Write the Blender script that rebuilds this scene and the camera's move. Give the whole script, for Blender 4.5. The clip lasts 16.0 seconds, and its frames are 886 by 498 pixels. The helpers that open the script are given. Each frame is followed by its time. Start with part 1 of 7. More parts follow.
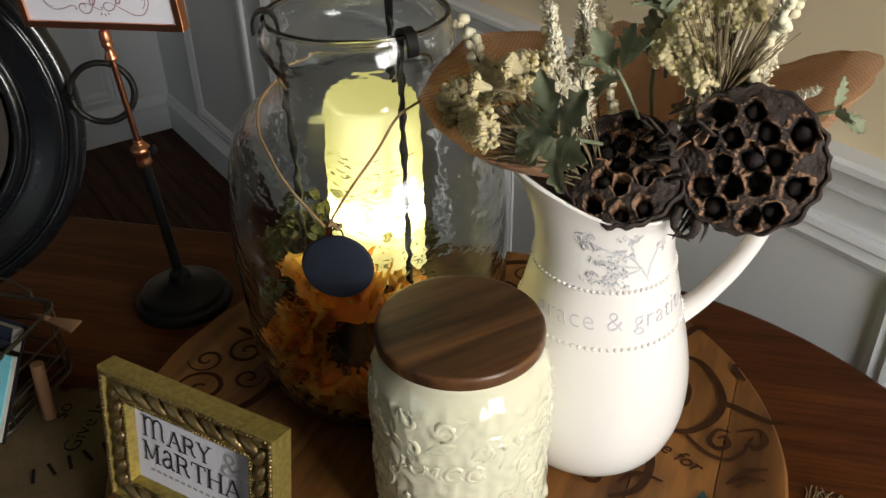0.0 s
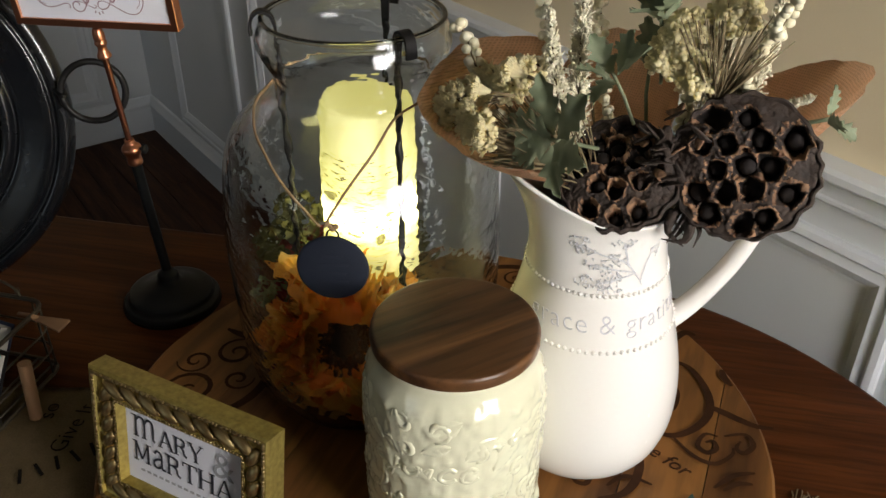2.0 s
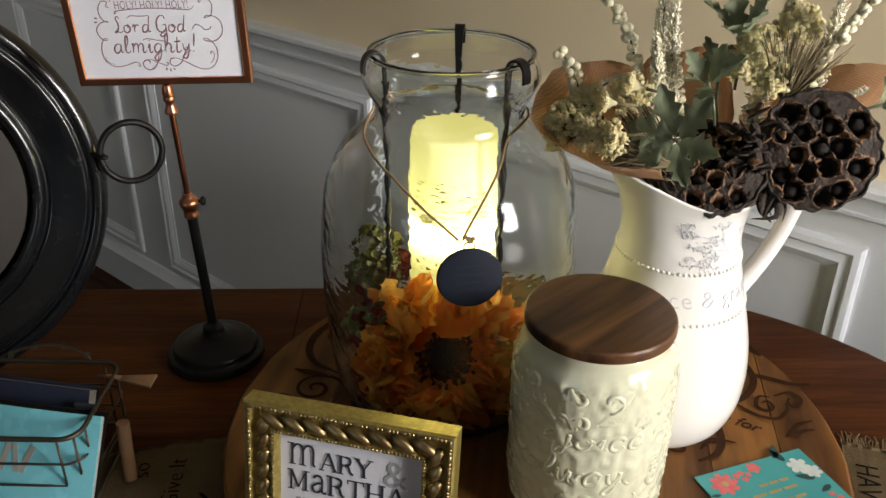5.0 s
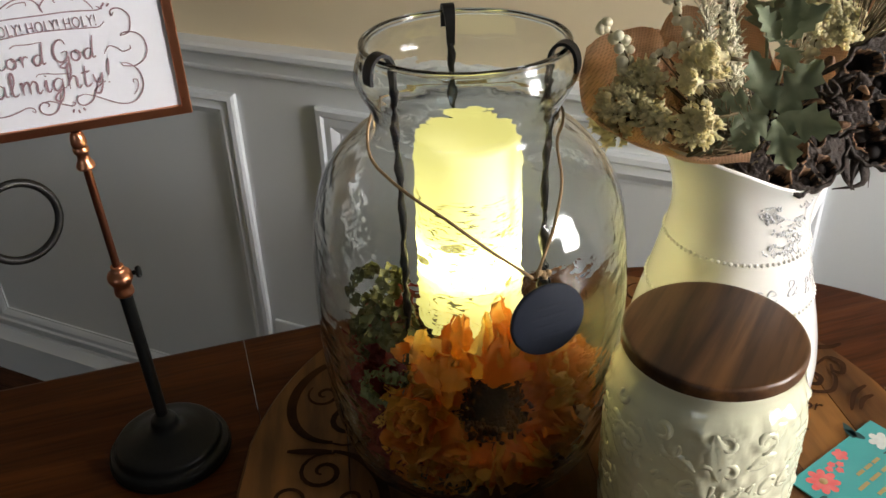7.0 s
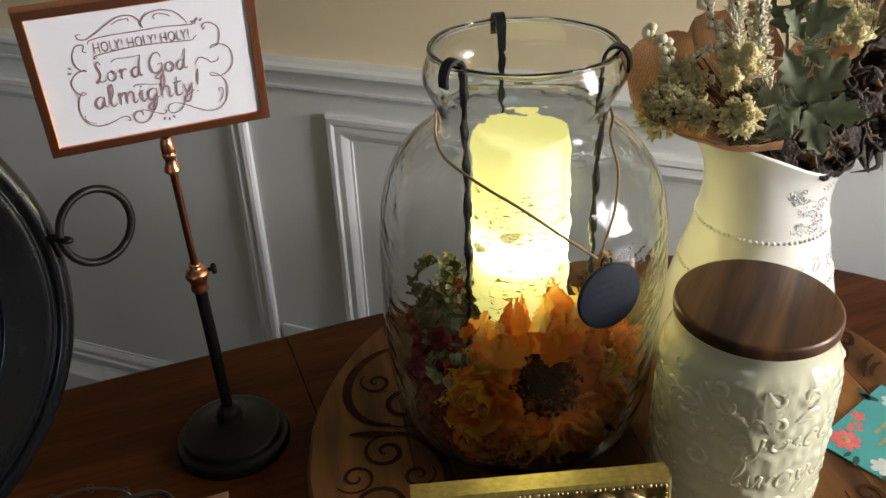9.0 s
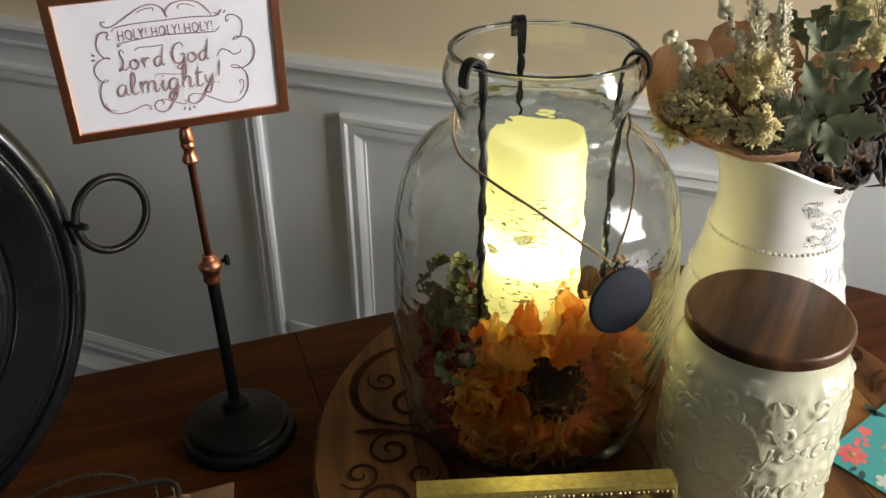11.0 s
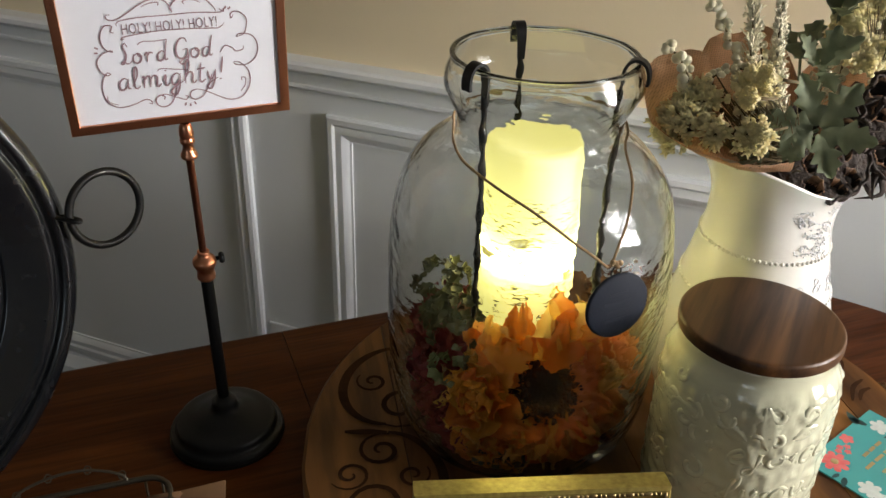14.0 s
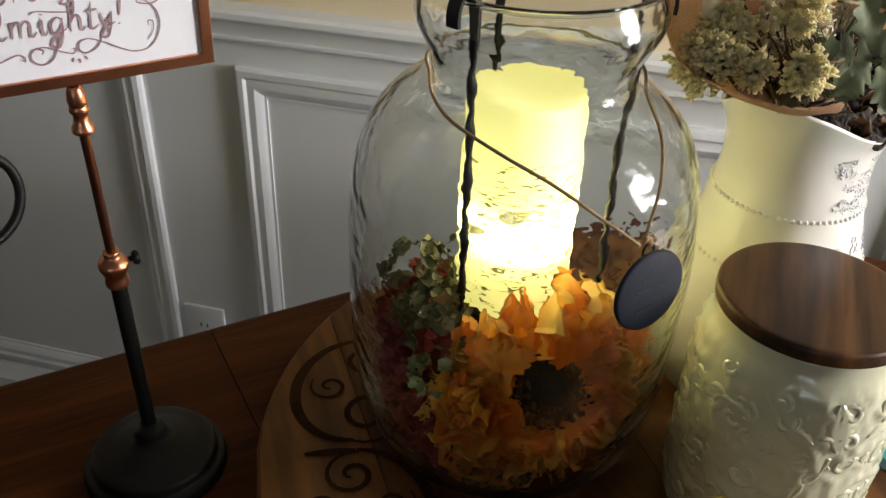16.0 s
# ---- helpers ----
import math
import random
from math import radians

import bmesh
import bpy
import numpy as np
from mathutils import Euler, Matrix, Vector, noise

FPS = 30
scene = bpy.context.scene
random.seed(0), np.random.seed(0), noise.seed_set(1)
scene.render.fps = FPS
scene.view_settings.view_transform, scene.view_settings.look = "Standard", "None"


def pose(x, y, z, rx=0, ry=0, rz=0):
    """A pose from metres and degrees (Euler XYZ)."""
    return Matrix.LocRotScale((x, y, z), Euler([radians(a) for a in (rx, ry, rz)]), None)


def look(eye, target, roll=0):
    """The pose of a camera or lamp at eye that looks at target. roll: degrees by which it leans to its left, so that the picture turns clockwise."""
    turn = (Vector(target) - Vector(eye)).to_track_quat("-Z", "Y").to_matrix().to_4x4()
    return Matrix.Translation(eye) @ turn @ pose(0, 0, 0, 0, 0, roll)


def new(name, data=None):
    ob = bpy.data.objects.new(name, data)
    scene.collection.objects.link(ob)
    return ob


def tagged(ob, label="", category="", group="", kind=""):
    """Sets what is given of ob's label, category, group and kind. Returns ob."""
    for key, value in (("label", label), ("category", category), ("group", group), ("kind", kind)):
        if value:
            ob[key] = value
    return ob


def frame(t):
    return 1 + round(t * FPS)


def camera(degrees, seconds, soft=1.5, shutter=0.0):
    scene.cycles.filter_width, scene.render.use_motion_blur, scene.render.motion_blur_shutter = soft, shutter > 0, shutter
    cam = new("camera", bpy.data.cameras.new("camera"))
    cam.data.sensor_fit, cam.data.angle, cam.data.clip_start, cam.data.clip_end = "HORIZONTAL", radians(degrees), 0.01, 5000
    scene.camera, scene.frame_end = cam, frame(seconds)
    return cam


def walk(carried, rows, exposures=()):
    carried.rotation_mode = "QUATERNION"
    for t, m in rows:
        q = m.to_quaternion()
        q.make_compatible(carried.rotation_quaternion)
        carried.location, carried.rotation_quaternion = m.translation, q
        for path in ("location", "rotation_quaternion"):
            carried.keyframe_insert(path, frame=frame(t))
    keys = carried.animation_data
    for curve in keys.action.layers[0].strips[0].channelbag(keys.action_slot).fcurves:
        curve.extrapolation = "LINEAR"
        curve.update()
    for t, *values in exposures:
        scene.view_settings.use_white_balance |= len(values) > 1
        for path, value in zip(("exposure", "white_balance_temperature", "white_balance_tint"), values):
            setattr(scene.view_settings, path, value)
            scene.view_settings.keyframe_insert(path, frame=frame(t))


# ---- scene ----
cam = camera(54.0, 16.0)
PATH = [
    (0, (0.047, 0.204, 1.343), (-1.341, 1.155, 0.261), -1.2),
    (0.5, (0.045, 0.199, 1.341), (-1.34, 1.166, 0.271), -0.8),
    (1, (0.04, 0.193, 1.338), (-1.338, 1.177, 0.272), -0.3),
    (1.5, (0.035, 0.192, 1.334), (-1.33, 1.186, 0.263), 0.1),
    (2, (0.044, 0.192, 1.342), (-1.323, 1.185, 0.273), 0.3),
    (2.5, (0.064, 0.182, 1.346), (-1.332, 1.176, 0.315), -0.5),
    (3, (0.075, 0.167, 1.35), (-1.329, 1.134, 0.303), -0.4),
    (3.2, (0.069, 0.168, 1.347), (-1.313, 1.14, 0.277), 1.4),
    (5.3, (-0.104, -0.056, 1.331), (-1.139, 1.372, 0.388), 0.7),
    (5.5, (-0.136, -0.056, 1.324), (-1.075, 1.426, 0.364), 1.4),
    (6, (-0.203, -0.033, 1.315), (-1.076, 1.469, 0.324), 0.2),
    (6.5, (-0.274, -0.013, 1.316), (-1.061, 1.509, 0.286), -0.7),
    (7, (-0.308, -0.009, 1.318), (-1.052, 1.537, 0.289), -2.1),
    (7.5, (-0.327, -0.034, 1.321), (-1.035, 1.542, 0.312), -1.2),
    (8, (-0.357, -0.086, 1.335), (-1.009, 1.526, 0.346), -2.1),
    (8.5, (-0.361, -0.096, 1.338), (-0.984, 1.513, 0.325), -2.1),
    (9, (-0.359, -0.093, 1.336), (-1.021, 1.499, 0.323), -2.3),
    (11.5, (-0.364, -0.1, 1.332), (-1.028, 1.498, 0.329), 0.0),
    (12, (-0.364, -0.1, 1.331), (-1.018, 1.499, 0.324), 0.4),
    (12.5, (-0.362, -0.102, 1.333), (-1.018, 1.497, 0.326), 0.5),
    (13, (-0.373, -0.105, 1.332), (-1.003, 1.512, 0.338), 1.7),
    (13.5, (-0.38, -0.11, 1.331), (-1.002, 1.51, 0.338), 2.0),
    (14, (-0.38, -0.111, 1.332), (-0.999, 1.512, 0.341), 1.8),
    (14.5, (-0.379, -0.111, 1.335), (-0.995, 1.516, 0.35), 1.6),
    (15, (-0.383, -0.108, 1.334), (-0.997, 1.513, 0.336), 1.1),
    (15.5, (-0.423, -0.074, 1.321), (-0.969, 1.56, 0.306), 1.6),
    (16, (-0.476, 0.0, 1.279), (-0.86, 1.633, 0.19), 2.3),
]
walk(cam, [(t, look(eye, target, roll)) for t, eye, target, roll in PATH],
     [(0, -0.44), (3.2, -0.44), (5.3, -0.08), (7.0, 0.08), (15.0, 0.08), (16.0, 0.16)])

# ---- world and light ----
world = bpy.data.worlds.new("world")
scene.world = world
world.use_nodes = True
wn = world.node_tree.nodes
sky = wn.new("ShaderNodeTexSky")
sky.sky_type, sky.sun_disc = "NISHITA", False
sky.sun_elevation, sky.sun_rotation = radians(38), radians(120)
world.node_tree.links.new(sky.outputs[0], wn["Background"].inputs[0])
wn["Background"].inputs[1].default_value = 0.05


def area_lamp(name, m, sx, sy, power, colour, spread=180):
    lamp = bpy.data.lights.new(name, "AREA")
    lamp.shape, lamp.size, lamp.size_y, lamp.energy, lamp.color = "RECTANGLE", sx, sy, power, colour
    lamp.spread = radians(spread)
    ob = new(name, lamp)
    ob.matrix_world = m
    return ob


# daylight standing just outside the openings of the east and south windows
area_lamp("daylight_east", look((1.24, 0.60, 1.30), (-0.5, 0.64, 1.08)), 0.7, 1.1, 38, (1.0, 0.95, 0.915), 105)
area_lamp("daylight_south", look((0.0, -5.45, 1.45), (-0.2, 0.5, 0.9)), 1.5, 1.40, 17, (0.74, 0.88, 1.0))


# ---- materials ----
def mat(name, colour, rough=0.5, metal=0.0, other=None, scale=8.0, detail=4.0, amount=0.5, bump=0.0, bump_scale=60.0,
        stretch=(1, 1, 1), coat=0.0, spec=0.5, rand=0.0, sheen=0.0, trans=0.0, fine=0.0):
    """A surface with two scales of variation, fine relief and uneven gloss."""
    m = bpy.data.materials.new(name)
    m.use_nodes = True
    nt = m.node_tree
    N, L = nt.nodes, nt.links
    b = N["Principled BSDF"]
    b.inputs["Roughness"].default_value, b.inputs["Metallic"].default_value = rough, metal
    b.inputs["Coat Weight"].default_value = coat
    b.inputs["Coat Roughness"].default_value = 0.04
    b.inputs["Specular IOR Level"].default_value = spec
    b.inputs["Sheen Weight"].default_value = sheen
    if trans:
        b.inputs["Subsurface Weight"].default_value = trans
        b.inputs["Subsurface Radius"].default_value = (0.01, 0.008, 0.005)
        b.inputs["Subsurface Scale"].default_value = 0.3
    co = N.new("ShaderNodeTexCoord")
    mp = N.new("ShaderNodeMapping")
    mp.inputs["Scale"].default_value = stretch
    L.new(co.outputs["Object"], mp.inputs[0])
    n1 = N.new("ShaderNodeTexNoise")
    n1.inputs["Scale"].default_value, n1.inputs["Detail"].default_value = scale, detail
    L.new(mp.outputs[0], n1.inputs[0])
    ramp = N.new("ShaderNodeMapRange")
    ramp.inputs["From Min"].default_value, ramp.inputs["From Max"].default_value = 0.32, 0.68
    L.new(n1.outputs[0], ramp.inputs[0])
    mix = N.new("ShaderNodeMix")
    mix.data_type = "RGBA"
    c2 = other or tuple(c * 0.75 for c in colour)
    mix.inputs["A"].default_value, mix.inputs["B"].default_value = (*colour, 1), (*c2, 1)
    mul = N.new("ShaderNodeMath")
    mul.operation = "MULTIPLY"
    mul.inputs[1].default_value = amount
    L.new(ramp.outputs[0], mul.inputs[0])
    L.new(mul.outputs[0], mix.inputs["Factor"])
    out = mix.outputs["Result"]
    if rand or fine:
        hsv = N.new("ShaderNodeHueSaturation")
        L.new(out, hsv.inputs["Color"])
        val = N.new("ShaderNodeMapRange")
        val.inputs["To Min"].default_value, val.inputs["To Max"].default_value = 1 - max(rand, fine), 1 + max(rand, fine)
        if rand:
            inf = N.new("ShaderNodeObjectInfo")
            L.new(inf.outputs["Random"], val.inputs[0])
        else:
            n3 = N.new("ShaderNodeTexNoise")
            n3.inputs["Scale"].default_value, n3.inputs["Detail"].default_value = scale * 9, 3
            L.new(mp.outputs[0], n3.inputs[0])
            L.new(n3.outputs[0], val.inputs[0])
        L.new(val.outputs[0], hsv.inputs["Value"])
        out = hsv.outputs[0]
    L.new(out, b.inputs["Base Color"])
    n2 = N.new("ShaderNodeTexNoise")
    n2.inputs["Scale"].default_value, n2.inputs["Detail"].default_value = bump_scale, 5
    L.new(mp.outputs[0], n2.inputs[0])
    rr = N.new("ShaderNodeMapRange")
    rr.inputs["To Min"].default_value, rr.inputs["To Max"].default_value = max(rough - 0.08, 0.02), min(rough + 0.1, 1)
    L.new(n2.outputs[0], rr.inputs[0])
    L.new(rr.outputs[0], b.inputs["Roughness"])
    if bump:
        bp = N.new("ShaderNodeBump")
        bp.inputs["Strength"].default_value, bp.inputs["Distance"].default_value = bump, 0.002
        L.new(n2.outputs[0], bp.inputs["Height"])
        L.new(bp.outputs[0], b.inputs["Normal"])
    return m


def wood(name, dark, light, axis=0, scale=1.0, rough=0.35, coat=0.0, rand=0.0, across=26.0, spec=0.5):
    """Wood with long grain along an axis of the object, growth bands and pores."""
    m = bpy.data.materials.new(name)
    m.use_nodes = True
    nt = m.node_tree
    N, L = nt.nodes, nt.links
    b = N["Principled BSDF"]
    b.inputs["Coat Weight"].default_value, b.inputs["Coat Roughness"].default_value = coat, 0.15
    b.inputs["Specular IOR Level"].default_value = spec
    co = N.new("ShaderNodeTexCoord")
    mp = N.new("ShaderNodeMapping")
    s = [across * scale] * 3
    s[axis] = 2.0 * scale
    mp.inputs["Scale"].default_value = s
    L.new(co.outputs["Object"], mp.inputs[0])
    vec = mp.outputs[0]
    if rand:
        inf = N.new("ShaderNodeObjectInfo")
        k = N.new("ShaderNodeMath")
        k.operation, k.inputs[1].default_value = "MULTIPLY", 40
        L.new(inf.outputs["Random"], k.inputs[0])
        add = N.new("ShaderNodeVectorMath")
        L.new(vec, add.inputs[0])
        L.new(k.outputs[0], add.inputs[1])
        vec = add.outputs[0]
    g = N.new("ShaderNodeTexNoise")
    g.inputs["Scale"].default_value, g.inputs["Detail"].default_value, g.inputs["Distortion"].default_value = 1.0, 6, 0.8
    L.new(vec, g.inputs[0])
    pores = N.new("ShaderNodeTexNoise")
    pores.inputs["Scale"].default_value, pores.inputs["Detail"].default_value = 7.0, 3
    L.new(vec, pores.inputs[0])
    r = N.new("ShaderNodeValToRGB")
    r.color_ramp.elements[0].position, r.color_ramp.elements[1].position = 0.33, 0.67
    r.color_ramp.elements[0].color, r.color_ramp.elements[1].color = (*dark, 1), (*light, 1)
    L.new(g.outputs[0], r.inputs[0])
    p = N.new("ShaderNodeMapRange")
    p.inputs["From Min"].default_value, p.inputs["From Max"].default_value = 0.38, 0.55
    p.inputs["To Min"].default_value, p.inputs["To Max"].default_value = 0.68, 1.0
    L.new(pores.outputs[0], p.inputs[0])
    hsv = N.new("ShaderNodeHueSaturation")
    L.new(r.outputs[0], hsv.inputs["Color"])
    L.new(p.outputs[0], hsv.inputs["Value"])
    L.new(hsv.outputs[0], b.inputs["Base Color"])
    rr = N.new("ShaderNodeMapRange")
    rr.inputs["To Min"].default_value, rr.inputs["To Max"].default_value = rough + 0.12, rough - 0.05
    L.new(g.outputs[0], rr.inputs[0])
    L.new(rr.outputs[0], b.inputs["Roughness"])
    bp = N.new("ShaderNodeBump")
    bp.inputs["Strength"].default_value, bp.inputs["Distance"].default_value = 0.25, 0.001
    L.new(pores.outputs[0], bp.inputs["Height"])
    L.new(bp.outputs[0], b.inputs["Normal"])
    return m


def glass(name, tint=(0.97, 0.99, 0.97), bump=0.58, scale=22.0):
    m = bpy.data.materials.new(name)
    m.use_nodes = True
    N, L = m.node_tree.nodes, m.node_tree.links
    b = N["Principled BSDF"]
    b.inputs["Base Color"].default_value = (*tint, 1)
    b.inputs["Roughness"].default_value, b.inputs["IOR"].default_value = 0.0, 1.46
    b.inputs["Transmission Weight"].default_value = 1.0
    co = N.new("ShaderNodeTexCoord")
    n = N.new("ShaderNodeTexNoise")
    n.inputs["Scale"].default_value, n.inputs["Detail"].default_value = scale, 2.5
    mp = N.new("ShaderNodeMapping")
    mp.inputs["Scale"].default_value = (1, 1, 1.5)
    L.new(co.outputs["Object"], mp.inputs[0])
    L.new(mp.outputs[0], n.inputs[0])
    bp = N.new("ShaderNodeBump")
    bp.inputs["Strength"].default_value, bp.inputs["Distance"].default_value = bump, 0.004
    L.new(n.outputs[0], bp.inputs["Height"])
    L.new(bp.outputs[0], b.inputs["Normal"])
    return m


M_PANEL = mat("painted_wainscot", (0.745, 0.775, 0.80), 0.33, other=(0.705, 0.735, 0.765), scale=3, bump=0.06, bump_scale=180)
M_TRIM = mat("painted_trim", (0.80, 0.835, 0.87), 0.32, other=(0.76, 0.80, 0.84), scale=5, bump=0.05, bump_scale=150)
M_WALL = mat("beige_wall_paint", (0.80, 0.685, 0.49), 0.6, other=(0.76, 0.65, 0.46), scale=2.5, bump=0.12, bump_scale=220)
M_CEIL = mat("ceiling_paint", (0.78, 0.77, 0.74), 0.8, scale=3, bump=0.1, bump_scale=150, amount=0.2)
M_FLOOR = wood("floor_oak_dark", (0.034, 0.013, 0.006), (0.085, 0.033, 0.013), 0, 1.0, 0.5, rand=0.2, spec=0.12)
M_TABLE = wood("table_oak_stain", (0.058, 0.0165, 0.0036), (0.104, 0.0315, 0.0068), 0, 0.9, 0.42, coat=0.0, across=34, spec=0.07)
M_SUSAN = wood("barrel_oak", (0.075, 0.028, 0.007), (0.265, 0.117, 0.030), 0, 0.8, 0.48, rand=0.3, across=14, spec=0.25)
M_BURN = mat("burned_scrollwork", (0.026, 0.011, 0.005), 0.8, other=(0.058, 0.024, 0.010), scale=60, amount=0.8, spec=0.1)
M_LID = wood("acacia_lid", (0.028, 0.011, 0.0045), (0.185, 0.084, 0.030), 0, 1.0, 0.36, across=27)
M_CREAM = mat("cream_glaze", (0.735, 0.73, 0.54), 0.14, other=(0.66, 0.655, 0.455), scale=14, amount=0.5, bump=0.10, bump_scale=70, coat=0.6)
M_WHITE = mat("white_glaze", (0.82, 0.80, 0.76), 0.22, other=(0.78, 0.76, 0.70), scale=9, amount=0.35, bump=0.03, bump_scale=70, coat=0.5)
M_SILVER = mat("silver_glitter", (0.50, 0.51, 0.53), 0.45, 0.0, other=(0.68, 0.68, 0.69), scale=900, amount=1.0, bump=0.6, bump_scale=900)
M_GREYTEXT = mat("grey_glaze_lettering", (0.57, 0.57, 0.60), 0.3, scale=60, amount=0.4)
M_GLASS = glass("seeded_glass")
M_IRON = mat("black_iron", (0.012, 0.012, 0.013), 0.42, 0.6, other=(0.028, 0.026, 0.024), scale=40, bump=0.25, bump_scale=200)
M_BLACK = mat("black_enamel", (0.006, 0.0065, 0.007), 0.34, 0.0, other=(0.013, 0.014, 0.014), scale=14, bump=0.06, bump_scale=160, spec=0.2)
M_COPPER = mat("brushed_copper", (0.70, 0.31, 0.18), 0.30, 1.0, other=(0.64, 0.27, 0.15), scale=12, amount=0.5, bump=0.015, bump_scale=900)
M_COPPER_D = mat("dark_copper", (0.30, 0.12, 0.075), 0.32, 1.0, other=(0.20, 0.08, 0.05), scale=30, bump=0.05, bump_scale=300)
M_PAPER = mat("white_card_print", (0.79, 0.80, 0.86), 0.55, other=(0.75, 0.76, 0.83), scale=5, amount=0.4, bump=0.02)
M_INK = mat("plum_ink", (0.26, 0.155, 0.185), 0.6, other=(0.38, 0.26, 0.29), scale=120, amount=0.8)
M_INKBLACK = mat("black_ink", (0.035, 0.038, 0.052), 0.6, scale=80)
M_INKGREY = mat("grey_ink", (0.42, 0.43, 0.45), 0.6, scale=80)
M_GOLD = mat("antique_gold", (0.47, 0.36, 0.17), 0.36, 0.9, other=(0.17, 0.11, 0.045), scale=45, amount=0.8, bump=0.12, bump_scale=160)
M_GOLDSIDE = mat("gold_leaf_side", (0.44, 0.35, 0.10), 0.36, 0.6, other=(0.13, 0.085, 0.020), scale=240, detail=10, amount=0.5, bump=0.1)
M_TWINE = mat("jute_twine", (0.30, 0.20, 0.10), 0.85, other=(0.20, 0.13, 0.06), scale=200, bump=0.5, bump_scale=500)
M_BURLAP = mat("burlap_weave", (0.25, 0.18, 0.092), 0.9, other=(0.16, 0.11, 0.052), scale=60, bump=0.6, bump_scale=420, fine=0.25)
M_TAG = mat("slate_tag", (0.012, 0.015, 0.024), 0.62, other=(0.020, 0.025, 0.038), scale=30, bump=0.15, bump_scale=250, spec=0.16)
M_TEALCARD = mat("teal_card", (0.045, 0.30, 0.31), 0.35, other=(0.06, 0.36, 0.36), scale=30, amount=0.5)
M_MUG = mat("aqua_enamel", (0.22, 0.66, 0.76), 0.25, other=(0.19, 0.61, 0.71), scale=12, coat=0.3)
M_NAVY = mat("navy_cloth", (0.012, 0.018, 0.045), 0.7, scale=60, bump=0.3, bump_scale=400)
M_WIRE = mat("aged_wire", (0.10, 0.085, 0.062), 0.45, 0.8, scale=80, bump=0.2, bump_scale=300)
M_TAN = mat("tan_leather", (0.27, 0.15, 0.075), 0.6, scale=40, bump=0.25, bump_scale=200)
M_STRIPEW = mat("white_ribbon", (0.42, 0.41, 0.37), 0.7, scale=90, bump=0.2, bump_scale=400)
M_TRAY = mat("black_tray_paint", (0.005, 0.0062, 0.0085), 0.24, 0.0, other=(0.014, 0.014, 0.014), scale=26, detail=8, amount=0.5, coat=0.5, bump=0.08, bump_scale=60)
M_TRAYMID = mat("dark_wood_tray_face", (0.030, 0.026, 0.022), 0.5, other=(0.05, 0.04, 0.03), scale=12, bump=0.15)


def translucent(m, amount, colour):
    """Lets some light through a thin cloth, petal or leaf."""
    N, L = m.node_tree.nodes, m.node_tree.links
    t = N.new("ShaderNodeBsdfTranslucent")
    t.inputs["Color"].default_value = (*colour, 1)
    mx = N.new("ShaderNodeMixShader")
    mx.inputs[0].default_value = amount
    L.new(N["Principled BSDF"].outputs[0], mx.inputs[1])
    L.new(t.outputs[0], mx.inputs[2])
    L.new(mx.outputs[0], N["Material Output"].inputs["Surface"])
    return m



# ---- building helpers ----
def mesh_from(bm, name, material, smooth=True):
    me = bpy.data.meshes.new(name)
    bmesh.ops.recalc_face_normals(bm, faces=bm.faces)
    bm.to_mesh(me)
    bm.free()
    if smooth:
        me.shade_smooth()
    me.materials.append(material)
    return me


def part(name, bm, material, parent=None, label="", smooth=True, m=None, sharp=None):
    ob = new(name, mesh_from(bm, name, material, smooth))
    if sharp is not None:
        ob.data.set_sharp_from_angle(angle=radians(sharp))
    if parent is not None:
        ob.parent = parent
    if m is not None:
        ob.matrix_basis = m
    if label:
        ob["label"] = label
    return ob


def thing(name, m, label, category, group="", kind=""):
    ob = new(name)
    ob.empty_display_size = 0.05
    ob.matrix_basis = m
    return tagged(ob, label, category, group, kind)


def add_box(bm, x0, x1, y0, y1, z0, z1, bevel=0.0):
    r = bmesh.ops.create_cube(bm, size=1.0)
    for v in r["verts"]:
        v.co = Vector((x0 + (v.co.x + 0.5) * (x1 - x0), y0 + (v.co.y + 0.5) * (y1 - y0), z0 + (v.co.z + 0.5) * (z1 - z0)))
    if bevel:
        es = {e for v in r["verts"] for e in v.link_edges}
        bmesh.ops.bevel(bm, geom=list(es), offset=bevel, segments=2, affect="EDGES", profile=0.6)
    return bm


def box(x0, x1, y0, y1, z0, z1, bevel=0.0):
    return add_box(bmesh.new(), x0, x1, y0, y1, z0, z1, bevel)


def lathe(profile, segs=64, closed=False, shape=None, bm=None):
    """Turns (radius, height) pairs about z; shape(angle, radius, height) may move a point."""
    bm = bm or bmesh.new()
    rings = []
    for r, z in profile:
        if r < 1e-6:
            rings.append([bm.verts.new((0, 0, z))])
            continue
        ring = []
        for i in range(segs):
            a = 2 * math.pi * i / segs
            co = (r * math.cos(a), r * math.sin(a), z) if shape is None else shape(a, r, z)
            ring.append(bm.verts.new(co))
        rings.append(ring)
    pairs = list(zip(rings, rings[1:]))
    if closed:
        pairs.append((rings[-1], rings[0]))
    for a, b in pairs:
        for i in range(segs):
            j = (i + 1) % segs
            if len(a) == 1 and len(b) == 1:
                break
            if len(a) == 1:
                bm.faces.new((a[0], b[j], b[i]))
            elif len(b) == 1:
                bm.faces.new((a[i], a[j], b[0]))
            else:
                bm.faces.new((a[i], a[j], b[j], b[i]))
    return bm


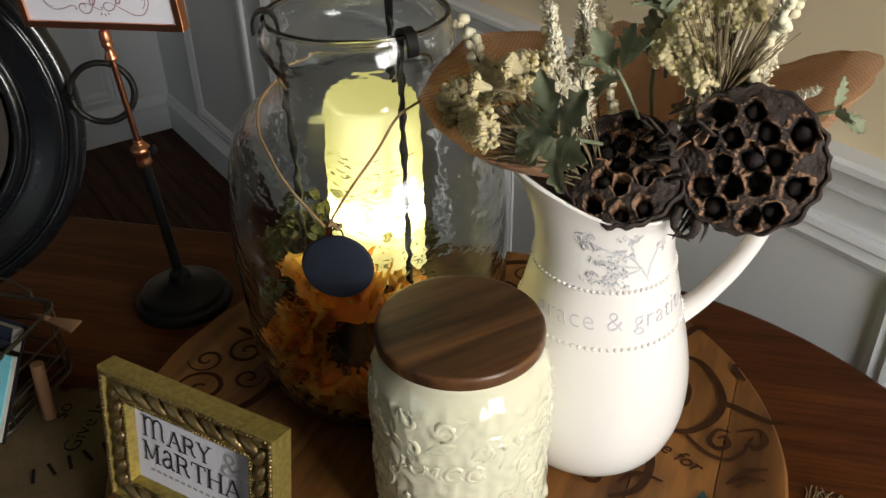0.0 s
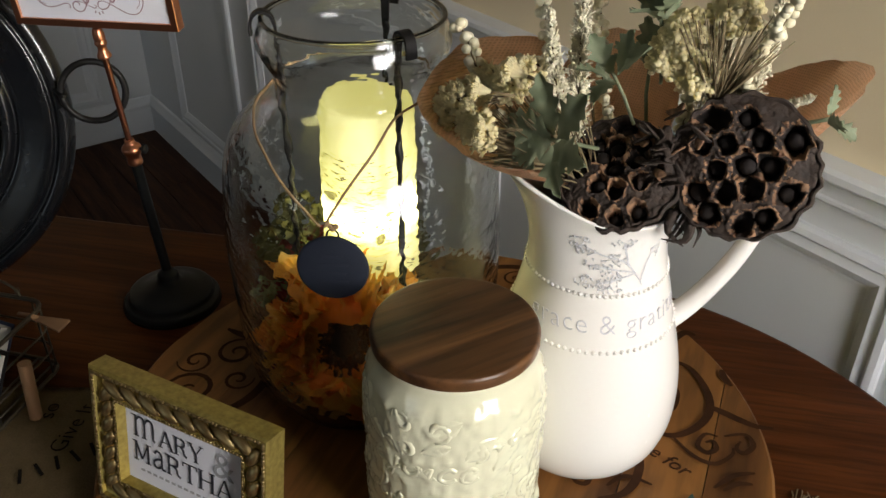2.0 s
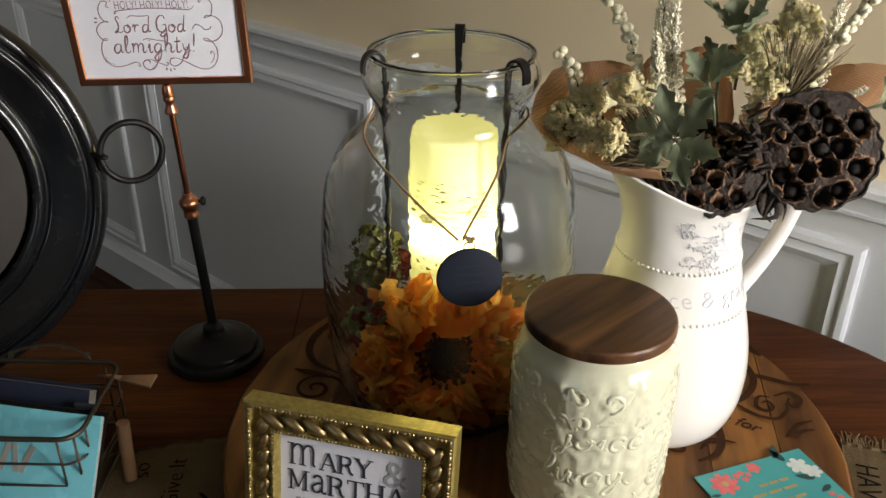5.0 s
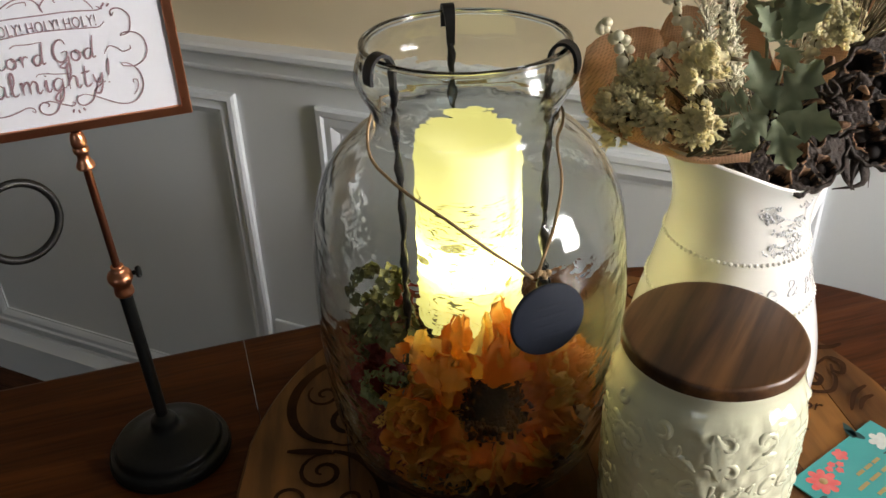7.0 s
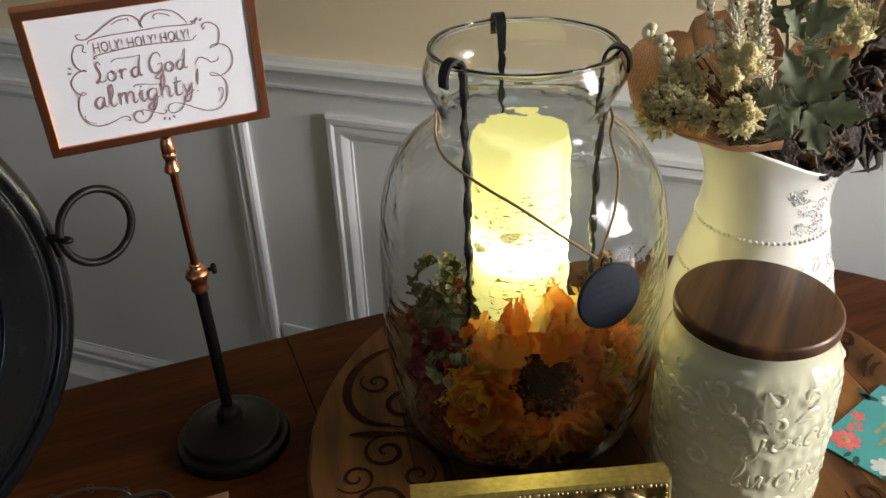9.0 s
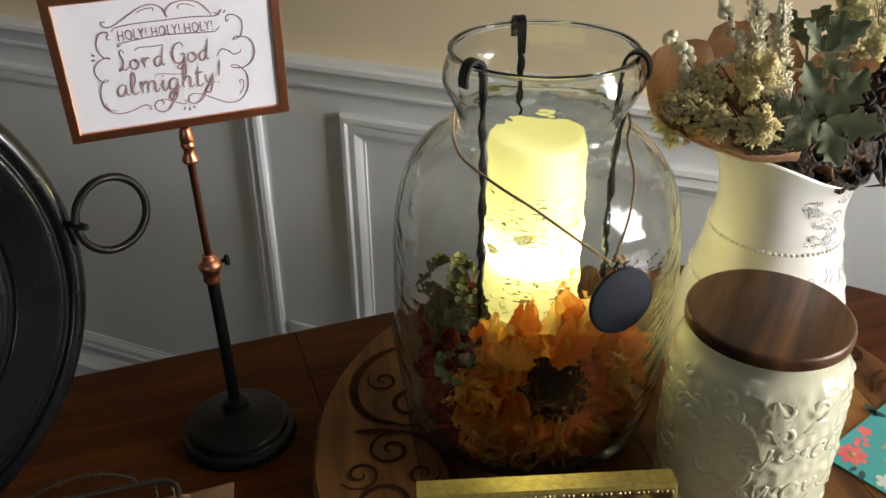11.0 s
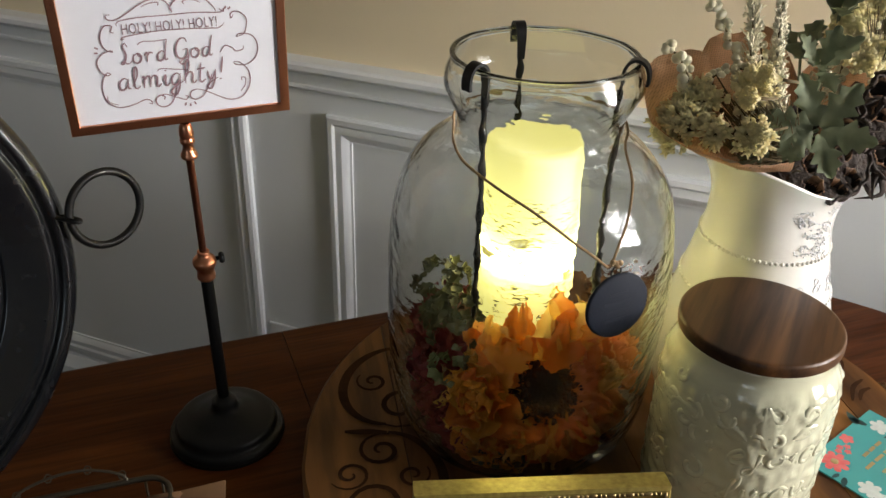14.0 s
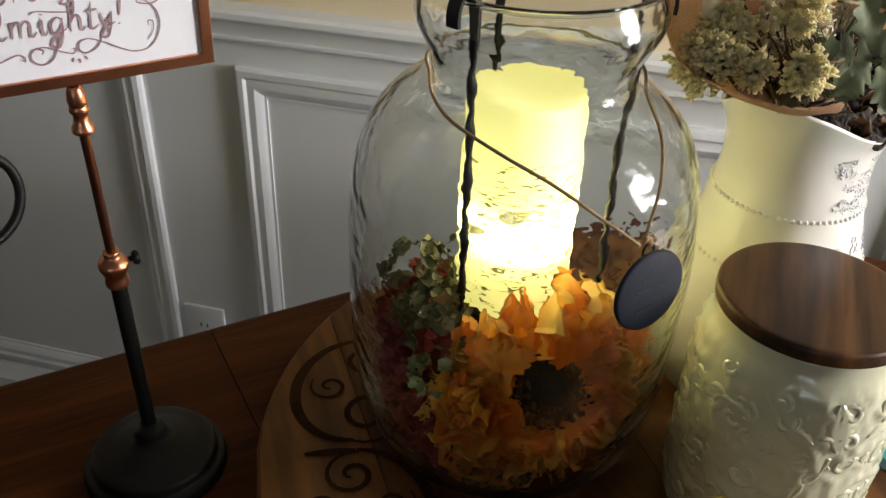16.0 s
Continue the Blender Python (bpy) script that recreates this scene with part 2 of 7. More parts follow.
def smooth_profile(pts, n=6):
    """Catmull-Rom through the points of a profile."""
    out = []
    for i in range(len(pts) - 1):
        p0, p1, p2, p3 = (Vector(pts[max(i - 1, 0)]), Vector(pts[i]), Vector(pts[i + 1]), Vector(pts[min(i + 2, len(pts) - 1)]))
        for k in range(n):
            t = k / n
            out.append(tuple(0.5 * (2 * p1 + (p2 - p0) * t + (2 * p0 - 5 * p1 + 4 * p2 - p3) * t * t + (3 * p1 - p0 - 3 * p2 + p3) * t ** 3)))
    out.append(tuple(pts[-1]))
    return out


def tube(points, radius, segs=8, bm=None, closed=False, caps=True, flat=1.0, twist=0.0):
    """A round or flattened rod along points; radius may be a list."""
    bm = bm or bmesh.new()
    pts = [Vector(p) for p in points]
    n = len(pts)
    rings = []
    up = Vector((0, 0, 1))
    side = None
    for i, p in enumerate(pts):
        d = (pts[(i + 1) % n] - pts[i - 1]) if closed else (pts[min(i + 1, n - 1)] - pts[max(i - 1, 0)])
        d.normalize()
        if side is None:
            side = d.cross(up if abs(d.z) < 0.95 else Vector((1, 0, 0))).normalized()
        else:
            side = (side - d * side.dot(d)).normalized()
        o = d.cross(side)
        r = radius[i] if isinstance(radius, (list, tuple)) else radius
        tw = twist * i
        ring = []
        for k in range(segs):
            a = 2 * math.pi * k / segs
            ca, sa = math.cos(a) * r, math.sin(a) * r * flat
            ring.append(bm.verts.new(p + side * (ca * math.cos(tw) - sa * math.sin(tw)) + o * (ca * math.sin(tw) + sa * math.cos(tw))))
        rings.append(ring)
    for a, b in (list(zip(rings, rings[1:])) + ([(rings[-1], rings[0])] if closed else [])):
        for k in range(segs):
            bm.faces.new((a[k], a[(k + 1) % segs], b[(k + 1) % segs], b[k]))
    if caps and not closed:
        bm.faces.new(rings[0][::-1])
        bm.faces.new(rings[-1])
    return bm


def spline(pts, n=8, closed=False):
    P = [Vector(p) for p in pts]
    out = []
    m = len(P)
    for i in range(m if closed else m - 1):
        if closed:
            p0, p1, p2, p3 = P[i - 1], P[i], P[(i + 1) % m], P[(i + 2) % m]
        else:
            p0, p1, p2, p3 = P[max(i - 1, 0)], P[i], P[i + 1], P[min(i + 2, m - 1)]
        for k in range(n):
            t = k / n
            out.append(0.5 * (2 * p1 + (p2 - p0) * t + (2 * p0 - 5 * p1 + 4 * p2 - p3) * t * t + (3 * p1 - p0 - 3 * p2 + p3) * t ** 3))
    if not closed:
        out.append(P[-1])
    return out


def frame_mould(w, h, profile, bm=None):
    """A mitred frame in the xz plane, w wide and h high about its middle, facing -y; profile: (inset, proud) pairs from the outer edge in."""
    bm = bm or bmesh.new()
    loops = []
    for inset, proud in profile:
        a, b = w / 2 - inset, h / 2 - inset
        loops.append([bm.verts.new((x, -proud, z)) for x, z in ((-a, -b), (a, -b), (a, b), (-a, b))])
    for l0, l1 in zip(loops, loops[1:]):
        for i in range(4):
            j = (i + 1) % 4
            bm.faces.new((l0[i], l0[j], l1[j], l1[i]))
    return bm


def text_bmesh(body, size, align="CENTER", extrude=0.0004, shear=0.0, space=1.0, thin=0.0):
    """Letters as a mesh in the xy plane, in Blender's own font."""
    cu = bpy.data.curves.new("lettering", "FONT")
    cu.body, cu.size, cu.align_x, cu.align_y, cu.extrude, cu.shear, cu.space_character = body, size, align, "CENTER", extrude, shear, space
    cu.resolution_u, cu.offset = 3, -thin
    ob = bpy.data.objects.new("lettering", cu)
    scene.collection.objects.link(ob)
    me = bpy.data.meshes.new_from_object(ob.evaluated_get(bpy.context.evaluated_depsgraph_get()))
    bm = bmesh.new()
    bm.from_mesh(me)
    bpy.data.objects.remove(ob)
    bpy.data.curves.remove(cu)
    bpy.data.meshes.remove(me)
    return bm


def bend(bm, radius, lift=0.0, at=0.0):
    """Wraps a flat xy mesh round a z cylinder; radius may be a function of height; x runs along the angle from at (degrees)."""
    for v in bm.verts:
        r = radius(v.co.y) if callable(radius) else radius
        a = radians(at) + v.co.x / r
        q = r + lift + v.co.z
        v.co = Vector((q * math.cos(a), q * math.sin(a), v.co.y))
    return bm


def merge(bm, other, m=None):
    """Adds another bmesh to bm, moved by m."""
    if m is not None:
        bmesh.ops.transform(other, matrix=m, verts=other.verts)
    me = bpy.data.meshes.new("tmp")
    other.to_mesh(me)
    other.free()
    bm.from_mesh(me)
    bpy.data.meshes.remove(me)
    return bm


def ball(bm, co, r, sub=1, squash=1.0):
    q = bmesh.ops.create_icosphere(bm, subdivisions=sub, radius=r)
    for v in q["verts"]:
        v.co = Vector((v.co.x, v.co.y, v.co.z * squash)) + Vector(co)
    return q["verts"]


def rnd(a, b):
    return random.uniform(a, b)


# ---- the room ----
WEST, EAST, SOUTH, NORTH, TOP = -2.965, 1.00, -5.22, 1.072, 2.6
RAIL = 0.87
TABLE_Z, SUSAN_Z = 0.75, 0.776

floor = tagged(part("floor", box(WEST - 0.12, EAST + 0.12, SOUTH - 0.12, NORTH + 0.12, -0.12, -0.006), M_FLOOR, smooth=False),
               "dark brown oak strip floor", "floor", kind="structure")
plank_meshes = [mesh_from(box(0, L, 0, 0.0815, -0.006, 0.0, 0.0012), "plank", M_FLOOR, False) for L in (1.2, 1.6, 0.9, 1.42)]
y, row = SOUTH, 0
while y < NORTH - 0.05:
    x = WEST
    while x < EAST - 0.01:
        k = random.randrange(4)
        L = (1.2, 1.6, 0.9, 1.42)[k]
        if x == WEST or x + L > EAST:
            L = min(EAST - x, rnd(0.4, 1.4) if x == WEST else L)
            me = mesh_from(box(0, L, 0, 0.0815, -0.006, 0.0, 0.0012), "plank", M_FLOOR, False)
        else:
            me = plank_meshes[k]
        ob = new("plank", me)
        ob.parent = floor
        ob.location = (x, y, 0)
        x += L + 0.0012
    y += 0.083

tagged(part("ceiling", box(WEST - 0.12, EAST + 0.12, SOUTH - 0.12, NORTH + 0.12, TOP, TOP + 0.1), M_CEIL, smooth=False),
       "plain off-white painted ceiling", "ceiling", kind="structure")


def wall_solid(name, x0, x1, y0, y1, holes, label):
    """A wall with rectangular openings (along, z0, z1 spans) as one upper and one lower painted mesh."""
    along_x = (x1 - x0) > (y1 - y0)
    for zone, (z0, z1, m) in {"": (0.0, RAIL, M_PANEL), "_upper": (RAIL, TOP, M_WALL)}.items():
        bm = bmesh.new()
        a0, a1 = (x0, x1) if along_x else (y0, y1)
        cuts = sorted({a0, a1, *[h[0] for h in holes], *[h[1] for h in holes]})
        for c0, c1 in zip(cuts, cuts[1:]):
            spans = [(z0, z1)]
            for h0, h1, q0, q1 in holes:
                if c0 >= h0 - 1e-6 and c1 <= h1 + 1e-6:
                    spans = [s for a, b in spans for s in ((a, min(b, q0)), (max(a, q1), b)) if s[1] - s[0] > 1e-4]
            for s0, s1 in spans:
                add_box(bm, *((c0, c1, y0, y1) if along_x else (x0, x1, c0, c1)), s0, s1)
        tagged(part(name + zone, bm, m, smooth=False), label if not zone else label.replace("pale grey-white painted wainscot", "beige painted plaster"),
               "wall", kind="structure")


wall_solid("wall_north", WEST - 0.12, EAST + 0.12, NORTH, NORTH + 0.12, [], "pale grey-white painted wainscot wall")
wall_solid("wall_west", WEST - 0.12, WEST, SOUTH, NORTH, [], "pale grey-white painted wainscot wall")
wall_solid("wall_east", EAST, EAST + 0.12, SOUTH, NORTH, [(0.34, 0.86, 0.88, 1.72)], "pale grey-white painted wainscot wall with a window")
wall_solid("wall_south", WEST - 0.12, EAST + 0.12, SOUTH - 0.12, SOUTH, [(-0.8, 0.8, 0.75, 2.2)], "pale grey-white painted wainscot wall with a window")


def window(name, m, w, h, upright, level):
    ob = thing(name, m, "white-framed sash window with daylight behind", "window", kind="structure")
    part("window_frame", frame_mould(w, h, [(0, -0.12), (0, 0.02), (0.045, 0.02), (0.05, -0.03), (0.05, -0.05)]), M_TRIM, ob, smooth=False)
    part("window_sill", box(-w / 2 - 0.05, w / 2 + 0.05, -0.05, 0.0, -h / 2 - 0.03, -h / 2, 0.004), M_TRIM, ob)
    for i in range(upright):
        x = -w / 2 + w * (i + 1) / (upright + 1)
        part("glazing_bar", box(x - 0.05, x + 0.05, 0.03, 0.05, -h / 2 + 0.05, h / 2 - 0.05), M_TRIM, ob)
    for k in range(level):
        z = -h / 2 + h * (k + 1) / (level + 1)
        part("glazing_bar", box(-w / 2 + 0.05, w / 2 - 0.05, 0.028, 0.052, z - 0.035, z + 0.035), M_TRIM, ob)
    return ob


window("window_1", pose(EAST, 0.60, 1.30, 0, 0, -90), 0.52, 0.84, 0, 1)
window("window_2", pose(0.0, SOUTH, 1.475, 0, 0, 180), 1.6, 1.45, 2, 2)

# chair rail, baseboard and panel mouldings
rail_prof = [(0.0, 0.852), (0.008, 0.853), (0.011, 0.856), (0.011, 0.860), (0.009, 0.862), (0.010, 0.880), (0.016, 0.884), (0.026, 0.887), (0.031, 0.892), (0.031, 0.900), (0.027, 0.905), (0.0, 0.907)]
base_prof = [(0.0, 0.0), (0.016, 0.0), (0.016, 0.092), (0.020, 0.096), (0.020, 0.103), (0.013, 0.113), (0.009, 0.122), (0.006, 0.128), (0.0, 0.131)]


def run_profile(prof, length):
    bm = bmesh.new()
    a = [bm.verts.new((0, -p, z)) for p, z in prof]
    b = [bm.verts.new((length, -p, z)) for p, z in prof]
    for i in range(len(prof) - 1):
        bm.faces.new((a[i], b[i], b[i + 1], a[i + 1]))
    bm.faces.new(a)
    bm.faces.new(b[::-1])
    return bm


for nm, L, m in (("north", EAST - WEST, pose(WEST, NORTH, 0)), ("west", NORTH - SOUTH, pose(WEST, SOUTH, 0, 0, 0, 90)),
                 ("east", NORTH - SOUTH, pose(EAST, NORTH, 0, 0, 0, -90)), ("south", EAST - WEST, pose(EAST, SOUTH, 0, 0, 0, 180))):
    if nm in ("north", "west"):
        tagged(part("chair_rail_" + nm, run_profile(rail_prof, L), M_TRIM, m=m, sharp=30), "white painted moulded chair rail", "chair rail", kind="structure")
    tagged(part("baseboard_" + nm, run_profile(base_prof, L), M_TRIM, m=m, sharp=30), "white painted baseboard with a moulded top", "baseboard", kind="structure")

mould_prof = [(0.0, 0.0), (0.0, 0.007), (0.004, 0.0105), (0.012, 0.012), (0.016, 0.0085), (0.022, 0.0085), (0.028, 0.0105), (0.034, 0.008), (0.040, 0.0035), (0.044, 0.003), (0.044, 0.0)]


def panel(m, w, z0=0.148, z1=0.815):
    bm = frame_mould(w, z1 - z0, mould_prof)
    tagged(part("panel_moulding", bm, M_TRIM, m=m @ pose(0, 0, (z0 + z1) / 2), sharp=28), "white painted rectangular wall panel moulding", "moulding",
           "wainscot panels", kind="structure")


for x0, x1 in ((-2.64, -2.135), (-2.0, -1.195), (-1.04, -0.290), (-0.135, 0.645)):
    panel(pose((x0 + x1) / 2, NORTH, 0), x1 - x0)
for y0, y1 in ((0.20, 0.90), (-0.65, 0.05), (-1.50, -0.80), (-2.35, -1.65)):
    panel(pose(WEST, (y0 + y1) / 2, 0, 0, 0, 90), y1 - y0)

outlet = thing("wall_outlet", pose(-1.147, NORTH, 0.308), "white duplex wall outlet on the wainscot", "outlet", kind="structure")
part("cover_plate", box(-0.038, 0.038, -0.006, 0, -0.059, 0.059, 0.003), M_TRIM, outlet)
for z in (-0.02, 0.02):
    soc = part("socket", lathe([(0, -0.0085), (0.015, -0.0085), (0.0165, -0.007), (0.0165, -0.004)], 20), M_TRIM, outlet, m=pose(0, 0, z, -90) @ Matrix.Diagonal((1, 0.82, -1, 1)))
    for x in (-0.006, 0.006):
        part("slot", box(x - 0.001, x + 0.001, -0.0092, -0.0084, z - 0.002, z + 0.006), M_INKBLACK, outlet, smooth=False)

# ---- dining table: racetrack top with a leaf ----
C0, AX, R0, TLEN = Vector((-0.297, 0.512)), 42.5, 0.43, 1.75
TM = pose(C0.x, C0.y, 0, 0, 0, AX)


def racetrack(r, x0, x1, round_lo, round_hi, n=40):
    pts = []
    if round_hi:
        pts += [(r * math.cos(radians(a)), r * math.sin(radians(a))) for a in np.linspace(-90, 90, n)]
    else:
        pts += [(x1, -r), (x1, r)]
    if round_lo:
        pts += [(x0 + r * math.cos(radians(a)), r * math.sin(radians(a))) for a in np.linspace(90, 270, n)]
    else:
        pts += [(x0, r), (x0, -r)]
    return pts


def slab(outline_at, steps):
    """A slab from outlines at (shrink, z) steps, closed top and bottom."""
    bm = bmesh.new()
    loops = [[bm.verts.new((x, y, z)) for x, y in outline_at(s)] for s, z in steps]
    for a, b in zip(loops, loops[1:]):
        for i in range(len(a)):
            j = (i + 1) % len(a)
            bm.faces.new((a[i], a[j], b[j], b[i]))
    bm.faces.new(loops[0][::-1])
    bm.faces.new(loops[-1])
    return bm


table = thing("dining_table", TM, "reddish-brown stained oak dining table with rounded ends", "table")
EDGE = [(0.012, TABLE_Z - 0.030), (0.003, TABLE_Z - 0.024), (0.0, TABLE_Z - 0.014), (0.001, TABLE_Z - 0.006), (0.004, TABLE_Z - 0.0015), (0.009, TABLE_Z)]
part("tabletop", slab(lambda s: racetrack(R0 - s, -0.3495, 0, False, True), EDGE), M_TABLE, table, sharp=40)
part("table_leaf", slab(lambda s: racetrack(R0 - s, -0.80, -0.3505, False, False), EDGE), M_TABLE, table, sharp=40)
part("tabletop", slab(lambda s: racetrack(R0 - s, -TLEN + 0.6, -0.801, True, False), EDGE), M_TABLE, table, sharp=40)
part("apron", slab(lambda s: racetrack(R0 - 0.09 - s, -TLEN + 0.6, 0, True, True), [(0, TABLE_Z - 0.11), (0, TABLE_Z - 0.0305)]), M_TABLE, table, sharp=40)
leg = mesh_from(lathe(smooth_profile([(0.022, 0.0), (0.030, 0.03), (0.026, 0.10), (0.038, 0.35), (0.044, 0.52), (0.030, 0.56), (0.046, 0.60), (0.046, TABLE_Z - 0.031)], 4), 20), "leg", M_TABLE)
for x in (-1.25, 0.06):
    for yy in (-0.26, 0.26):
        ob = new("leg", leg)
        ob.parent, ob.location = table, (x, yy, 0)

# ---- lazy susan made from a barrel head ----
SC, SR = Vector((-0.438, 0.535)), 0.300
SA = -58
SM = pose(SC.x, SC.y, 0, 0, 0, SA)
susan = thing("lazy_susan", SM, "round oak barrel-head turntable with burned dark scrollwork", "turntable")
part("turntable_base", lathe([(0, TABLE_Z + 0.0002), (0.14, TABLE_Z + 0.0002), (0.142, TABLE_Z + 0.002), (0.142, TABLE_Z + 0.006), (0, TABLE_Z + 0.006)], 40), M_IRON, susan)
cuts = [-SR, -0.205, -0.105, 0.0, 0.09, 0.172, 0.24, SR]
for a, b in zip(cuts, cuts[1:]):
    a2, b2 = a + 0.0002, b - 0.0002

    def stave(s, a2=a2, b2=b2):
        lo, hi = a2 + s * 0.1, b2 - s * 0.1
        r = SR - s
        ys = np.linspace(max(lo, -r + 1e-4), min(hi, r - 1e-4), 14)
        right = [(math.sqrt(max(r * r - q * q, 1e-8)), q) for q in ys]
        return right + [(-x, q) for x, q in right[::-1]]
    part("stave", slab(stave, [(0.003, TABLE_Z + 0.006), (0.0, TABLE_Z + 0.009), (0.0, SUSAN_Z - 0.003), (0.003, SUSAN_Z)]), M_SUSAN, susan, smooth=False)


def spiral(cx, cy, r, turns, a0, side=1, n=26, inner=0.12):
    """Points of a scroll that winds inwards from its outer end."""
    return [(cx + r * (1 - (1 - inner) * t) * math.cos(a0 + side * 2 * math.pi * turns * t),
             cy + r * (1 - (1 - inner) * t) * math.sin(a0 + side * 2 * math.pi * turns * t), 0) for t in np.linspace(0, 1, n)]


def flat_stroke(points, width, z, bm, thick=0.0005):
    """A flat drawn stroke in the xy plane, swelling in its middle."""
    n = len(points)
    w = [width * (0.35 + 0.65 * math.sin(math.pi * (i + 0.5) / n)) for i in range(n)] if not isinstance(width, list) else width
    pts = [Vector((p[0], p[1])) for p in points]
    low, top = [], []
    for i in range(n):
        d = pts[min(i + 1, n - 1)] - pts[max(i - 1, 0)]
        d = d.normalized() if d.length > 1e-9 else Vector((1, 0))
        o = Vector((-d.y, d.x)) * w[i] * 0.5
        for s in (-1, 1):
            q = pts[i] + o * s
            top.append(bm.verts.new((q.x, q.y, z + thick)))
    for i in range(n - 1):
        bm.faces.new((top[2 * i], top[2 * i + 1], top[2 * i + 3], top[2 * i + 2]))
    return bm


def scroll_motif(x, y, a, s, flip=1):
    """A tulip-shaped flourish: a swelling crescent with scrolls at its ends."""
    m = pose(x, y, 0, 0, 0, a) @ Matrix.Diagonal((s, s * flip, 1, 1))
    lift = 0.0004

    def put(pts, w):
        nonlocal lift
        lift += 0.00006
        part("scroll_stroke", flat_stroke([m @ Vector(p) for p in pts], w * s, SUSAN_Z + lift, bmesh.new()), M_BURN, susan, smooth=False)
    arc = [(math.cos(t) * 0.062, math.sin(t) * 0.05, 0) for t in np.linspace(0.3, 3.4, 24)]
    put(arc, 0.0095)
    put(spiral(-0.030, -0.018, 0.032, 1.6, 2.9, 1), 0.0055)
    put(spiral(0.036, 0.002, 0.024, 1.5, 0.6, -1), 0.005)
    put(spiral(-0.004, 0.022, 0.017, 1.4, 1.2, 1), 0.004)
    put(spiral(0.012, -0.034, 0.020, 1.5, 4.4, -1), 0.004)
    put([(0.059 + 0.012 * t, 0.014 - 0.04 * t, 0) for t in np.linspace(0, 1, 12)], 0.008)


rot = Matrix.Rotation(radians(-SA), 3, "Z")
for k, (ang, rr, a, s, f) in enumerate(((148, 0.225, 60, 0.95, 1), (183, 0.232, 95, 1.0, 1), (216, 0.225, 130, 0.95, -1), (250, 0.232, 160, 0.9, 1), (284, 0.24, 20, 0.9, -1),
                                        (318, 0.235, 40, 0.95, 1), (352, 0.232, 80, 0.9, -1), (96, 0.23, 10, 1.0, -1), (122, 0.235, 40, 0.9, 1))):
    v = rot @ Vector((rr * math.cos(radians(ang)), rr * math.sin(radians(ang)), 0))
    scroll_motif(v.x, v.y, a - SA, s, f)


BURN_LIFT = [0.0009]


def burned(width, label, *strokes):
    """A flourish on the turntable drawn through places in the room."""
    for pts in strokes:
        loc = [rot @ Vector((x - SC.x, y - SC.y, 0)) for x, y in pts]
        BURN_LIFT[0] += 0.00008
        part("scroll_stroke", flat_stroke(spline(loc, 8), width, SUSAN_Z + BURN_LIFT[0], bmesh.new()), M_BURN, susan, label, smooth=False)


burned(0.0078, "large dark burned ring flourish", [(-0.382, 0.768), (-0.371, 0.781), (-0.354, 0.787), (-0.327, 0.777), (-0.306, 0.760), (-0.296, 0.739), (-0.295, 0.717), (-0.300, 0.701), (-0.312, 0.693), (-0.329, 0.691)])
burned(0.0080, "dark burned branch flourish", [(-0.310, 0.764), (-0.306, 0.759), (-0.292, 0.763), (-0.277, 0.767), (-0.262, 0.773), (-0.252, 0.783)])
burned(0.0048, "thin burned curl", [(-0.304, 0.701), (-0.281, 0.697), (-0.265, 0.698), (-0.254, 0.706), (-0.253, 0.725), (-0.258, 0.733)])
burned(0.0052, "burned spiral curl", [(-0.275, 0.733), (-0.284, 0.726), (-0.279, 0.710), (-0.268, 0.709), (-0.266, 0.720), (-0.274, 0.725), (-0.277, 0.718)],
       [(-0.272, 0.738), (-0.262, 0.755), (-0.249, 0.750), (-0.248, 0.735), (-0.256, 0.735), (-0.259, 0.745)])
burned(0.0080, "burned comma mark", [(-0.334, 0.811), (-0.325, 0.803), (-0.312, 0.799)], [(-0.392, 0.805), (-0.396, 0.825), (-0.386, 0.833)])
burned(0.0070, "burned inner curl", [(-0.350, 0.752), (-0.338, 0.749), (-0.326, 0.731), (-0.326, 0.717), (-0.335, 0.715)])
burned(0.0080, "dark burned ring flourish", [(-0.312, 0.663), (-0.300, 0.657), (-0.290, 0.647), (-0.280, 0.629), (-0.278, 0.611), (-0.286, 0.593)])
burned(0.0050, "burned spiral curl", [(-0.321, 0.596), (-0.311, 0.591), (-0.304, 0.597), (-0.310, 0.607), (-0.315, 0.603)], [(-0.292, 0.609), (-0.292, 0.623), (-0.287, 0.633), (-0.270, 0.641)],
       [(-0.237, 0.681), (-0.236, 0.706), (-0.227, 0.723)], [(-0.230, 0.685), (-0.228, 0.701), (-0.220, 0.711)])
bm = text_bmesh("ce for", 0.020, extrude=0.0003, shear=0.25)
v = rot @ Vector((-0.286 - SC.x, 0.675 - SC.y, 0))
part("lettering", bm, M_BURN, susan, "small burned script words", smooth=False, m=pose(v.x, v.y, SUSAN_Z + 0.0005, 0, 0, -SA + 8))

# ---- glass jar ----
JX, JY = -0.5455, 0.532
jar_out = [(0.0, 0.006), (0.05, 0.004), (0.082, 0.0012), (0.095, 0.003), (0.106, 0.012), (0.114, 0.032), (0.120, 0.07), (0.1225, 0.11), (0.1228, 0.16), (0.1215, 0.198),
           (0.1168, 0.234), (0.1065, 0.261), (0.0930, 0.2785), (0.0795, 0.289), (0.0705, 0.2955), (0.0675, 0.302), (0.0682, 0.311), (0.0735, 0.322), (0.0782, 0.332), (0.0790, 0.338), (0.0770, 0.346), (0.0745, 0.352), (0.0735, 0.356)]
jar_in = [(max(r - 0.0032, 0), z + (0.006 if r < 0.1 and z < 0.02 else 0.0)) for r, z in jar_out[:-1]]
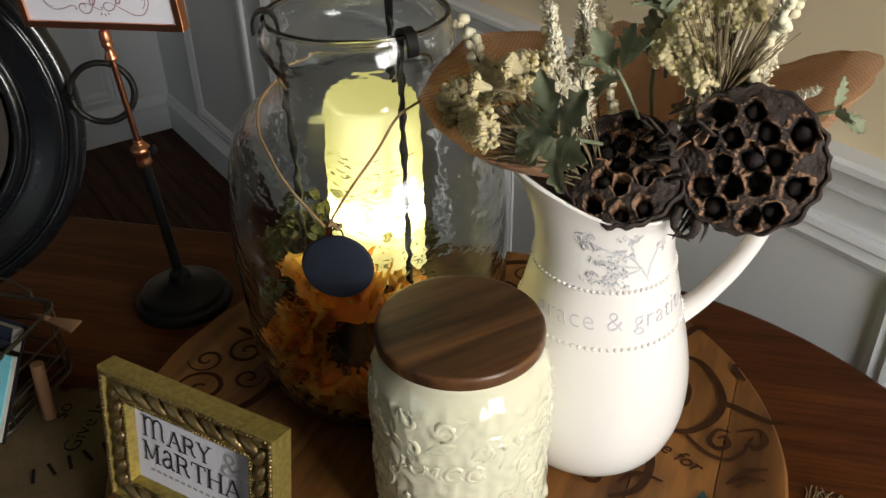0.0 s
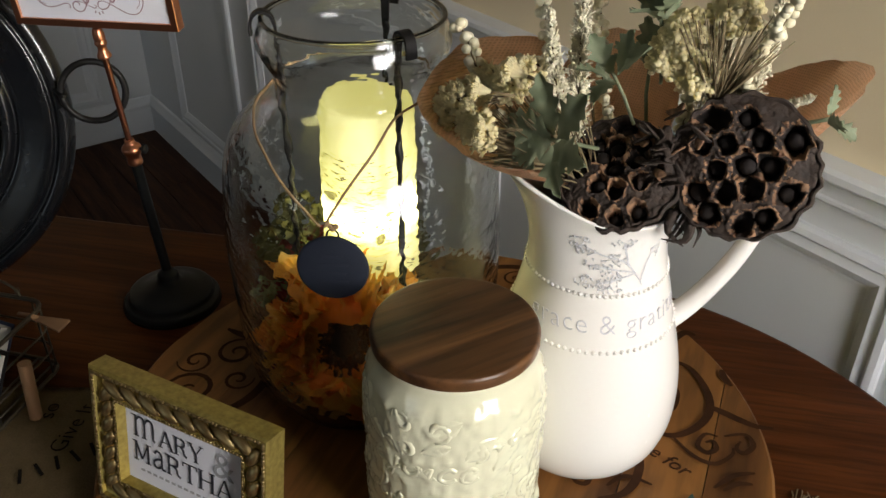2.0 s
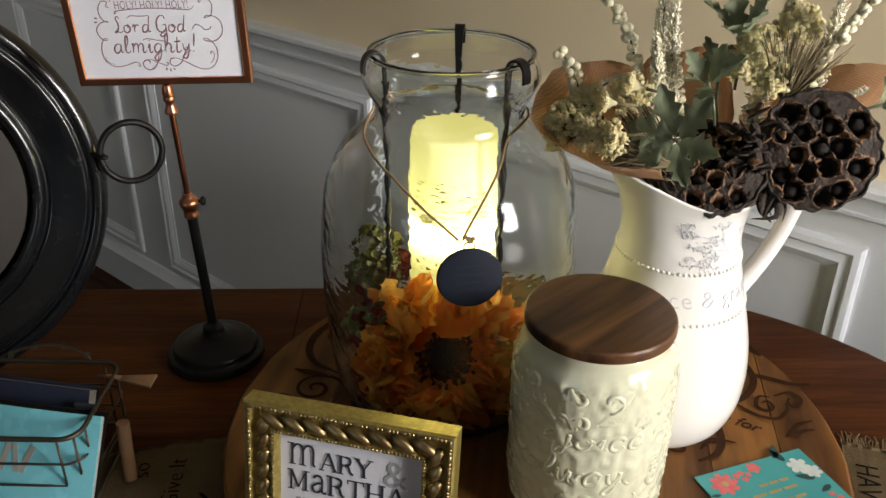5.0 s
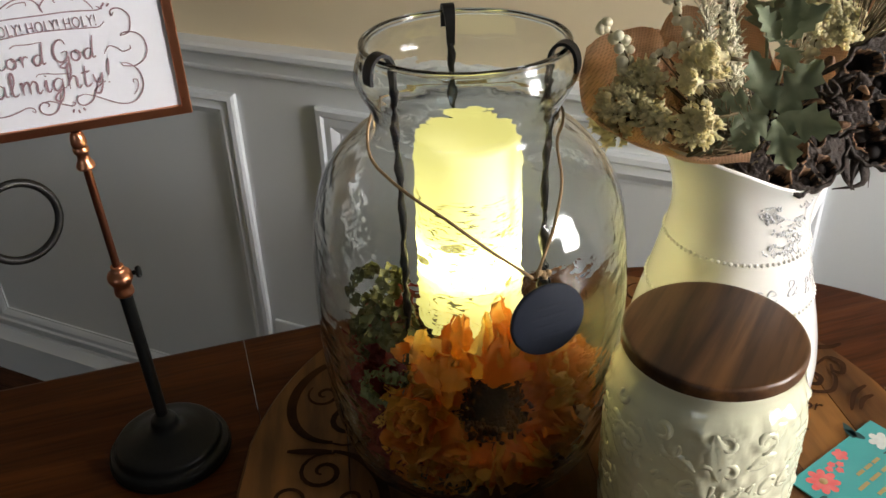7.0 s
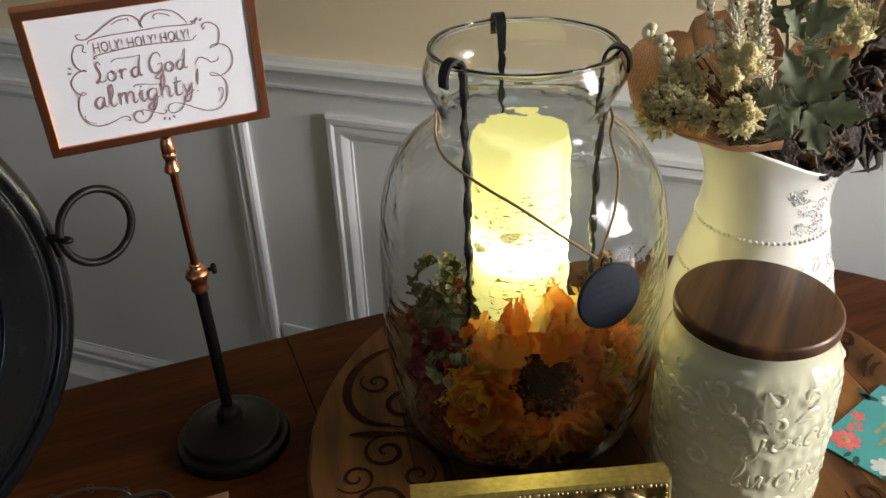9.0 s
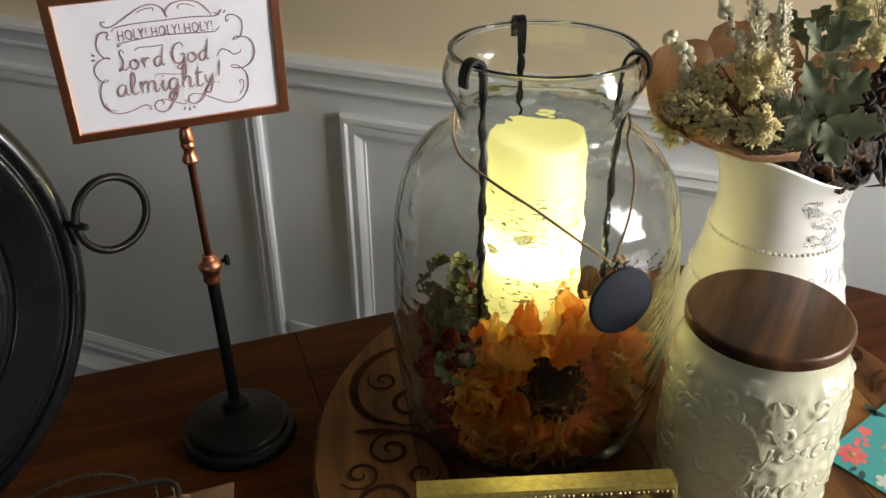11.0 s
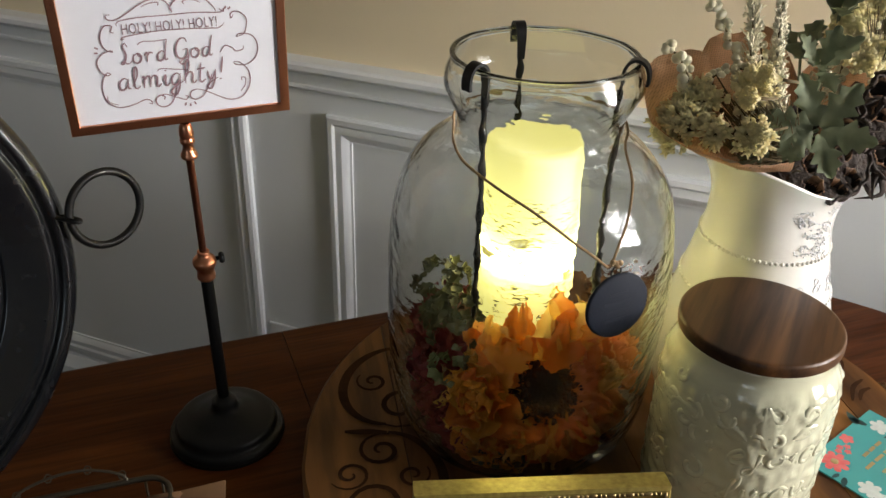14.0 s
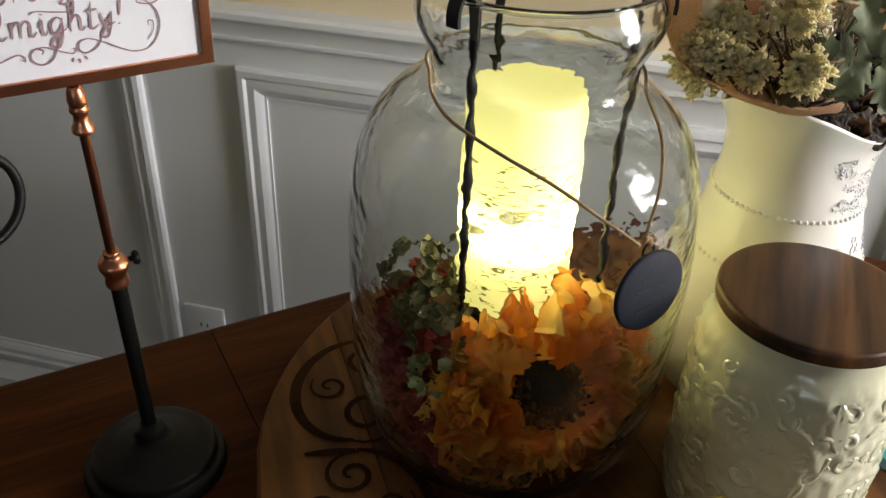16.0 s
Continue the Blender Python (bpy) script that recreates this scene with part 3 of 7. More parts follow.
prof = smooth_profile(jar_out, 3) + [(0.0720, 0.3575), (0.0706, 0.356)] + smooth_profile(jar_in, 3)[::-1]


def blown(a, r, z):
    k = 0.0022 * noise.noise((2.2 * math.cos(a), 2.2 * math.sin(a), z * 16)) * min(1, r / 0.08)
    return ((r + k) * math.cos(a), (r + k) * math.sin(a), z)


jar = part("glass_jar", lathe(prof, 96, shape=blown), M_GLASS, m=pose(JX, JY, SUSAN_Z))
jar.visible_shadow = False
part("rolled_rim", tube([(0.0724 * math.cos(t), 0.0724 * math.sin(t), 0.3562) for t in np.linspace(0, 2 * math.pi, 72, endpoint=False)], 0.0021, 10, closed=True), M_GLASS, jar, "thick rolled glass rim").visible_shadow = False
tagged(jar, "large clear seeded-glass jar with a narrow neck and rolled rim", "jar")

# ---- flameless birch candle ----
M_CANDLE = bpy.data.materials.new("glowing_birch_wax")
M_CANDLE.use_nodes = True
cn, cl = M_CANDLE.node_tree.nodes, M_CANDLE.node_tree.links
cb = cn["Principled BSDF"]
co = cn.new("ShaderNodeTexCoord")
sep = cn.new("ShaderNodeSeparateXYZ")
cl.new(co.outputs["Object"], sep.inputs[0])
mp = cn.new("ShaderNodeMapping")
mp.inputs["Scale"].default_value = (52, 52, 420)
cl.new(co.outputs["Object"], mp.inputs[0])
marks = cn.new("ShaderNodeTexNoise")
marks.inputs["Scale"].default_value, marks.inputs["Detail"].default_value = 1.7, 4
cl.new(mp.outputs[0], marks.inputs[0])
mr = cn.new("ShaderNodeMapRange")
mr.inputs["From Min"].default_value, mr.inputs["From Max"].default_value = 0.385, 0.425
mr.inputs["To Min"].default_value = 0.12
cl.new(marks.outputs[0], mr.inputs[0])
plain = cn.new("ShaderNodeMapRange")
plain.inputs["From Min"].default_value, plain.inputs["From Max"].default_value = 0.124, 0.129
cl.new(sep.outputs[2], plain.inputs[0])
mx = cn.new("ShaderNodeMath")
mx.operation = "MAXIMUM"
cl.new(mr.outputs[0], mx.inputs[0])
cl.new(plain.outputs[0], mx.inputs[1])
glow = cn.new("ShaderNodeFloatCurve")
cl.new(sep.outputs[2], glow.inputs["Value"])
zs = cn.new("ShaderNodeMath")
zs.operation, zs.inputs[1].default_value = "MULTIPLY", 1 / 0.172
cl.new(sep.outputs[2], zs.inputs[0])
cl.new(zs.outputs[0], glow.inputs["Value"])
gc = glow.mapping.curves[0]
gc.points[0].location, gc.points[1].location = (0.0, 0.066), (1.0, 0.060)
for p in ((0.10, 0.070), (0.20, 0.095), (0.28, 0.22), (0.34, 0.78), (0.40, 1.0), (0.45, 0.55), (0.50, 0.25), (0.56, 0.145), (0.66, 0.105), (0.76, 0.085)):
    gc.points.new(*p)
glow.mapping.update()
tint = cn.new("ShaderNodeMix")
tint.data_type = "RGBA"
tint.inputs["A"].default_value, tint.inputs["B"].default_value = (0.84, 0.77, 0.21, 1), (1.0, 0.88, 0.34, 1)
cl.new(glow.outputs[0], tint.inputs["Factor"])
st = cn.new("ShaderNodeMath")
st.operation = "MULTIPLY"
cl.new(glow.outputs[0], st.inputs[0])
cl.new(mx.outputs[0], st.inputs[1])
st2 = cn.new("ShaderNodeMath")
st2.operation, st2.inputs[1].default_value = "MULTIPLY", 14.0
cl.new(st.outputs[0], st2.inputs[0])
cl.new(tint.outputs["Result"], cb.inputs["Emission Color"])
cl.new(st2.outputs[0], cb.inputs["Emission Strength"])
bcol = cn.new("ShaderNodeMix")
bcol.data_type = "RGBA"
bcol.inputs["A"].default_value, bcol.inputs["B"].default_value = (0.10, 0.085, 0.03, 1), (0.62, 0.60, 0.36, 1)
cl.new(mx.outputs[0], bcol.inputs["Factor"])
cl.new(bcol.outputs["Result"], cb.inputs["Base Color"])
cb.inputs["Roughness"].default_value = 0.55
cbp = cn.new("ShaderNodeBump")
cbp.inputs["Strength"].default_value, cbp.inputs["Distance"].default_value = 0.3, 0.001
cl.new(marks.outputs[0], cbp.inputs["Height"])
cl.new(cbp.outputs[0], cb.inputs["Normal"])


def lumpy(a, r, z):
    k = 0.0007 * noise.noise((3 * math.cos(a), 3 * math.sin(a), z * 60))
    top = 0.0012 * math.sin(2 * a + 0.6) if z > 0.150 and r > 0.02 else 0
    return ((r + k) * math.cos(a), (r + k) * math.sin(a), z + top)


CZ = SUSAN_Z + 0.116
candle = thing("pillar_candle", pose(JX - 0.004, JY + 0.010, CZ), "glowing flameless birch-bark pillar candle in an iron holder", "candle")
part("wax_body", lathe([(0, 0), (0.039, 0), (0.0415, 0.002), (0.0425, 0.006)] + [(0.0425, 0.006 + 0.11 * i / 12) for i in range(1, 13)]
                       + [(0.0420, 0.119), (0.0410, 0.123), (0.0408, 0.14), (0.0400, 0.158), (0.0390, 0.1655), (0.0372, 0.1675), (0.032, 0.1680), (0.022, 0.1672), (0.010, 0.1668), (0, 0.1668)], 56, shape=lumpy), M_CANDLE, candle)
M_KNOT = mat("glowing_birch_knot", (0.16, 0.13, 0.035), 0.7, other=(0.52, 0.47, 0.14), scale=300, amount=1.0, bump=0.4, bump_scale=200, stretch=(1, 1, 2.5))
# emission stands in for candle light that shows through the knots
kb = M_KNOT.node_tree.nodes["Principled BSDF"]
M_KNOT.node_tree.links.new(kb.inputs["Base Color"].links[0].from_socket, kb.inputs["Emission Color"])
kb.inputs["Emission Strength"].default_value = 1.8
for ang, z, w, h in ((-84, 0.088, 0.0095, 0.0045), (-128, 0.068, 0.011, 0.0045), (-40, 0.040, 0.0035, 0.003), (-30, 0.098, 0.003, 0.002), (-20, 0.052, 0.004, 0.003), (-150, 0.045, 0.006, 0.003)):
    bm = bmesh.new()
    flat = [bm.verts.new((w * math.cos(t) * (1 + 0.2 * math.sin(3 * t)), h * math.sin(t) + 0.002 * math.cos(t), 0.0)) for t in np.linspace(0, 2 * math.pi, 20, endpoint=False)]
    cen = bm.verts.new((0, 0, 0.0006))
    for i in range(20):
        bm.faces.new((flat[i], flat[(i + 1) % 20], cen))
    bend(bm, 0.0425, 0.0007, ang)
    part("bark_knot", bm, M_KNOT, candle, "brown bark knot", m=pose(0, 0, z))

# ---- iron candle holder hooked over the jar's rim ----
holder = thing("hanging_candle_holder", pose(JX, JY, SUSAN_Z), "black iron three-hook candle holder hung on a jar rim", "candle holder")
part("candle_plate", lathe([(0, 0.110), (0.030, 0.110), (0.036, 0.112), (0.0365, 0.1155), (0, 0.1155)], 48), M_IRON, holder)
for ang in (-118, 0, 124):
    pts = [(0.0618, 0.113), (0.0616, 0.16), (0.0614, 0.21), (0.0612, 0.26), (0.0612, 0.30), (0.0614, 0.335)]
    rod = [Vector((r, 0.0006 * math.sin(z * 400), z)) for r, z in smooth_profile(pts, 9)]
    m = pose(0, 0, 0, 0, 0, ang)
    hook = thing("hook_arm", m, "", "")
    hook.parent = holder
    part("plate_arm", tube([(0.034, 0, 0.113), (0.050, 0, 0.1125), (0.0618, 0, 0.1135)], 0.0026, 8, flat=0.7), M_IRON, hook)
    bm = tube(rod, 0.0034, 6, flat=0.6, twist=0.45)
    hk = [(0.0614, 0.333), (0.0616, 0.346), (0.0632, 0.3548), (0.0672, 0.3600), (0.0725, 0.3614), (0.0775, 0.3588), (0.0804, 0.3535), (0.0812, 0.3478), (0.0808, 0.3430)]
    part("twisted_rod", bm, M_IRON, hook)
    hkp = spline([(r, 0, z) for r, z in hk], 4)
    strap = bmesh.new()
    edge = []
    for i, p in enumerate(hkp):
        d = (hkp[min(i + 1, len(hkp) - 1)] - hkp[max(i - 1, 0)]).normalized()
        nrm = Vector((d.z, 0, -d.x))
        half = 0.0030 + 0.0016 * min(1, i / 12)
        edge.append([strap.verts.new(p + Vector((0, sy * half, 0)) + nrm * sn * 0.0012) for sy, sn in ((-1, -1), (1, -1), (1, 1), (-1, 1))])
    for a1, b1 in zip(edge, edge[1:]):
        for i in range(4):
            strap.faces.new((a1[i], a1[(i + 1) % 4], b1[(i + 1) % 4], b1[i]))
    strap.faces.new(edge[0][::-1])
    strap.faces.new(edge[-1])
    part("hook", strap, M_IRON, hook, "flat curled iron strap", sharp=40)

# ---- twine with a round tag ----
KN = Vector((-0.4570, 0.4530, 1.004))
tagob = thing("hanging_tag", pose(KN.x, KN.y, KN.z), "round black slate tag hung from the jar neck on jute twine", "tag")
u = Vector((KN.x - JX, KN.y - JY, 0)).normalized()
ua = math.degrees(math.atan2(u.y, u.x))


def on_neck(ang, z):
    """A place on the jar's outside at an angle and height, from the knot."""
    h = z - SUSAN_Z
    r = float(np.interp(h, [q[1] for q in jar_out[8:16]], [q[0] for q in jar_out[8:16]])) + 0.0022
    return Vector((JX + r * math.cos(radians(ang)), JY + r * math.sin(radians(ang)), z)) - KN


loop = [on_neck(a, z) for a, z in ((-46, 1.007), (-53.7, 1.02), (-58.0, 1.026), (-66.6, 1.038), (-75.9, 1.047), (-88.5, 1.055), (-104.5, 1.061), (-119.5, 1.065), (-136.7, 1.07), (-150, 1.0775))]
loop += [on_neck(a, 1.0775) for a in range(-170, -346, -20)]
loop += [on_neck(a, z) for a, z in ((-352, 1.077), (-369, 1.071), (-384, 1.056), (-395, 1.037), (-402, 1.017), (-404.5, 1.007))]
loop = spline(loop, 4)
part("twine", tube(loop, 0.00115, 6), M_TWINE, tagob, "thin natural jute twine")
bm = bmesh.new()
for i in range(5):
    ball(bm, (rnd(-0.003, 0.003), rnd(-0.003, 0.003), 0.004 + rnd(-0.003, 0.003)), 0.0028)
part("twine_knot", bm, M_TWINE, tagob)
ring = [(0.0045 * math.cos(t), 0.0, -0.004 + 0.0055 * math.sin(t)) for t in np.linspace(0, 2 * math.pi, 18, endpoint=False)]
part("tag_ring", tube(ring, 0.0008, 6, closed=True), M_IRON, tagob, m=pose(0, 0, 0, 0, 0, ua + 90))
disc = lathe([(0, -0.002), (0.0245, -0.002), (0.0262, -0.0012), (0.0266, 0), (0.0262, 0.0012), (0.0245, 0.002), (0, 0.002)], 48)
part("tag_disc", disc, M_TAG, tagob, "round black slate disc", m=pose(u.x * 0.006, u.y * 0.006, -0.0290, 0, 0, ua) @ pose(0, 0, 0, 0, 84, 0) @ Matrix.Diagonal((1, 1.06, 1, 1)))
M_TAGTEXT = mat("faint_engraving", (0.017, 0.021, 0.032), 0.62, scale=50, spec=0.16)
for z, w in ((0.010, 0.017), (0.003, 0.026), (-0.004, 0.020), (-0.011, 0.024)):
    part("engraved_line", box(-w / 2, w / 2, -0.0011, 0.0011, 0, 0.0003), M_TAGTEXT, tagob, smooth=False,
         m=pose(u.x * 0.006, u.y * 0.006, -0.0290, 0, 0, ua) @ pose(0, 0, 0, 0, 84, 0) @ pose(-z, 0, 0.0021, 0, 0, 90))

# ---- cream canister with a wooden lid ----
KX, KY = -0.349, 0.4885
canister = thing("canister", pose(KX, KY, SUSAN_Z), "cream glazed ceramic canister with raised leaf and script relief", "canister")
can_prof = [(0, 0.003), (0.050, 0.003), (0.058, 0.0005), (0.063, 0.004), (0.0662, 0.014), (0.0672, 0.04), (0.0672, 0.09), (0.0672, 0.13), (0.0665, 0.148), (0.0640, 0.160), (0.0600, 0.168), (0.0578, 0.1735), (0.0588, 0.1785),
            (0.0578, 0.1812), (0.0535, 0.1812), (0.0525, 0.172), (0.056, 0.150), (0.056, 0.012), (0, 0.010)]


def can_r(z):
    return float(np.interp(z, [q[1] for q in can_prof[2:13]], [q[0] for q in can_prof[2:13]]))


def relief(a, r, z):
    if 0.012 < z < 0.168 and r > 0.0565:
        band = min(1, (z - 0.012) / 0.01, (0.168 - z) / 0.008)
        x = a * 0.066
        n1 = noise.noise((x * 95 + 4, z * 120, 1.7))
        n2 = noise.noise((x * 170, z * 150 + x * 60, 5.1))
        r += band * (0.0017 * max(0, n1 * 1.6 + n2 * 1.0 - 0.02) + 0.0008 * n2)
    return (r * math.cos(a), r * math.sin(a), z)


fine = []
for (r0, z0), (r1, z1) in zip(can_prof[:-1], can_prof[1:]):
    n = max(1, int(abs(z1 - z0) / 0.0028)) if r0 > 0.0575 and r1 > 0.0575 else 1
    fine += [(r0 + (r1 - r0) * k / n, z0 + (z1 - z0) * k / n) for k in range(n)]
fine.append(can_prof[-1])
part("body", lathe(fine, 150, shape=relief), M_CREAM, canister)


def raised_leaf(L, w, veins=6):
    """A leaf in relief in the xy plane, with ribs."""
    bm = bmesh.new()
    rows = []
    for i in range(13):
        t = i / 12
        half = w * math.sin(math.pi * min(1, t * 0.93 + 0.04)) ** 0.8
        row = []
        for k in range(7):
            s = (k - 3) / 3
            rib = 0.0007 * math.cos(2 * math.pi * veins * (t - abs(s) * 0.12))
            row.append(bm.verts.new((s * half, L * t, 0.0015 * (1 - s * s) + rib * (1.0 - abs(s)) - (0.001 if k == 3 else 0))))
        rows.append(row)
    for a, b in zip(rows, rows[1:]):
        for k in range(6):
            bm.faces.new((a[k], a[k + 1], b[k + 1], b[k]))
    return bm


def on_can(bm, ang, z, turn, name, label=""):
    bmesh.ops.transform(bm, matrix=pose(0, z, 0, 0, 0, turn), verts=bm.verts)
    bend(bm, lambda h: can_r(h), 0.0, ang)
    return part(name, bm, M_CREAM, canister, label)


for ang, z, turn, L, w in ((-70, 0.121, 10, 0.037, 0.0105), (-84, 0.126, 62, 0.022, 0.0065), (-104, 0.131, 28, 0.026, 0.0075), (-112, 0.125, 62, 0.024, 0.007), (-56, 0.130, -70, 0.022, 0.006), (-30, 0.125, -55, 0.028, 0.008), (-22, 0.140, -110, 0.022, 0.006),
                           (-12, 0.110, -40, 0.030, 0.008), (-50, 0.146, -60, 0.024, 0.007), (-125, 0.105, 40, 0.028, 0.008), (-138, 0.130, 70, 0.026, 0.007), (-8, 0.075, -20, 0.030, 0.008), (-128, 0.065, 20, 0.030, 0.008),
                           (-150, 0.085, 45, 0.030, 0.008), (8, 0.130, -60, 0.028, 0.008), (14, 0.095, -30, 0.03, 0.008), (20, 0.05, -20, 0.03, 0.008), (-95, 0.030, 40, 0.026, 0.007), (-60, 0.028, -40, 0.028, 0.008), (-30, 0.035, -70, 0.024, 0.007)):
    on_can(raised_leaf(L, w), ang, z, turn, "raised_leaf")
for k in range(70):
    ang, zz = rnd(-175, 35), rnd(0.020, 0.158)
    if -108 < ang < -20 and 0.058 < zz < 0.126:
        continue
    q = spiral(0, 0, rnd(0.006, 0.011), rnd(0.5, 1.1), rnd(0, 6.28), random.choice((-1, 1)), 14, 0.3)
    bm = tube([Vector((x, y + zz, 0)) for x, y, _ in q], [0.0016 + 0.0014 * math.sin(math.pi * (i + 0.5) / 14) for i in range(14)], 10)
    bend(bm, lambda h: can_r(h), -0.0012, ang)
    part("raised_curl", bm, M_CREAM, canister)
GLYPHS = {
    "r": (0.62, [[(0, 0.30), (0.12, 0.42), (0.14, 0.0)], [(0.14, 0.26), (0.26, 0.42), (0.42, 0.38)]]),
    "e": (0.60, [[(0, 0.16), (0.22, 0.24), (0.36, 0.34), (0.22, 0.44), (0.06, 0.28), (0.10, 0.05), (0.30, 0.0), (0.48, 0.12)]]),
    "j": (0.40, [[(0.16, 0.42), (0.16, 0.05), (0.12, -0.26), (-0.06, -0.30), (-0.08, -0.14), (0.14, 0.0), (0.30, 0.14)]]),
    "o": (0.58, [[(0.24, 0.44), (0.05, 0.34), (0.04, 0.10), (0.22, -0.01), (0.40, 0.12), (0.38, 0.34), (0.24, 0.43), (0.30, 0.30), (0.50, 0.30)]]),
    "i": (0.34, [[(0.02, 0.20), (0.12, 0.42), (0.12, 0.08), (0.20, 0.0), (0.30, 0.10)], [(0.12, 0.56), (0.13, 0.60)]]),
    "c": (0.54, [[(0.40, 0.36), (0.24, 0.44), (0.06, 0.30), (0.06, 0.10), (0.24, 0.0), (0.46, 0.12)]]),
    "a": (0.58, [[(0.38, 0.38), (0.22, 0.44), (0.05, 0.28), (0.08, 0.04), (0.24, 0.02), (0.38, 0.20), (0.40, 0.42)], [(0.40, 0.42), (0.40, 0.08), (0.52, 0.04)]]),
    "l": (0.40, [[(0, 0.10), (0.20, 0.50), (0.18, 0.82), (0.08, 0.70), (0.08, 0.14), (0.18, 0.0), (0.34, 0.10)]]),
    "w": (0.74, [[(0.02, 0.42), (0.08, 0.08), (0.20, 0.02), (0.32, 0.40), (0.36, 0.08), (0.48, 0.02), (0.60, 0.38), (0.70, 0.36)]]),
    "y": (0.54, [[(0.02, 0.42), (0.10, 0.14), (0.24, 0.10), (0.38, 0.42)], [(0.38, 0.42), (0.34, 0.0), (0.20, -0.30), (0.02, -0.24), (0.16, -0.06), (0.48, 0.10)]]),
    "s": (0.46, [[(0, 0.06), (0.20, 0.44), (0.34, 0.20), (0.22, 0.0), (0.06, 0.06)]]),
}


GLYPHS.update({
    " ": (0.32, []),
    "L": (0.55, [[(0.30, 0.75), (0.18, 0.92), (0.08, 0.78), (0.22, 0.40), (0.12, 0.05), (0.0, 0.02), (0.10, 0.10), (0.30, 0.0), (0.50, 0.10)]]),
    "d": (0.60, [[(0.38, 0.38), (0.22, 0.44), (0.05, 0.28), (0.08, 0.04), (0.24, 0.02), (0.38, 0.20), (0.46, 0.70), (0.50, 0.95)], [(0.48, 0.85), (0.40, 0.20), (0.44, 0.03), (0.56, 0.08)]]),
    "G": (0.80, [[(0.60, 0.72), (0.48, 0.92), (0.22, 0.88), (0.05, 0.55), (0.10, 0.15), (0.35, 0.0), (0.60, 0.15), (0.62, 0.42), (0.40, 0.40)], [(0.62, 0.42), (0.66, 0.0), (0.45, -0.25), (0.25, -0.15), (0.70, 0.10)]]),
    "A": (0.80, [[(0.60, 0.60), (0.35, 0.80), (0.08, 0.50), (0.10, 0.08), (0.34, 0.0), (0.58, 0.25), (0.66, 0.78)], [(0.66, 0.78), (0.60, 0.10), (0.76, 0.04)]]),
    "m": (0.86, [[(0, 0.40), (0.08, 0.42), (0.08, 0.0)], [(0.08, 0.25), (0.22, 0.44), (0.34, 0.36), (0.34, 0.0)], [(0.34, 0.25), (0.48, 0.44), (0.62, 0.36), (0.62, 0.06), (0.70, 0.0), (0.82, 0.12)]]),
    "g": (0.56, [[(0.38, 0.38), (0.22, 0.44), (0.05, 0.28), (0.08, 0.04), (0.24, 0.02), (0.38, 0.20), (0.40, 0.42)], [(0.40, 0.42), (0.38, -0.10), (0.22, -0.40), (0.02, -0.30), (0.14, -0.10), (0.52, 0.10)]]),
    "h": (0.58, [[(0, 0.10), (0.20, 0.55), (0.20, 0.90), (0.08, 0.75), (0.08, 0.0)], [(0.08, 0.22), (0.24, 0.44), (0.38, 0.34), (0.38, 0.06), (0.46, 0.0), (0.56, 0.10)]]),
    "t": (0.42, [[(0.16, 0.75), (0.12, 0.10), (0.22, 0.0), (0.38, 0.10)], [(-0.02, 0.50), (0.34, 0.54)]]),
    "!": (0.28, [[(0.14, 0.90), (0.08, 0.28)], [(0.06, 0.06), (0.07, 0.02)]]),
})


def word_curves(word, size, gap=1.0, slant=0.22):
    """The strokes of a joined handwritten word, centred, slanted."""
    total = sum(GLYPHS[c][0] for c in word) * gap
    x, out = -total / 2, []
    for c in word:
        for pts in GLYPHS[c][1]:
            out.append([((x + px + slant * py) * size, py * size) for px, py in pts])
        x += GLYPHS[c][0] * gap
    return out


for word, z, size, ang in (("rejoice", 0.104, 0.0285, -64), ("always", 0.068, 0.0300, -64)):
    letters = word_curves(word, size)
    bm = bmesh.new()
    for pts in letters:
        tube(spline([(x, y + z, 0.0) for x, y in pts], 6), 0.0025, 10, bm)
    bend(bm, lambda h: can_r(h), -0.0014, ang)
    part("raised_script", bm, M_CREAM, canister, "rounded script lettering in relief")
lid = part("lid", lathe(smooth_profile([(0, 0.1815), (0.050, 0.1815), (0.0598, 0.1816), (0.0608, 0.1826), (0.0611, 0.186), (0.0609, 0.1892), (0.0602, 0.1908), (0.0585, 0.1916), (0.05, 0.1917), (0, 0.1917)], 3), 72), M_LID, canister,
           "round dark acacia wood lid", m=pose(0, 0, 0, 0, 0, 84))

# ---- white pitcher ----
PX, PY, PA = -0.357, 0.635, 66.0
pitcher = thing("pitcher", pose(PX, PY, SUSAN_Z), "white glazed ceramic pitcher with silver sprigs and beaded bands", "pitcher")
pit_prof = smooth_profile([(0.0, 0.004), (0.048, 0.003), (0.056, 0.0005), (0.063, 0.004), (0.0725, 0.018), (0.0792, 0.042), (0.0805, 0.068), (0.0785, 0.092), (0.0735, 0.118), (0.0670, 0.143), (0.0610, 0.168),
                           (0.0560, 0.190), (0.0530, 0.210), (0.0535, 0.228), (0.0565, 0.242), (0.0610, 0.252), (0.0622, 0.2545)], 3)
SPOUT = radians(PA + 180)


def spouted(a, r, z):
    k = max(0.0, (z - 0.185) / 0.07)
    d = math.cos(a - SPOUT)
    lip = max(0, d) ** 5
    r2 = r * (1 + 0.30 * lip * k * k) + 0.0012 * k * math.cos(3 * (a - SPOUT))
    z2 = z + k * k * (0.026 * max(0, d) ** 3 - 0.004 * abs(math.sin(a - SPOUT)) + 0.006 * max(0, -d) ** 3)
    return (r2 * math.cos(a), r2 * math.sin(a), z2)


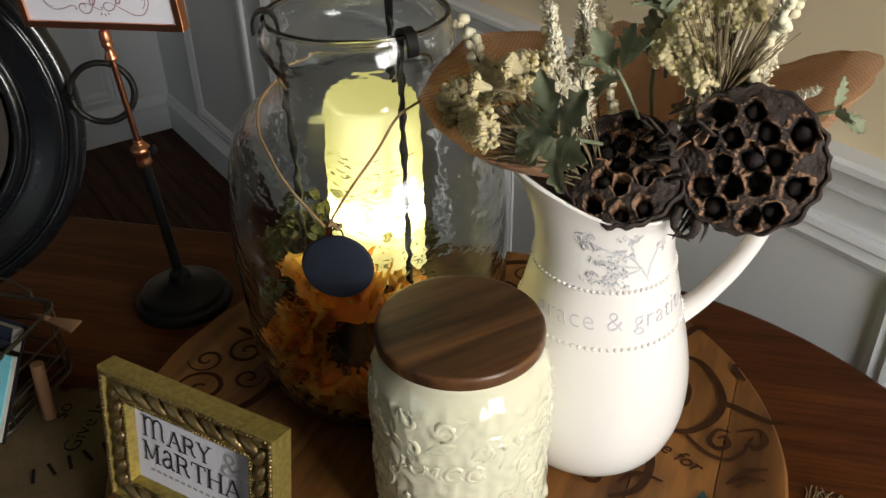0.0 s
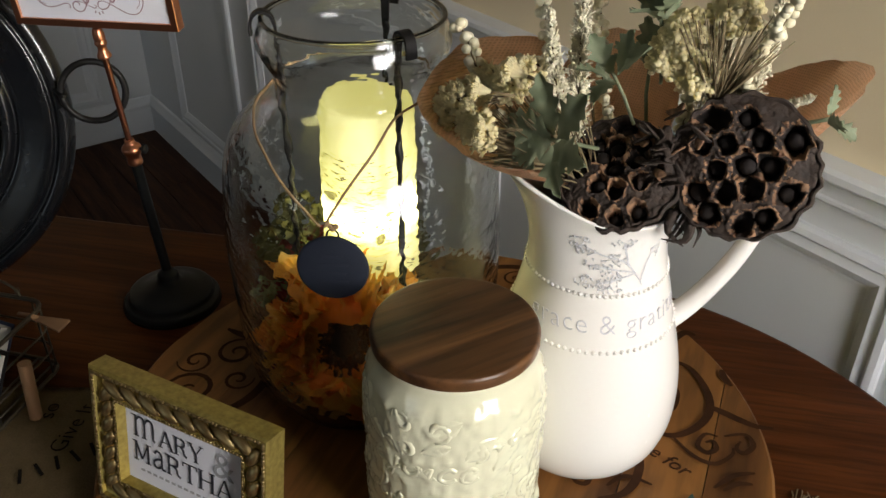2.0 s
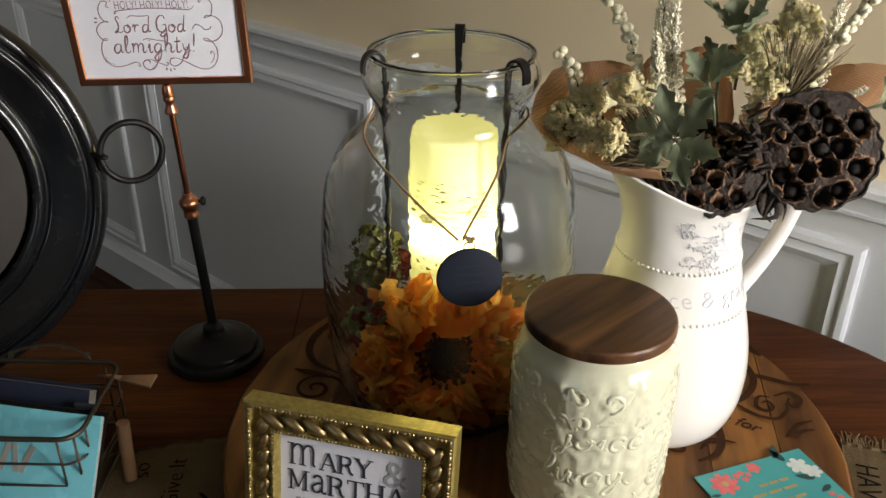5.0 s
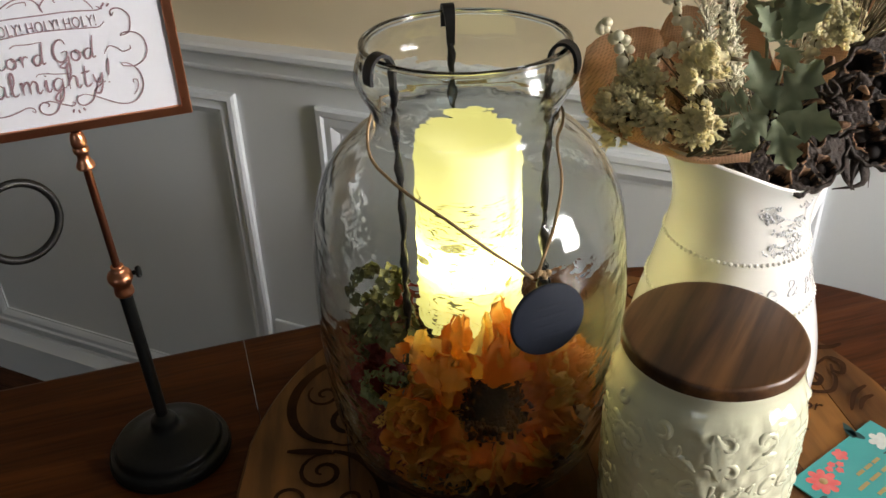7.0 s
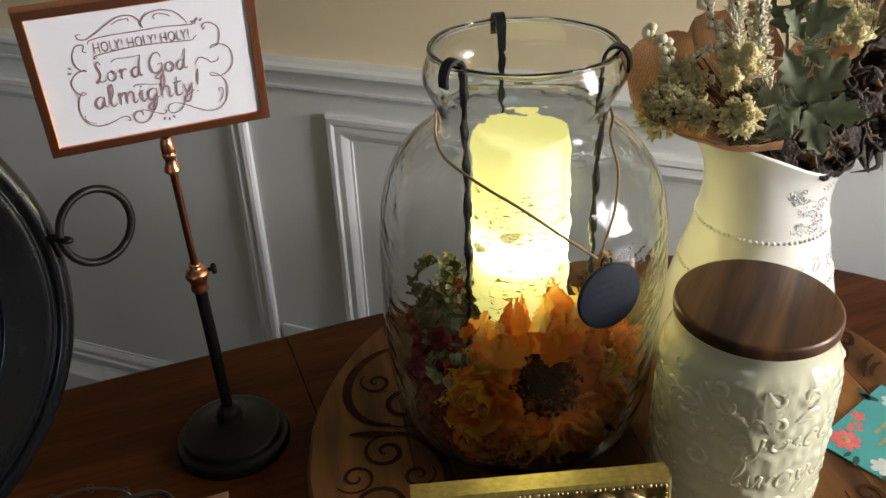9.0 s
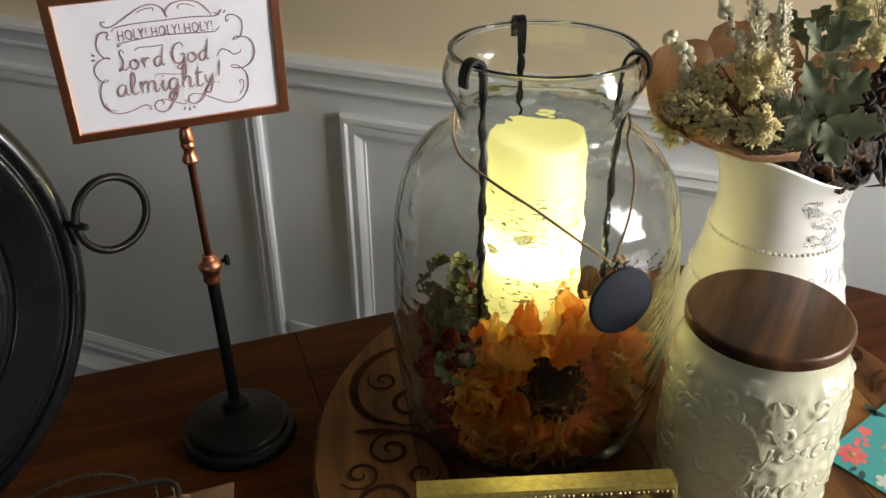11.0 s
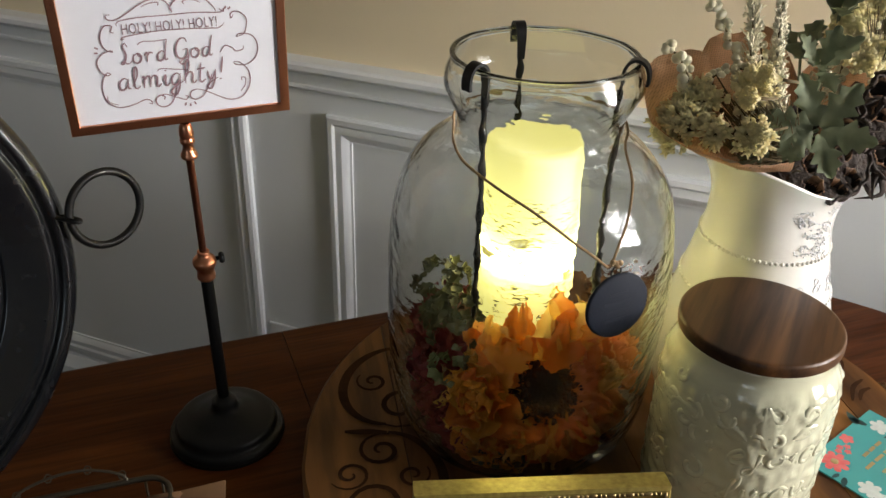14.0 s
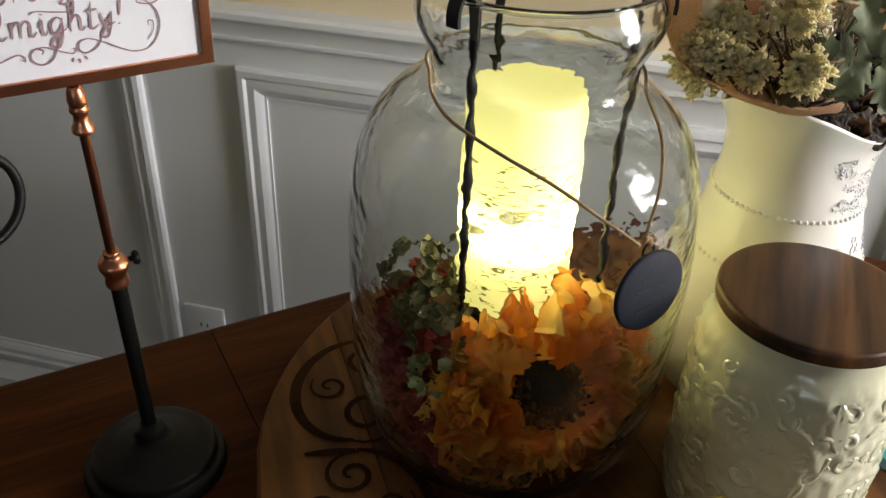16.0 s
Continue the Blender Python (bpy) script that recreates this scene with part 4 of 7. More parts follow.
inner = [(r - 0.004 if r > 0.01 else 0, max(z, 0.010)) for r, z in pit_prof[3:]]
part("body", lathe(pit_prof + [(0.0612, 0.2560)] + inner[::-1] + [(0, 0.010)], 110, shape=spouted), M_WHITE, pitcher)


def pit_r(z):
    return float(np.interp(z, [q[1] for q in pit_prof[6:]], [q[0] for q in pit_prof[6:]]))


ha = radians(PA)
hp = [(0.0700, 0.116), (0.0930, 0.134), (0.1200, 0.166), (0.1380, 0.202), (0.1420, 0.230), (0.1310, 0.256), (0.1060, 0.268), (0.0800, 0.263), (0.0560, 0.246)]
hpts = spline([(r * math.cos(ha), r * math.sin(ha), z) for r, z in hp], 6)
hr = [0.0115 - 0.0028 * math.sin(math.pi * i / (len(hpts) - 1)) for i in range(len(hpts))]
part("handle", tube(hpts, hr, 14, flat=0.8), M_WHITE, pitcher)
bead_mesh = mesh_from(lathe([(0, 0.0017), (0.0010, 0.0014), (0.0017, 0.0005), (0.0018, 0.0)], 10), "bead", M_WHITE)
for z in (0.190, 0.1445):
    n = 76
    for i in range(n):
        a = 2 * math.pi * i / n
        r = pit_r(z)
        ob = new("bead", bead_mesh)
        ob.parent = pitcher
        ob.matrix_basis = Matrix.Translation((r * math.cos(a), r * math.sin(a), z)) @ Euler((0, radians(90 - 14), a)).to_matrix().to_4x4()
bm = text_bmesh("grace & gratitude", 0.0222, extrude=0.0004, space=1.06, thin=0.0004)
for v in bm.verts:
    v.co.y += 0.1665
bend(bm, lambda h: pit_r(h), 0.0002, -18)
part("lettering", bm, M_GREYTEXT, pitcher, "pale grey raised lettering")


def on_pitcher(bm, name, material, label=""):
    bend(bm, lambda h: pit_r(h), 0.0004, 0)
    return part(name, bm, material, pitcher, label)


def deg_x(d, r=0.055):
    return radians(d) * r


stem_bm = bmesh.new()
for pts in (((-8, 0.196), (-16, 0.210), (-26, 0.220), (-44, 0.226), (-60, 0.234)), ((-14, 0.208), (-30, 0.204), (-46, 0.200)), ((-20, 0.214), (-24, 0.226), (-28, 0.236)), ((-10, 0.198), (-4, 0.216), (4, 0.232)), ((-16, 0.209), (-34, 0.213), (-50, 0.216))):
    flat_stroke(spline([(deg_x(a), z, 0) for a, z in pts], 6), 0.0016, 0.0, stem_bm, 0.0006)
on_pitcher(stem_bm, "sprig_stem", M_SILVER, "silver-grey sprig stem")
for a0, z0, da, dz in ((-62, 0.234, 9, 0.007), (-52, 0.201, 10, 0.006), (-44, 0.216, 11, 0.006), (-34, 0.206, 9, 0.005), (-28, 0.236, 10, 0.005), (-30, 0.221, 9, 0.006), (2, 0.226, 5, 0.012), (-36, 0.196, 11, 0.004), (-55, 0.228, 8, 0.005)):
    bm = bmesh.new()
    for i in range(34):
        t, q = rnd(0, 2 * math.pi), math.sqrt(rnd(0, 1))
        ball(bm, (deg_x(a0 + da * q * math.cos(t)), z0 + dz * q * math.sin(t), 0.0004), rnd(0.0006, 0.0012), 0, 0.35)
    on_pitcher(bm, "silver_blossom", M_SILVER, "silver glitter blossom relief")

# ---- gilt picture frame ----
FW, FH, FD = 0.176, 0.128, 0.018
fb = math.degrees(math.atan2(0.077, 0.156))
gilt = thing("picture_frame", Matrix.Translation((-0.4645, 0.3165, 0)) @ pose(0, 0, 0, 0, 0, fb) @ pose(0, -0.024, SUSAN_Z + 0.0005, -10, 0, 0) @ pose(0, 0, FH / 2), "small antique-gold picture frame with rope moulding", "picture frame")
part("frame_body", frame_mould(FW, FH, [(0, -FD), (0, -0.001), (0.002, 0.001), (0.006, 0.001), (0.007, -0.002), (0.009, -0.003), (0.022, -0.003), (0.023, -0.001), (0.026, -0.001), (0.0275, -0.005), (0.0285, -0.010)]), M_GOLDSIDE, gilt, "mottled gold-leaf frame edge", sharp=30)
bead_small = mesh_from(lathe([(0, 0.0016), (0.0011, 0.0012), (0.0017, 0.0)], 8), "pearl", M_GOLD)
long_bead = mesh_from(merge(bmesh.new(), lathe([(0, 0.0017), (0.0012, 0.0013), (0.0018, 0.0)], 8), Matrix.Diagonal((2.1, 1, 1, 1))), "pearl", M_GOLD)


def rope(n, L):
    """A run of slanted gadroons of length L."""
    bm = bmesh.new()
    step = L / n
    for i in range(n):
        x = -L / 2 + step * (i + 0.5)
        q = bmesh.ops.create_icosphere(bm, subdivisions=2, radius=1.0)
        bmesh.ops.transform(bm, verts=q["verts"], matrix=pose(x, -0.0005, 0, 0, 30, 0) @ Matrix.Diagonal((step * 0.70, 0.0048, 0.0053, 1)))
    return bm


for sx, L, n, m in ((0, FW - 0.030, 8, pose(0, 0, FH / 2 - 0.0155)), (0, FW - 0.030, 8, pose(0, 0, -FH / 2 + 0.0155, 0, 180)), (0, FH - 0.030, 7, pose(FW / 2 - 0.0155, 0, 0, 0, 90)), (0, FH - 0.030, 7, pose(-FW / 2 + 0.0155, 0, 0, 0, -90))):
    part("rope_moulding", rope(n, L), M_GOLD, gilt, "gadrooned gold rope moulding", m=m @ pose(0, 0.003, 0))
for side, L, m in ((0, FW, pose(0, 0, FH / 2 - 0.0045)), (1, FW, pose(0, 0, -FH / 2 + 0.0045)), (2, FH, pose(FW / 2 - 0.0045, 0, 0, 0, 90)), (3, FH, pose(-FW / 2 + 0.0045, 0, 0, 0, 90))):
    bm = bmesh.new()
    x, k = -L / 2 + 0.007, 0
    while x < L / 2 - 0.006:
        b1 = bmesh.new()
        b1.from_mesh(long_bead if k % 3 == 0 else bead_small)
        merge(bm, b1, m @ pose(x, -0.0008, 0, 90))
        x += 0.0047 if k % 3 in (0, 2) else 0.0033
        k += 1
    tagged(part("beading", bm, M_GOLD, gilt, "small gold bead edging"), kind="stuff")
    bm = bmesh.new()
    x = -L / 2 + 0.026
    while x < L / 2 - 0.025:
        b1 = bmesh.new()
        b1.from_mesh(bead_small)
        inset = Matrix.Translation((0, 0, -0.0200 if side in (0,) else 0.0200)) if side < 2 else Matrix.Translation((0, 0, 0))
        mm = pose(0, 0, FH / 2 - 0.0245) if side == 0 else pose(0, 0, -FH / 2 + 0.0245) if side == 1 else pose(FW / 2 - 0.0245, 0, 0, 0, 90) if side == 2 else pose(-FW / 2 + 0.0245, 0, 0, 0, 90)
        merge(bm, b1, mm @ pose(x, 0.0008, 0, 90) @ Matrix.Diagonal((0.75, 0.75, 0.75, 1)))
        x += 0.0031
    tagged(part("beading", bm, M_GOLD, gilt, "fine inner gold bead edging"), kind="stuff")
part("backing", box(-FW / 2 + 0.006, FW / 2 - 0.006, FD - 0.002, FD, -FH / 2 + 0.006, FH / 2 - 0.006), M_INKBLACK, gilt, smooth=False)
part("card", box(-FW / 2 + 0.026, FW / 2 - 0.026, 0.009, 0.011, -FH / 2 + 0.026, FH / 2 - 0.026), M_PAPER, gilt, "white printed card", smooth=False)

SLAB = {  # advance, then strokes of (weight, x, y, x, y ...) on a unit cap height; feet and caps are thin bars
    "M": (1.12, [(1, 0.16, 0, 0.16, 1), (1.3, 0.16, 1, 0.52, 0.12), (0.7, 0.52, 0.12, 0.88, 1), (1.3, 0.88, 1, 0.88, 0)], [(0.16, 0), (0.88, 0), (0.12, 1), (0.92, 1)]),
    "A": (0.96, [(0.7, 0.10, 0, 0.46, 1), (1.4, 0.46, 1, 0.84, 0), (0.6, 0.24, 0.34, 0.70, 0.34)], [(0.10, 0), (0.84, 0)]),
    "R": (0.92, [(1.4, 0.16, 0, 0.16, 1), (0.7, 0.16, 0.97, 0.40, 0.97), (1.3, 0.40, 0.97, 0.62, 0.90, 0.66, 0.74, 0.60, 0.57, 0.40, 0.51), (0.7, 0.40, 0.51, 0.16, 0.51), (1.3, 0.40, 0.51, 0.58, 0.40, 0.66, 0.14, 0.82, 0.02)], [(0.16, 0), (0.12, 1)]),
    "Y": (0.92, [(1.3, 0.10, 1, 0.46, 0.46), (0.7, 0.80, 1, 0.46, 0.46), (1.4, 0.46, 0.46, 0.46, 0)], [(0.46, 0), (0.10, 1), (0.80, 1)]),
    "T": (0.90, [(1.4, 0.44, 0, 0.44, 1), (0.7, 0.06, 0.97, 0.82, 0.97), (0.7, 0.06, 1, 0.06, 0.78), (0.7, 0.82, 1, 0.82, 0.78)], [(0.44, 0)]),
    "H": (1.00, [(1.4, 0.16, 0, 0.16, 1), (1.4, 0.80, 0, 0.80, 1), (0.7, 0.16, 0.52, 0.80, 0.52)], [(0.16, 0), (0.80, 0), (0.16, 1), (0.80, 1)]),
    "a": (0.82, [(1.2, 0.14, 0.74, 0.28, 0.90, 0.48, 0.86, 0.56, 0.66, 0.56, 0.14, 0.62, 0.03, 0.76, 0.05), (1.2, 0.56, 0.54, 0.30, 0.48, 0.10, 0.30, 0.16, 0.06, 0.36, 0.03, 0.56, 0.22)], []),
    "m": (1.36, [(1.4, 0.18, 0, 0.18, 1), (1.2, 0.18, 0.72, 0.34, 0.95, 0.56, 0.95, 0.66, 0.72, 0.66, 0), (1.2, 0.66, 0.72, 0.82, 0.95, 1.04, 0.95, 1.14, 0.72, 1.14, 0.12, 1.24, 0.04)], [(0.18, 0), (0.66, 0), (0.10, 1)]),
}


def slab_word(word, x, z, size, weight):
    """Printed slab-serif letters laid out from x on the baseline z."""
    bm, k = bmesh.new(), 0
    for c in word:
        wide, strokes, feet = SLAB[c]
        runs = [(q[0], [(q[i], q[i + 1]) for i in range(1, len(q), 2)]) for q in strokes] + [(0.62, [(fx - 0.15, fy), (fx + 0.15, fy)]) for fx, fy in feet]
        for w, pts in runs:
            pts = [(x + px * size, z + py * size, 0) for px, py in pts]
            pts = spline(pts, 5) if len(pts) > 2 else pts
            flat_stroke(pts, [w * weight] * len(pts), 0.00002 * (k % 7), bm, 0.0003)
            k += 1
        x += wide * size
    part("lettering", bm, M_INKBLACK, gilt, "black printed slab-serif lettering", smooth=False, m=pose(0, 0.0086, 0, 90))


slab_word("m", -0.0525, 0.0085, 0.0190, 0.0016)
slab_word("ARY", -0.0255, 0.0075, 0.0162, 0.0017)
slab_word("MaRTHA", -0.0530, -0.0150, 0.0178, 0.0018)
part("lettering", text_bmesh("&", 0.0340, "CENTER", 0.0003, 0.0, 1.0, 0.0002), M_INKGREY, gilt, "grey printed ampersand", smooth=False, m=pose(0.0385, 0.0086, 0.0135, 90))
for k in range(14):
    part("small_print", box(-0.046 + k * 0.0064, -0.0420 + k * 0.0064, 0.0084, 0.0088, -0.0245, -0.0225), M_INKGREY, gilt, smooth=False)
part("easel_strut", box(-0.018, 0.018, 0, 0.003, -0.062, 0.02), M_INKBLACK, gilt, "black card easel back", smooth=False, m=pose(0, FD, 0.01, 24))

# ---- copper sign on a black stand ----
SX, SY = -0.8015, 0.4205
sb = 44.6
stand = thing("sign_stand", pose(SX, SY, TABLE_Z + 0.0003, 0, 0, sb), "copper-framed lettered sign on an adjustable black pedestal stand", "sign")
LEAN = pose(0, 0, 0.040, 5.5, -1.3, 0) @ pose(0, 0, -0.040)
part("base", lathe(smooth_profile([(0, 0.0), (0.050, 0.0), (0.0535, 0.002), (0.0540, 0.006), (0.0525, 0.0095), (0.049, 0.011), (0.0475, 0.0135), (0.047, 0.0165), (0.0445, 0.0195), (0.034, 0.0225), (0.024, 0.0265), (0.0155, 0.030), (0.0125, 0.034), (0.0115, 0.040), (0.0085, 0.0435), (0.0055, 0.046), (0, 0.046)], 3), 56), M_BLACK, stand, "stepped round black base")
part("lower_pole", lathe([(0, 0.044), (0.0054, 0.044), (0.0054, 0.192), (0, 0.192)], 20), M_BLACK, stand, "black tube", m=LEAN, sharp=40)
part("upper_rod", lathe([(0, 0.19), (0.0031, 0.19), (0.0031, 0.325), (0, 0.325)], 16), M_COPPER_D, stand, "dark copper rod", m=LEAN, sharp=40)
part("collar", lathe(smooth_profile([(0.0031, 0.186), (0.0072, 0.186), (0.0078, 0.189), (0.0072, 0.194), (0.0080, 0.197), (0.0098, 0.201), (0.0098, 0.205), (0.0076, 0.208), (0.0052, 0.2105), (0.0050, 0.214), (0.0031, 0.2145)], 3), 24), M_COPPER, stand, "turned copper collar", m=LEAN)
screw = tube([(0.0085, 0, 0.204), (0.0125, 0, 0.204)], 0.0019, 8)
part("thumb_screw", merge(screw, lathe([(0, 0.0), (0.0040, 0.0), (0.0050, 0.0016), (0.0050, 0.0030), (0.0038, 0.0044), (0, 0.0048)], 16), pose(0.0122, 0, 0.204, 0, 90)), M_BLACK, stand, "small black thumb screw", m=LEAN)
part("finial", lathe(smooth_profile([(0.0031, 0.303), (0.0062, 0.304), (0.0066, 0.3065), (0.0046, 0.311), (0.0042, 0.315), (0.0056, 0.3175), (0.0056, 0.320), (0.0050, 0.3215), (0.0056, 0.324), (0.0052, 0.3285), (0.0042, 0.332), (0.0031, 0.3335)], 3), 24), M_COPPER, stand, "turned copper finial", m=LEAN)
SW, SH = 0.1615, 0.1094
SGN = pose(-0.0066, -0.0329, 0.3862, 5.34, -0.6, 0)
sign_body = part("sign_frame", frame_mould(SW, SH, [(0, -0.012), (0, 0.0), (0.0006, 0.0006), (0.0062, 0.0006), (0.0068, 0.0), (0.0068, -0.003)]), M_COPPER, stand, "thin brushed copper frame", m=SGN, sharp=30)
part("sign_back", box(-SW / 2 + 0.001, SW / 2 - 0.001, 0.009, 0.0115, -SH / 2 + 0.001, SH / 2 - 0.001), M_COPPER_D, stand, smooth=False, m=SGN)
part("sign_card", box(-SW / 2 + 0.0062, SW / 2 - 0.0062, 0.002, 0.004, -SH / 2 + 0.0062, SH / 2 - 0.0062), M_PAPER, stand, "white card with plum hand lettering", smooth=False, m=SGN)
bm = text_bmesh("HOLY! HOLY! HOLY!", 0.0110, "CENTER", 0.0002, 0.0, 1.06, 0.00012)
bmesh.ops.transform(bm, matrix=Matrix.Diagonal((0.62, 1, 1, 1)), verts=bm.verts)
part("lettering", bm, M_INK, stand, "thin plum capital lettering", smooth=False, m=SGN @ pose(-0.002, 0.0016, 0.0215, 90))
INKM = SGN @ pose(0, 0.0016, 0, 90)


def ink(w, *points):
    """A pen flourish through places on the card, in millimetres."""
    pts = spline([(x / 1000, z / 1000, 0) for x, z in points], 6)
    n = len(pts)
    part("flourish", flat_stroke(pts, [w * min(1, 0.55 + 3 * min(i, n - 1 - i) / n) for i in range(n)], 0.0, bmesh.new(), 0.0002), M_INK, stand, "plum ink flourish", smooth=False, m=INKM)


for word, x, z, size, gap, squeeze, weight in (("Lord God", -0.0062, -0.0036, 0.0166, 0.98, 0.85, 0.00145), ("almighty!", -0.0050, -0.0232, 0.0200, 1.0, 0.84, 0.00155)):
    bm = bmesh.new()
    for k, pts in enumerate(word_curves(word, size, gap, 0.10)):
        flat_stroke(spline([(px * squeeze + x, py + z, 0) for px, py in pts], 7), weight, 0.00004 * (k % 5), bm, 0.0002)
    part("lettering", bm, M_INK, stand, "plum brush-script lettering", smooth=False, m=INKM)
# banner and cloud above the words
ink(0.0008, (-38, 25), (-36, 28), (-23, 29.5), (-4, 29.6), (15, 29.8), (33, 28.5), (34.6, 30), (33, 31))
ink(0.0008, (-34, 15.3), (-36, 14.2), (-34.4, 16.4), (-21, 18), (-6, 18.8), (10, 18.3), (26, 17.3), (32, 17.2), (36, 20.3))
ink(0.0009, (-41, 33), (-44, 32.8), (-43, 29.7), (-38, 29.2), (-31, 32.6), (-23, 37.5), (-15, 41.3), (-7.5, 41.5), (-2, 38), (0, 33), (0.3, 31.3))
ink(0.0009, (0.3, 31.3), (-0.8, 34), (0, 36.2), (3.7, 40), (9, 41.9), (15.6, 42), (23, 39.5), (28.5, 34), (31, 29.5))
ink(0.0007, (-20, 36.7), (-15, 38.9), (-8.6, 39.2), (-8.5, 36.8))
ink(0.0007, (9.4, 36.4), (8.4, 38.2), (12, 39.8), (17, 38.6), (20.4, 36.7))
# scalloped border either side
ink(0.0009, (-40, 20), (-42.4, 21), (-41, 24.8), (-44, 25.8), (-47, 24.5), (-49.8, 18.8), (-49.7, 12.5), (-47, 7.8), (-43, 6))
ink(0.0009, (-43, 6), (-44.4, 7.3), (-49.4, 6), (-53.4, 2.6), (-55, -2), (-53.3, -7.5), (-49.7, -10.8), (-46.7, -10))
ink(0.0009, (-46.7, -10), (-49.2, -9), (-52.6, -13.5), (-54.3, -22), (-52.4, -30.7), (-46.4, -35.8), (-40, -36.4), (-33, -34.8), (-25.8, -32.4), (-22, -34), (-22, -36.6), (-23.7, -35.2))
ink(0.0006, (-51.4, -26.4), (-52, -29.2), (-49.6, -32.3), (-45, -34.2))
ink(0.0009, (43, 25.8), (41.2, 23.4), (41, 26.5), (43.5, 28.2), (48, 27.2), (52, 22.6), (51.7, 16.2), (49.5, 10.8), (43.7, 9))
ink(0.0009, (43.7, 9), (46, 11), (53, 10.3), (57.8, 5.8), (59, -2), (56.3, -8.9), (49.2, -13.3), (41.6, -12.2), (40.6, -10.2))
ink(0.0009, (40.6, -10.2), (45.3, -11.4), (50.6, -17.7), (51.7, -26.4), (48.8, -34.4), (43, -39.6), (35, -40), (27, -36.3), (18, -31), (11.7, -28.6))
ink(0.0010, (11.7, -28.6), (7.3, -30), (6.4, -34.5), (10.2, -36.8), (16.2, -34), (20.4, -26.5), (23.6, -18))
ink(0.0007, (45.5, -26), (45.5, -23.3), (48.2, -24.2), (47.3, -30.2), (43.7, -34.5))
ink(0.0011, (-2.4, -23.5), (-4.8, -32.2), (-8.8, -38.3), (-14, -39.9), (-18, -37.4), (-18.6, -33.2), (-15.3, -30.3), (-12, -32), (-13, -34))
ink(0.0008, (-15.3, -30.3), (-10.5, -30.2), (-3, -33.8), (2.7, -36), (4.5, -33.8), (2.6, -33))
ink(0.0008, (31, -2), (35, 3), (40, 1), (43, -2), (48, -1), (48.5, 1.5))
ink(0.0007, (-26, 10), (-22, 12), (-14, 11.5), (-6, 12))
ink(0.0007, (-15, -11.3), (-11.7, -9.7), (-1.4, -11.4), (7, -12.5))
for x, z, a in ((-52.5, 9.5, 150), (-53, 6.5, 180), (2.5, -38.5, -110), (5.5, -39.5, -85), (8.5, -38.5, -60), (37, 30.5, 60), (39.5, 30, 45), (36, 28.5, 80)):
    ink(0.0013, (x, z), (x + 2.6 * math.cos(radians(a)), z + 2.6 * math.sin(radians(a))))

# ---- round tray leaning at the table's far side ----
tray_a = math.degrees(math.atan2(-0.33, 0.94))
TRAY = pose(-0.984, 0.181, TABLE_Z + 0.0005, 0, 0, tray_a) @ pose(0, 0, 0, 0, 84, 0)
tray = thing("round_tray", TRAY, "round black distressed wooden tray standing on edge with ring handles", "tray")
tr = 0.215
tprof = [(0, 0.0), (0.12, 0.0), (0.17, 0.0), (0.205, 0.004), (0.214, 0.012), (0.215, 0.022), (0.211, 0.030), (0.2055, 0.0325), (0.200, 0.0318), (0.1975, 0.0265), (0.1945, 0.0262), (0.1925, 0.0290), (0.187, 0.0285), (0.180, 0.0258), (0.170, 0.0215), (0.162, 0.0180), (0.158, 0.0168), (0.1558, 0.0138), (0.1528, 0.0138), (0.1508, 0.0188), (0.147, 0.0208), (0.143, 0.0202), (0.1402, 0.0165), (0.1388, 0.0122), (0.130, 0.011), (0, 0.011)]
part("tray_rim", lathe(smooth_profile(tprof[:-2], 3), 96), M_TRAY, tray, "black worn turned rim", m=pose(-tr, 0, 0))
part("tray_face", lathe([(0, 0.0115), (0.1345, 0.0115), (0.1345, 0.009), (0, 0.009)], 64), M_TRAYMID, tray, "dark painted tray face", m=pose(-tr, 0, 0), sharp=40)
ring_c = TRAY.inverted() @ Vector((-0.888, 0.404, 0.984))
att = TRAY.inverted() @ Vector((-0.893, 0.376, 0.985))
handle = part("ring_handle", tube([(ring_c.x + 0.0325 * math.cos(t), ring_c.y + 0.0325 * math.sin(t), ring_c.z) for t in np.linspace(0, 2 * math.pi, 40, endpoint=False)], 0.0036, 10, closed=True), M_IRON, tray, "black iron ring handle")
part("ring_staple", tube(spline([(att.x - 0.003, att.y - 0.014, 0.022), (att.x - 0.001, att.y - 0.004, att.z + 0.0045), (att.x, att.y + 0.0005, att.z), (att.x, att.y - 0.006, 0.014)], 5), 0.0023, 8), M_IRON, handle)
M_SPRIG = mat("painted_green", (0.16, 0.24, 0.07), 0.6, other=(0.10, 0.16, 0.05), scale=90)
M_CHALK = mat("chalk_white", (0.42, 0.42, 0.40), 0.9, other=(0.20, 0.20, 0.20), scale=200, amount=0.9)


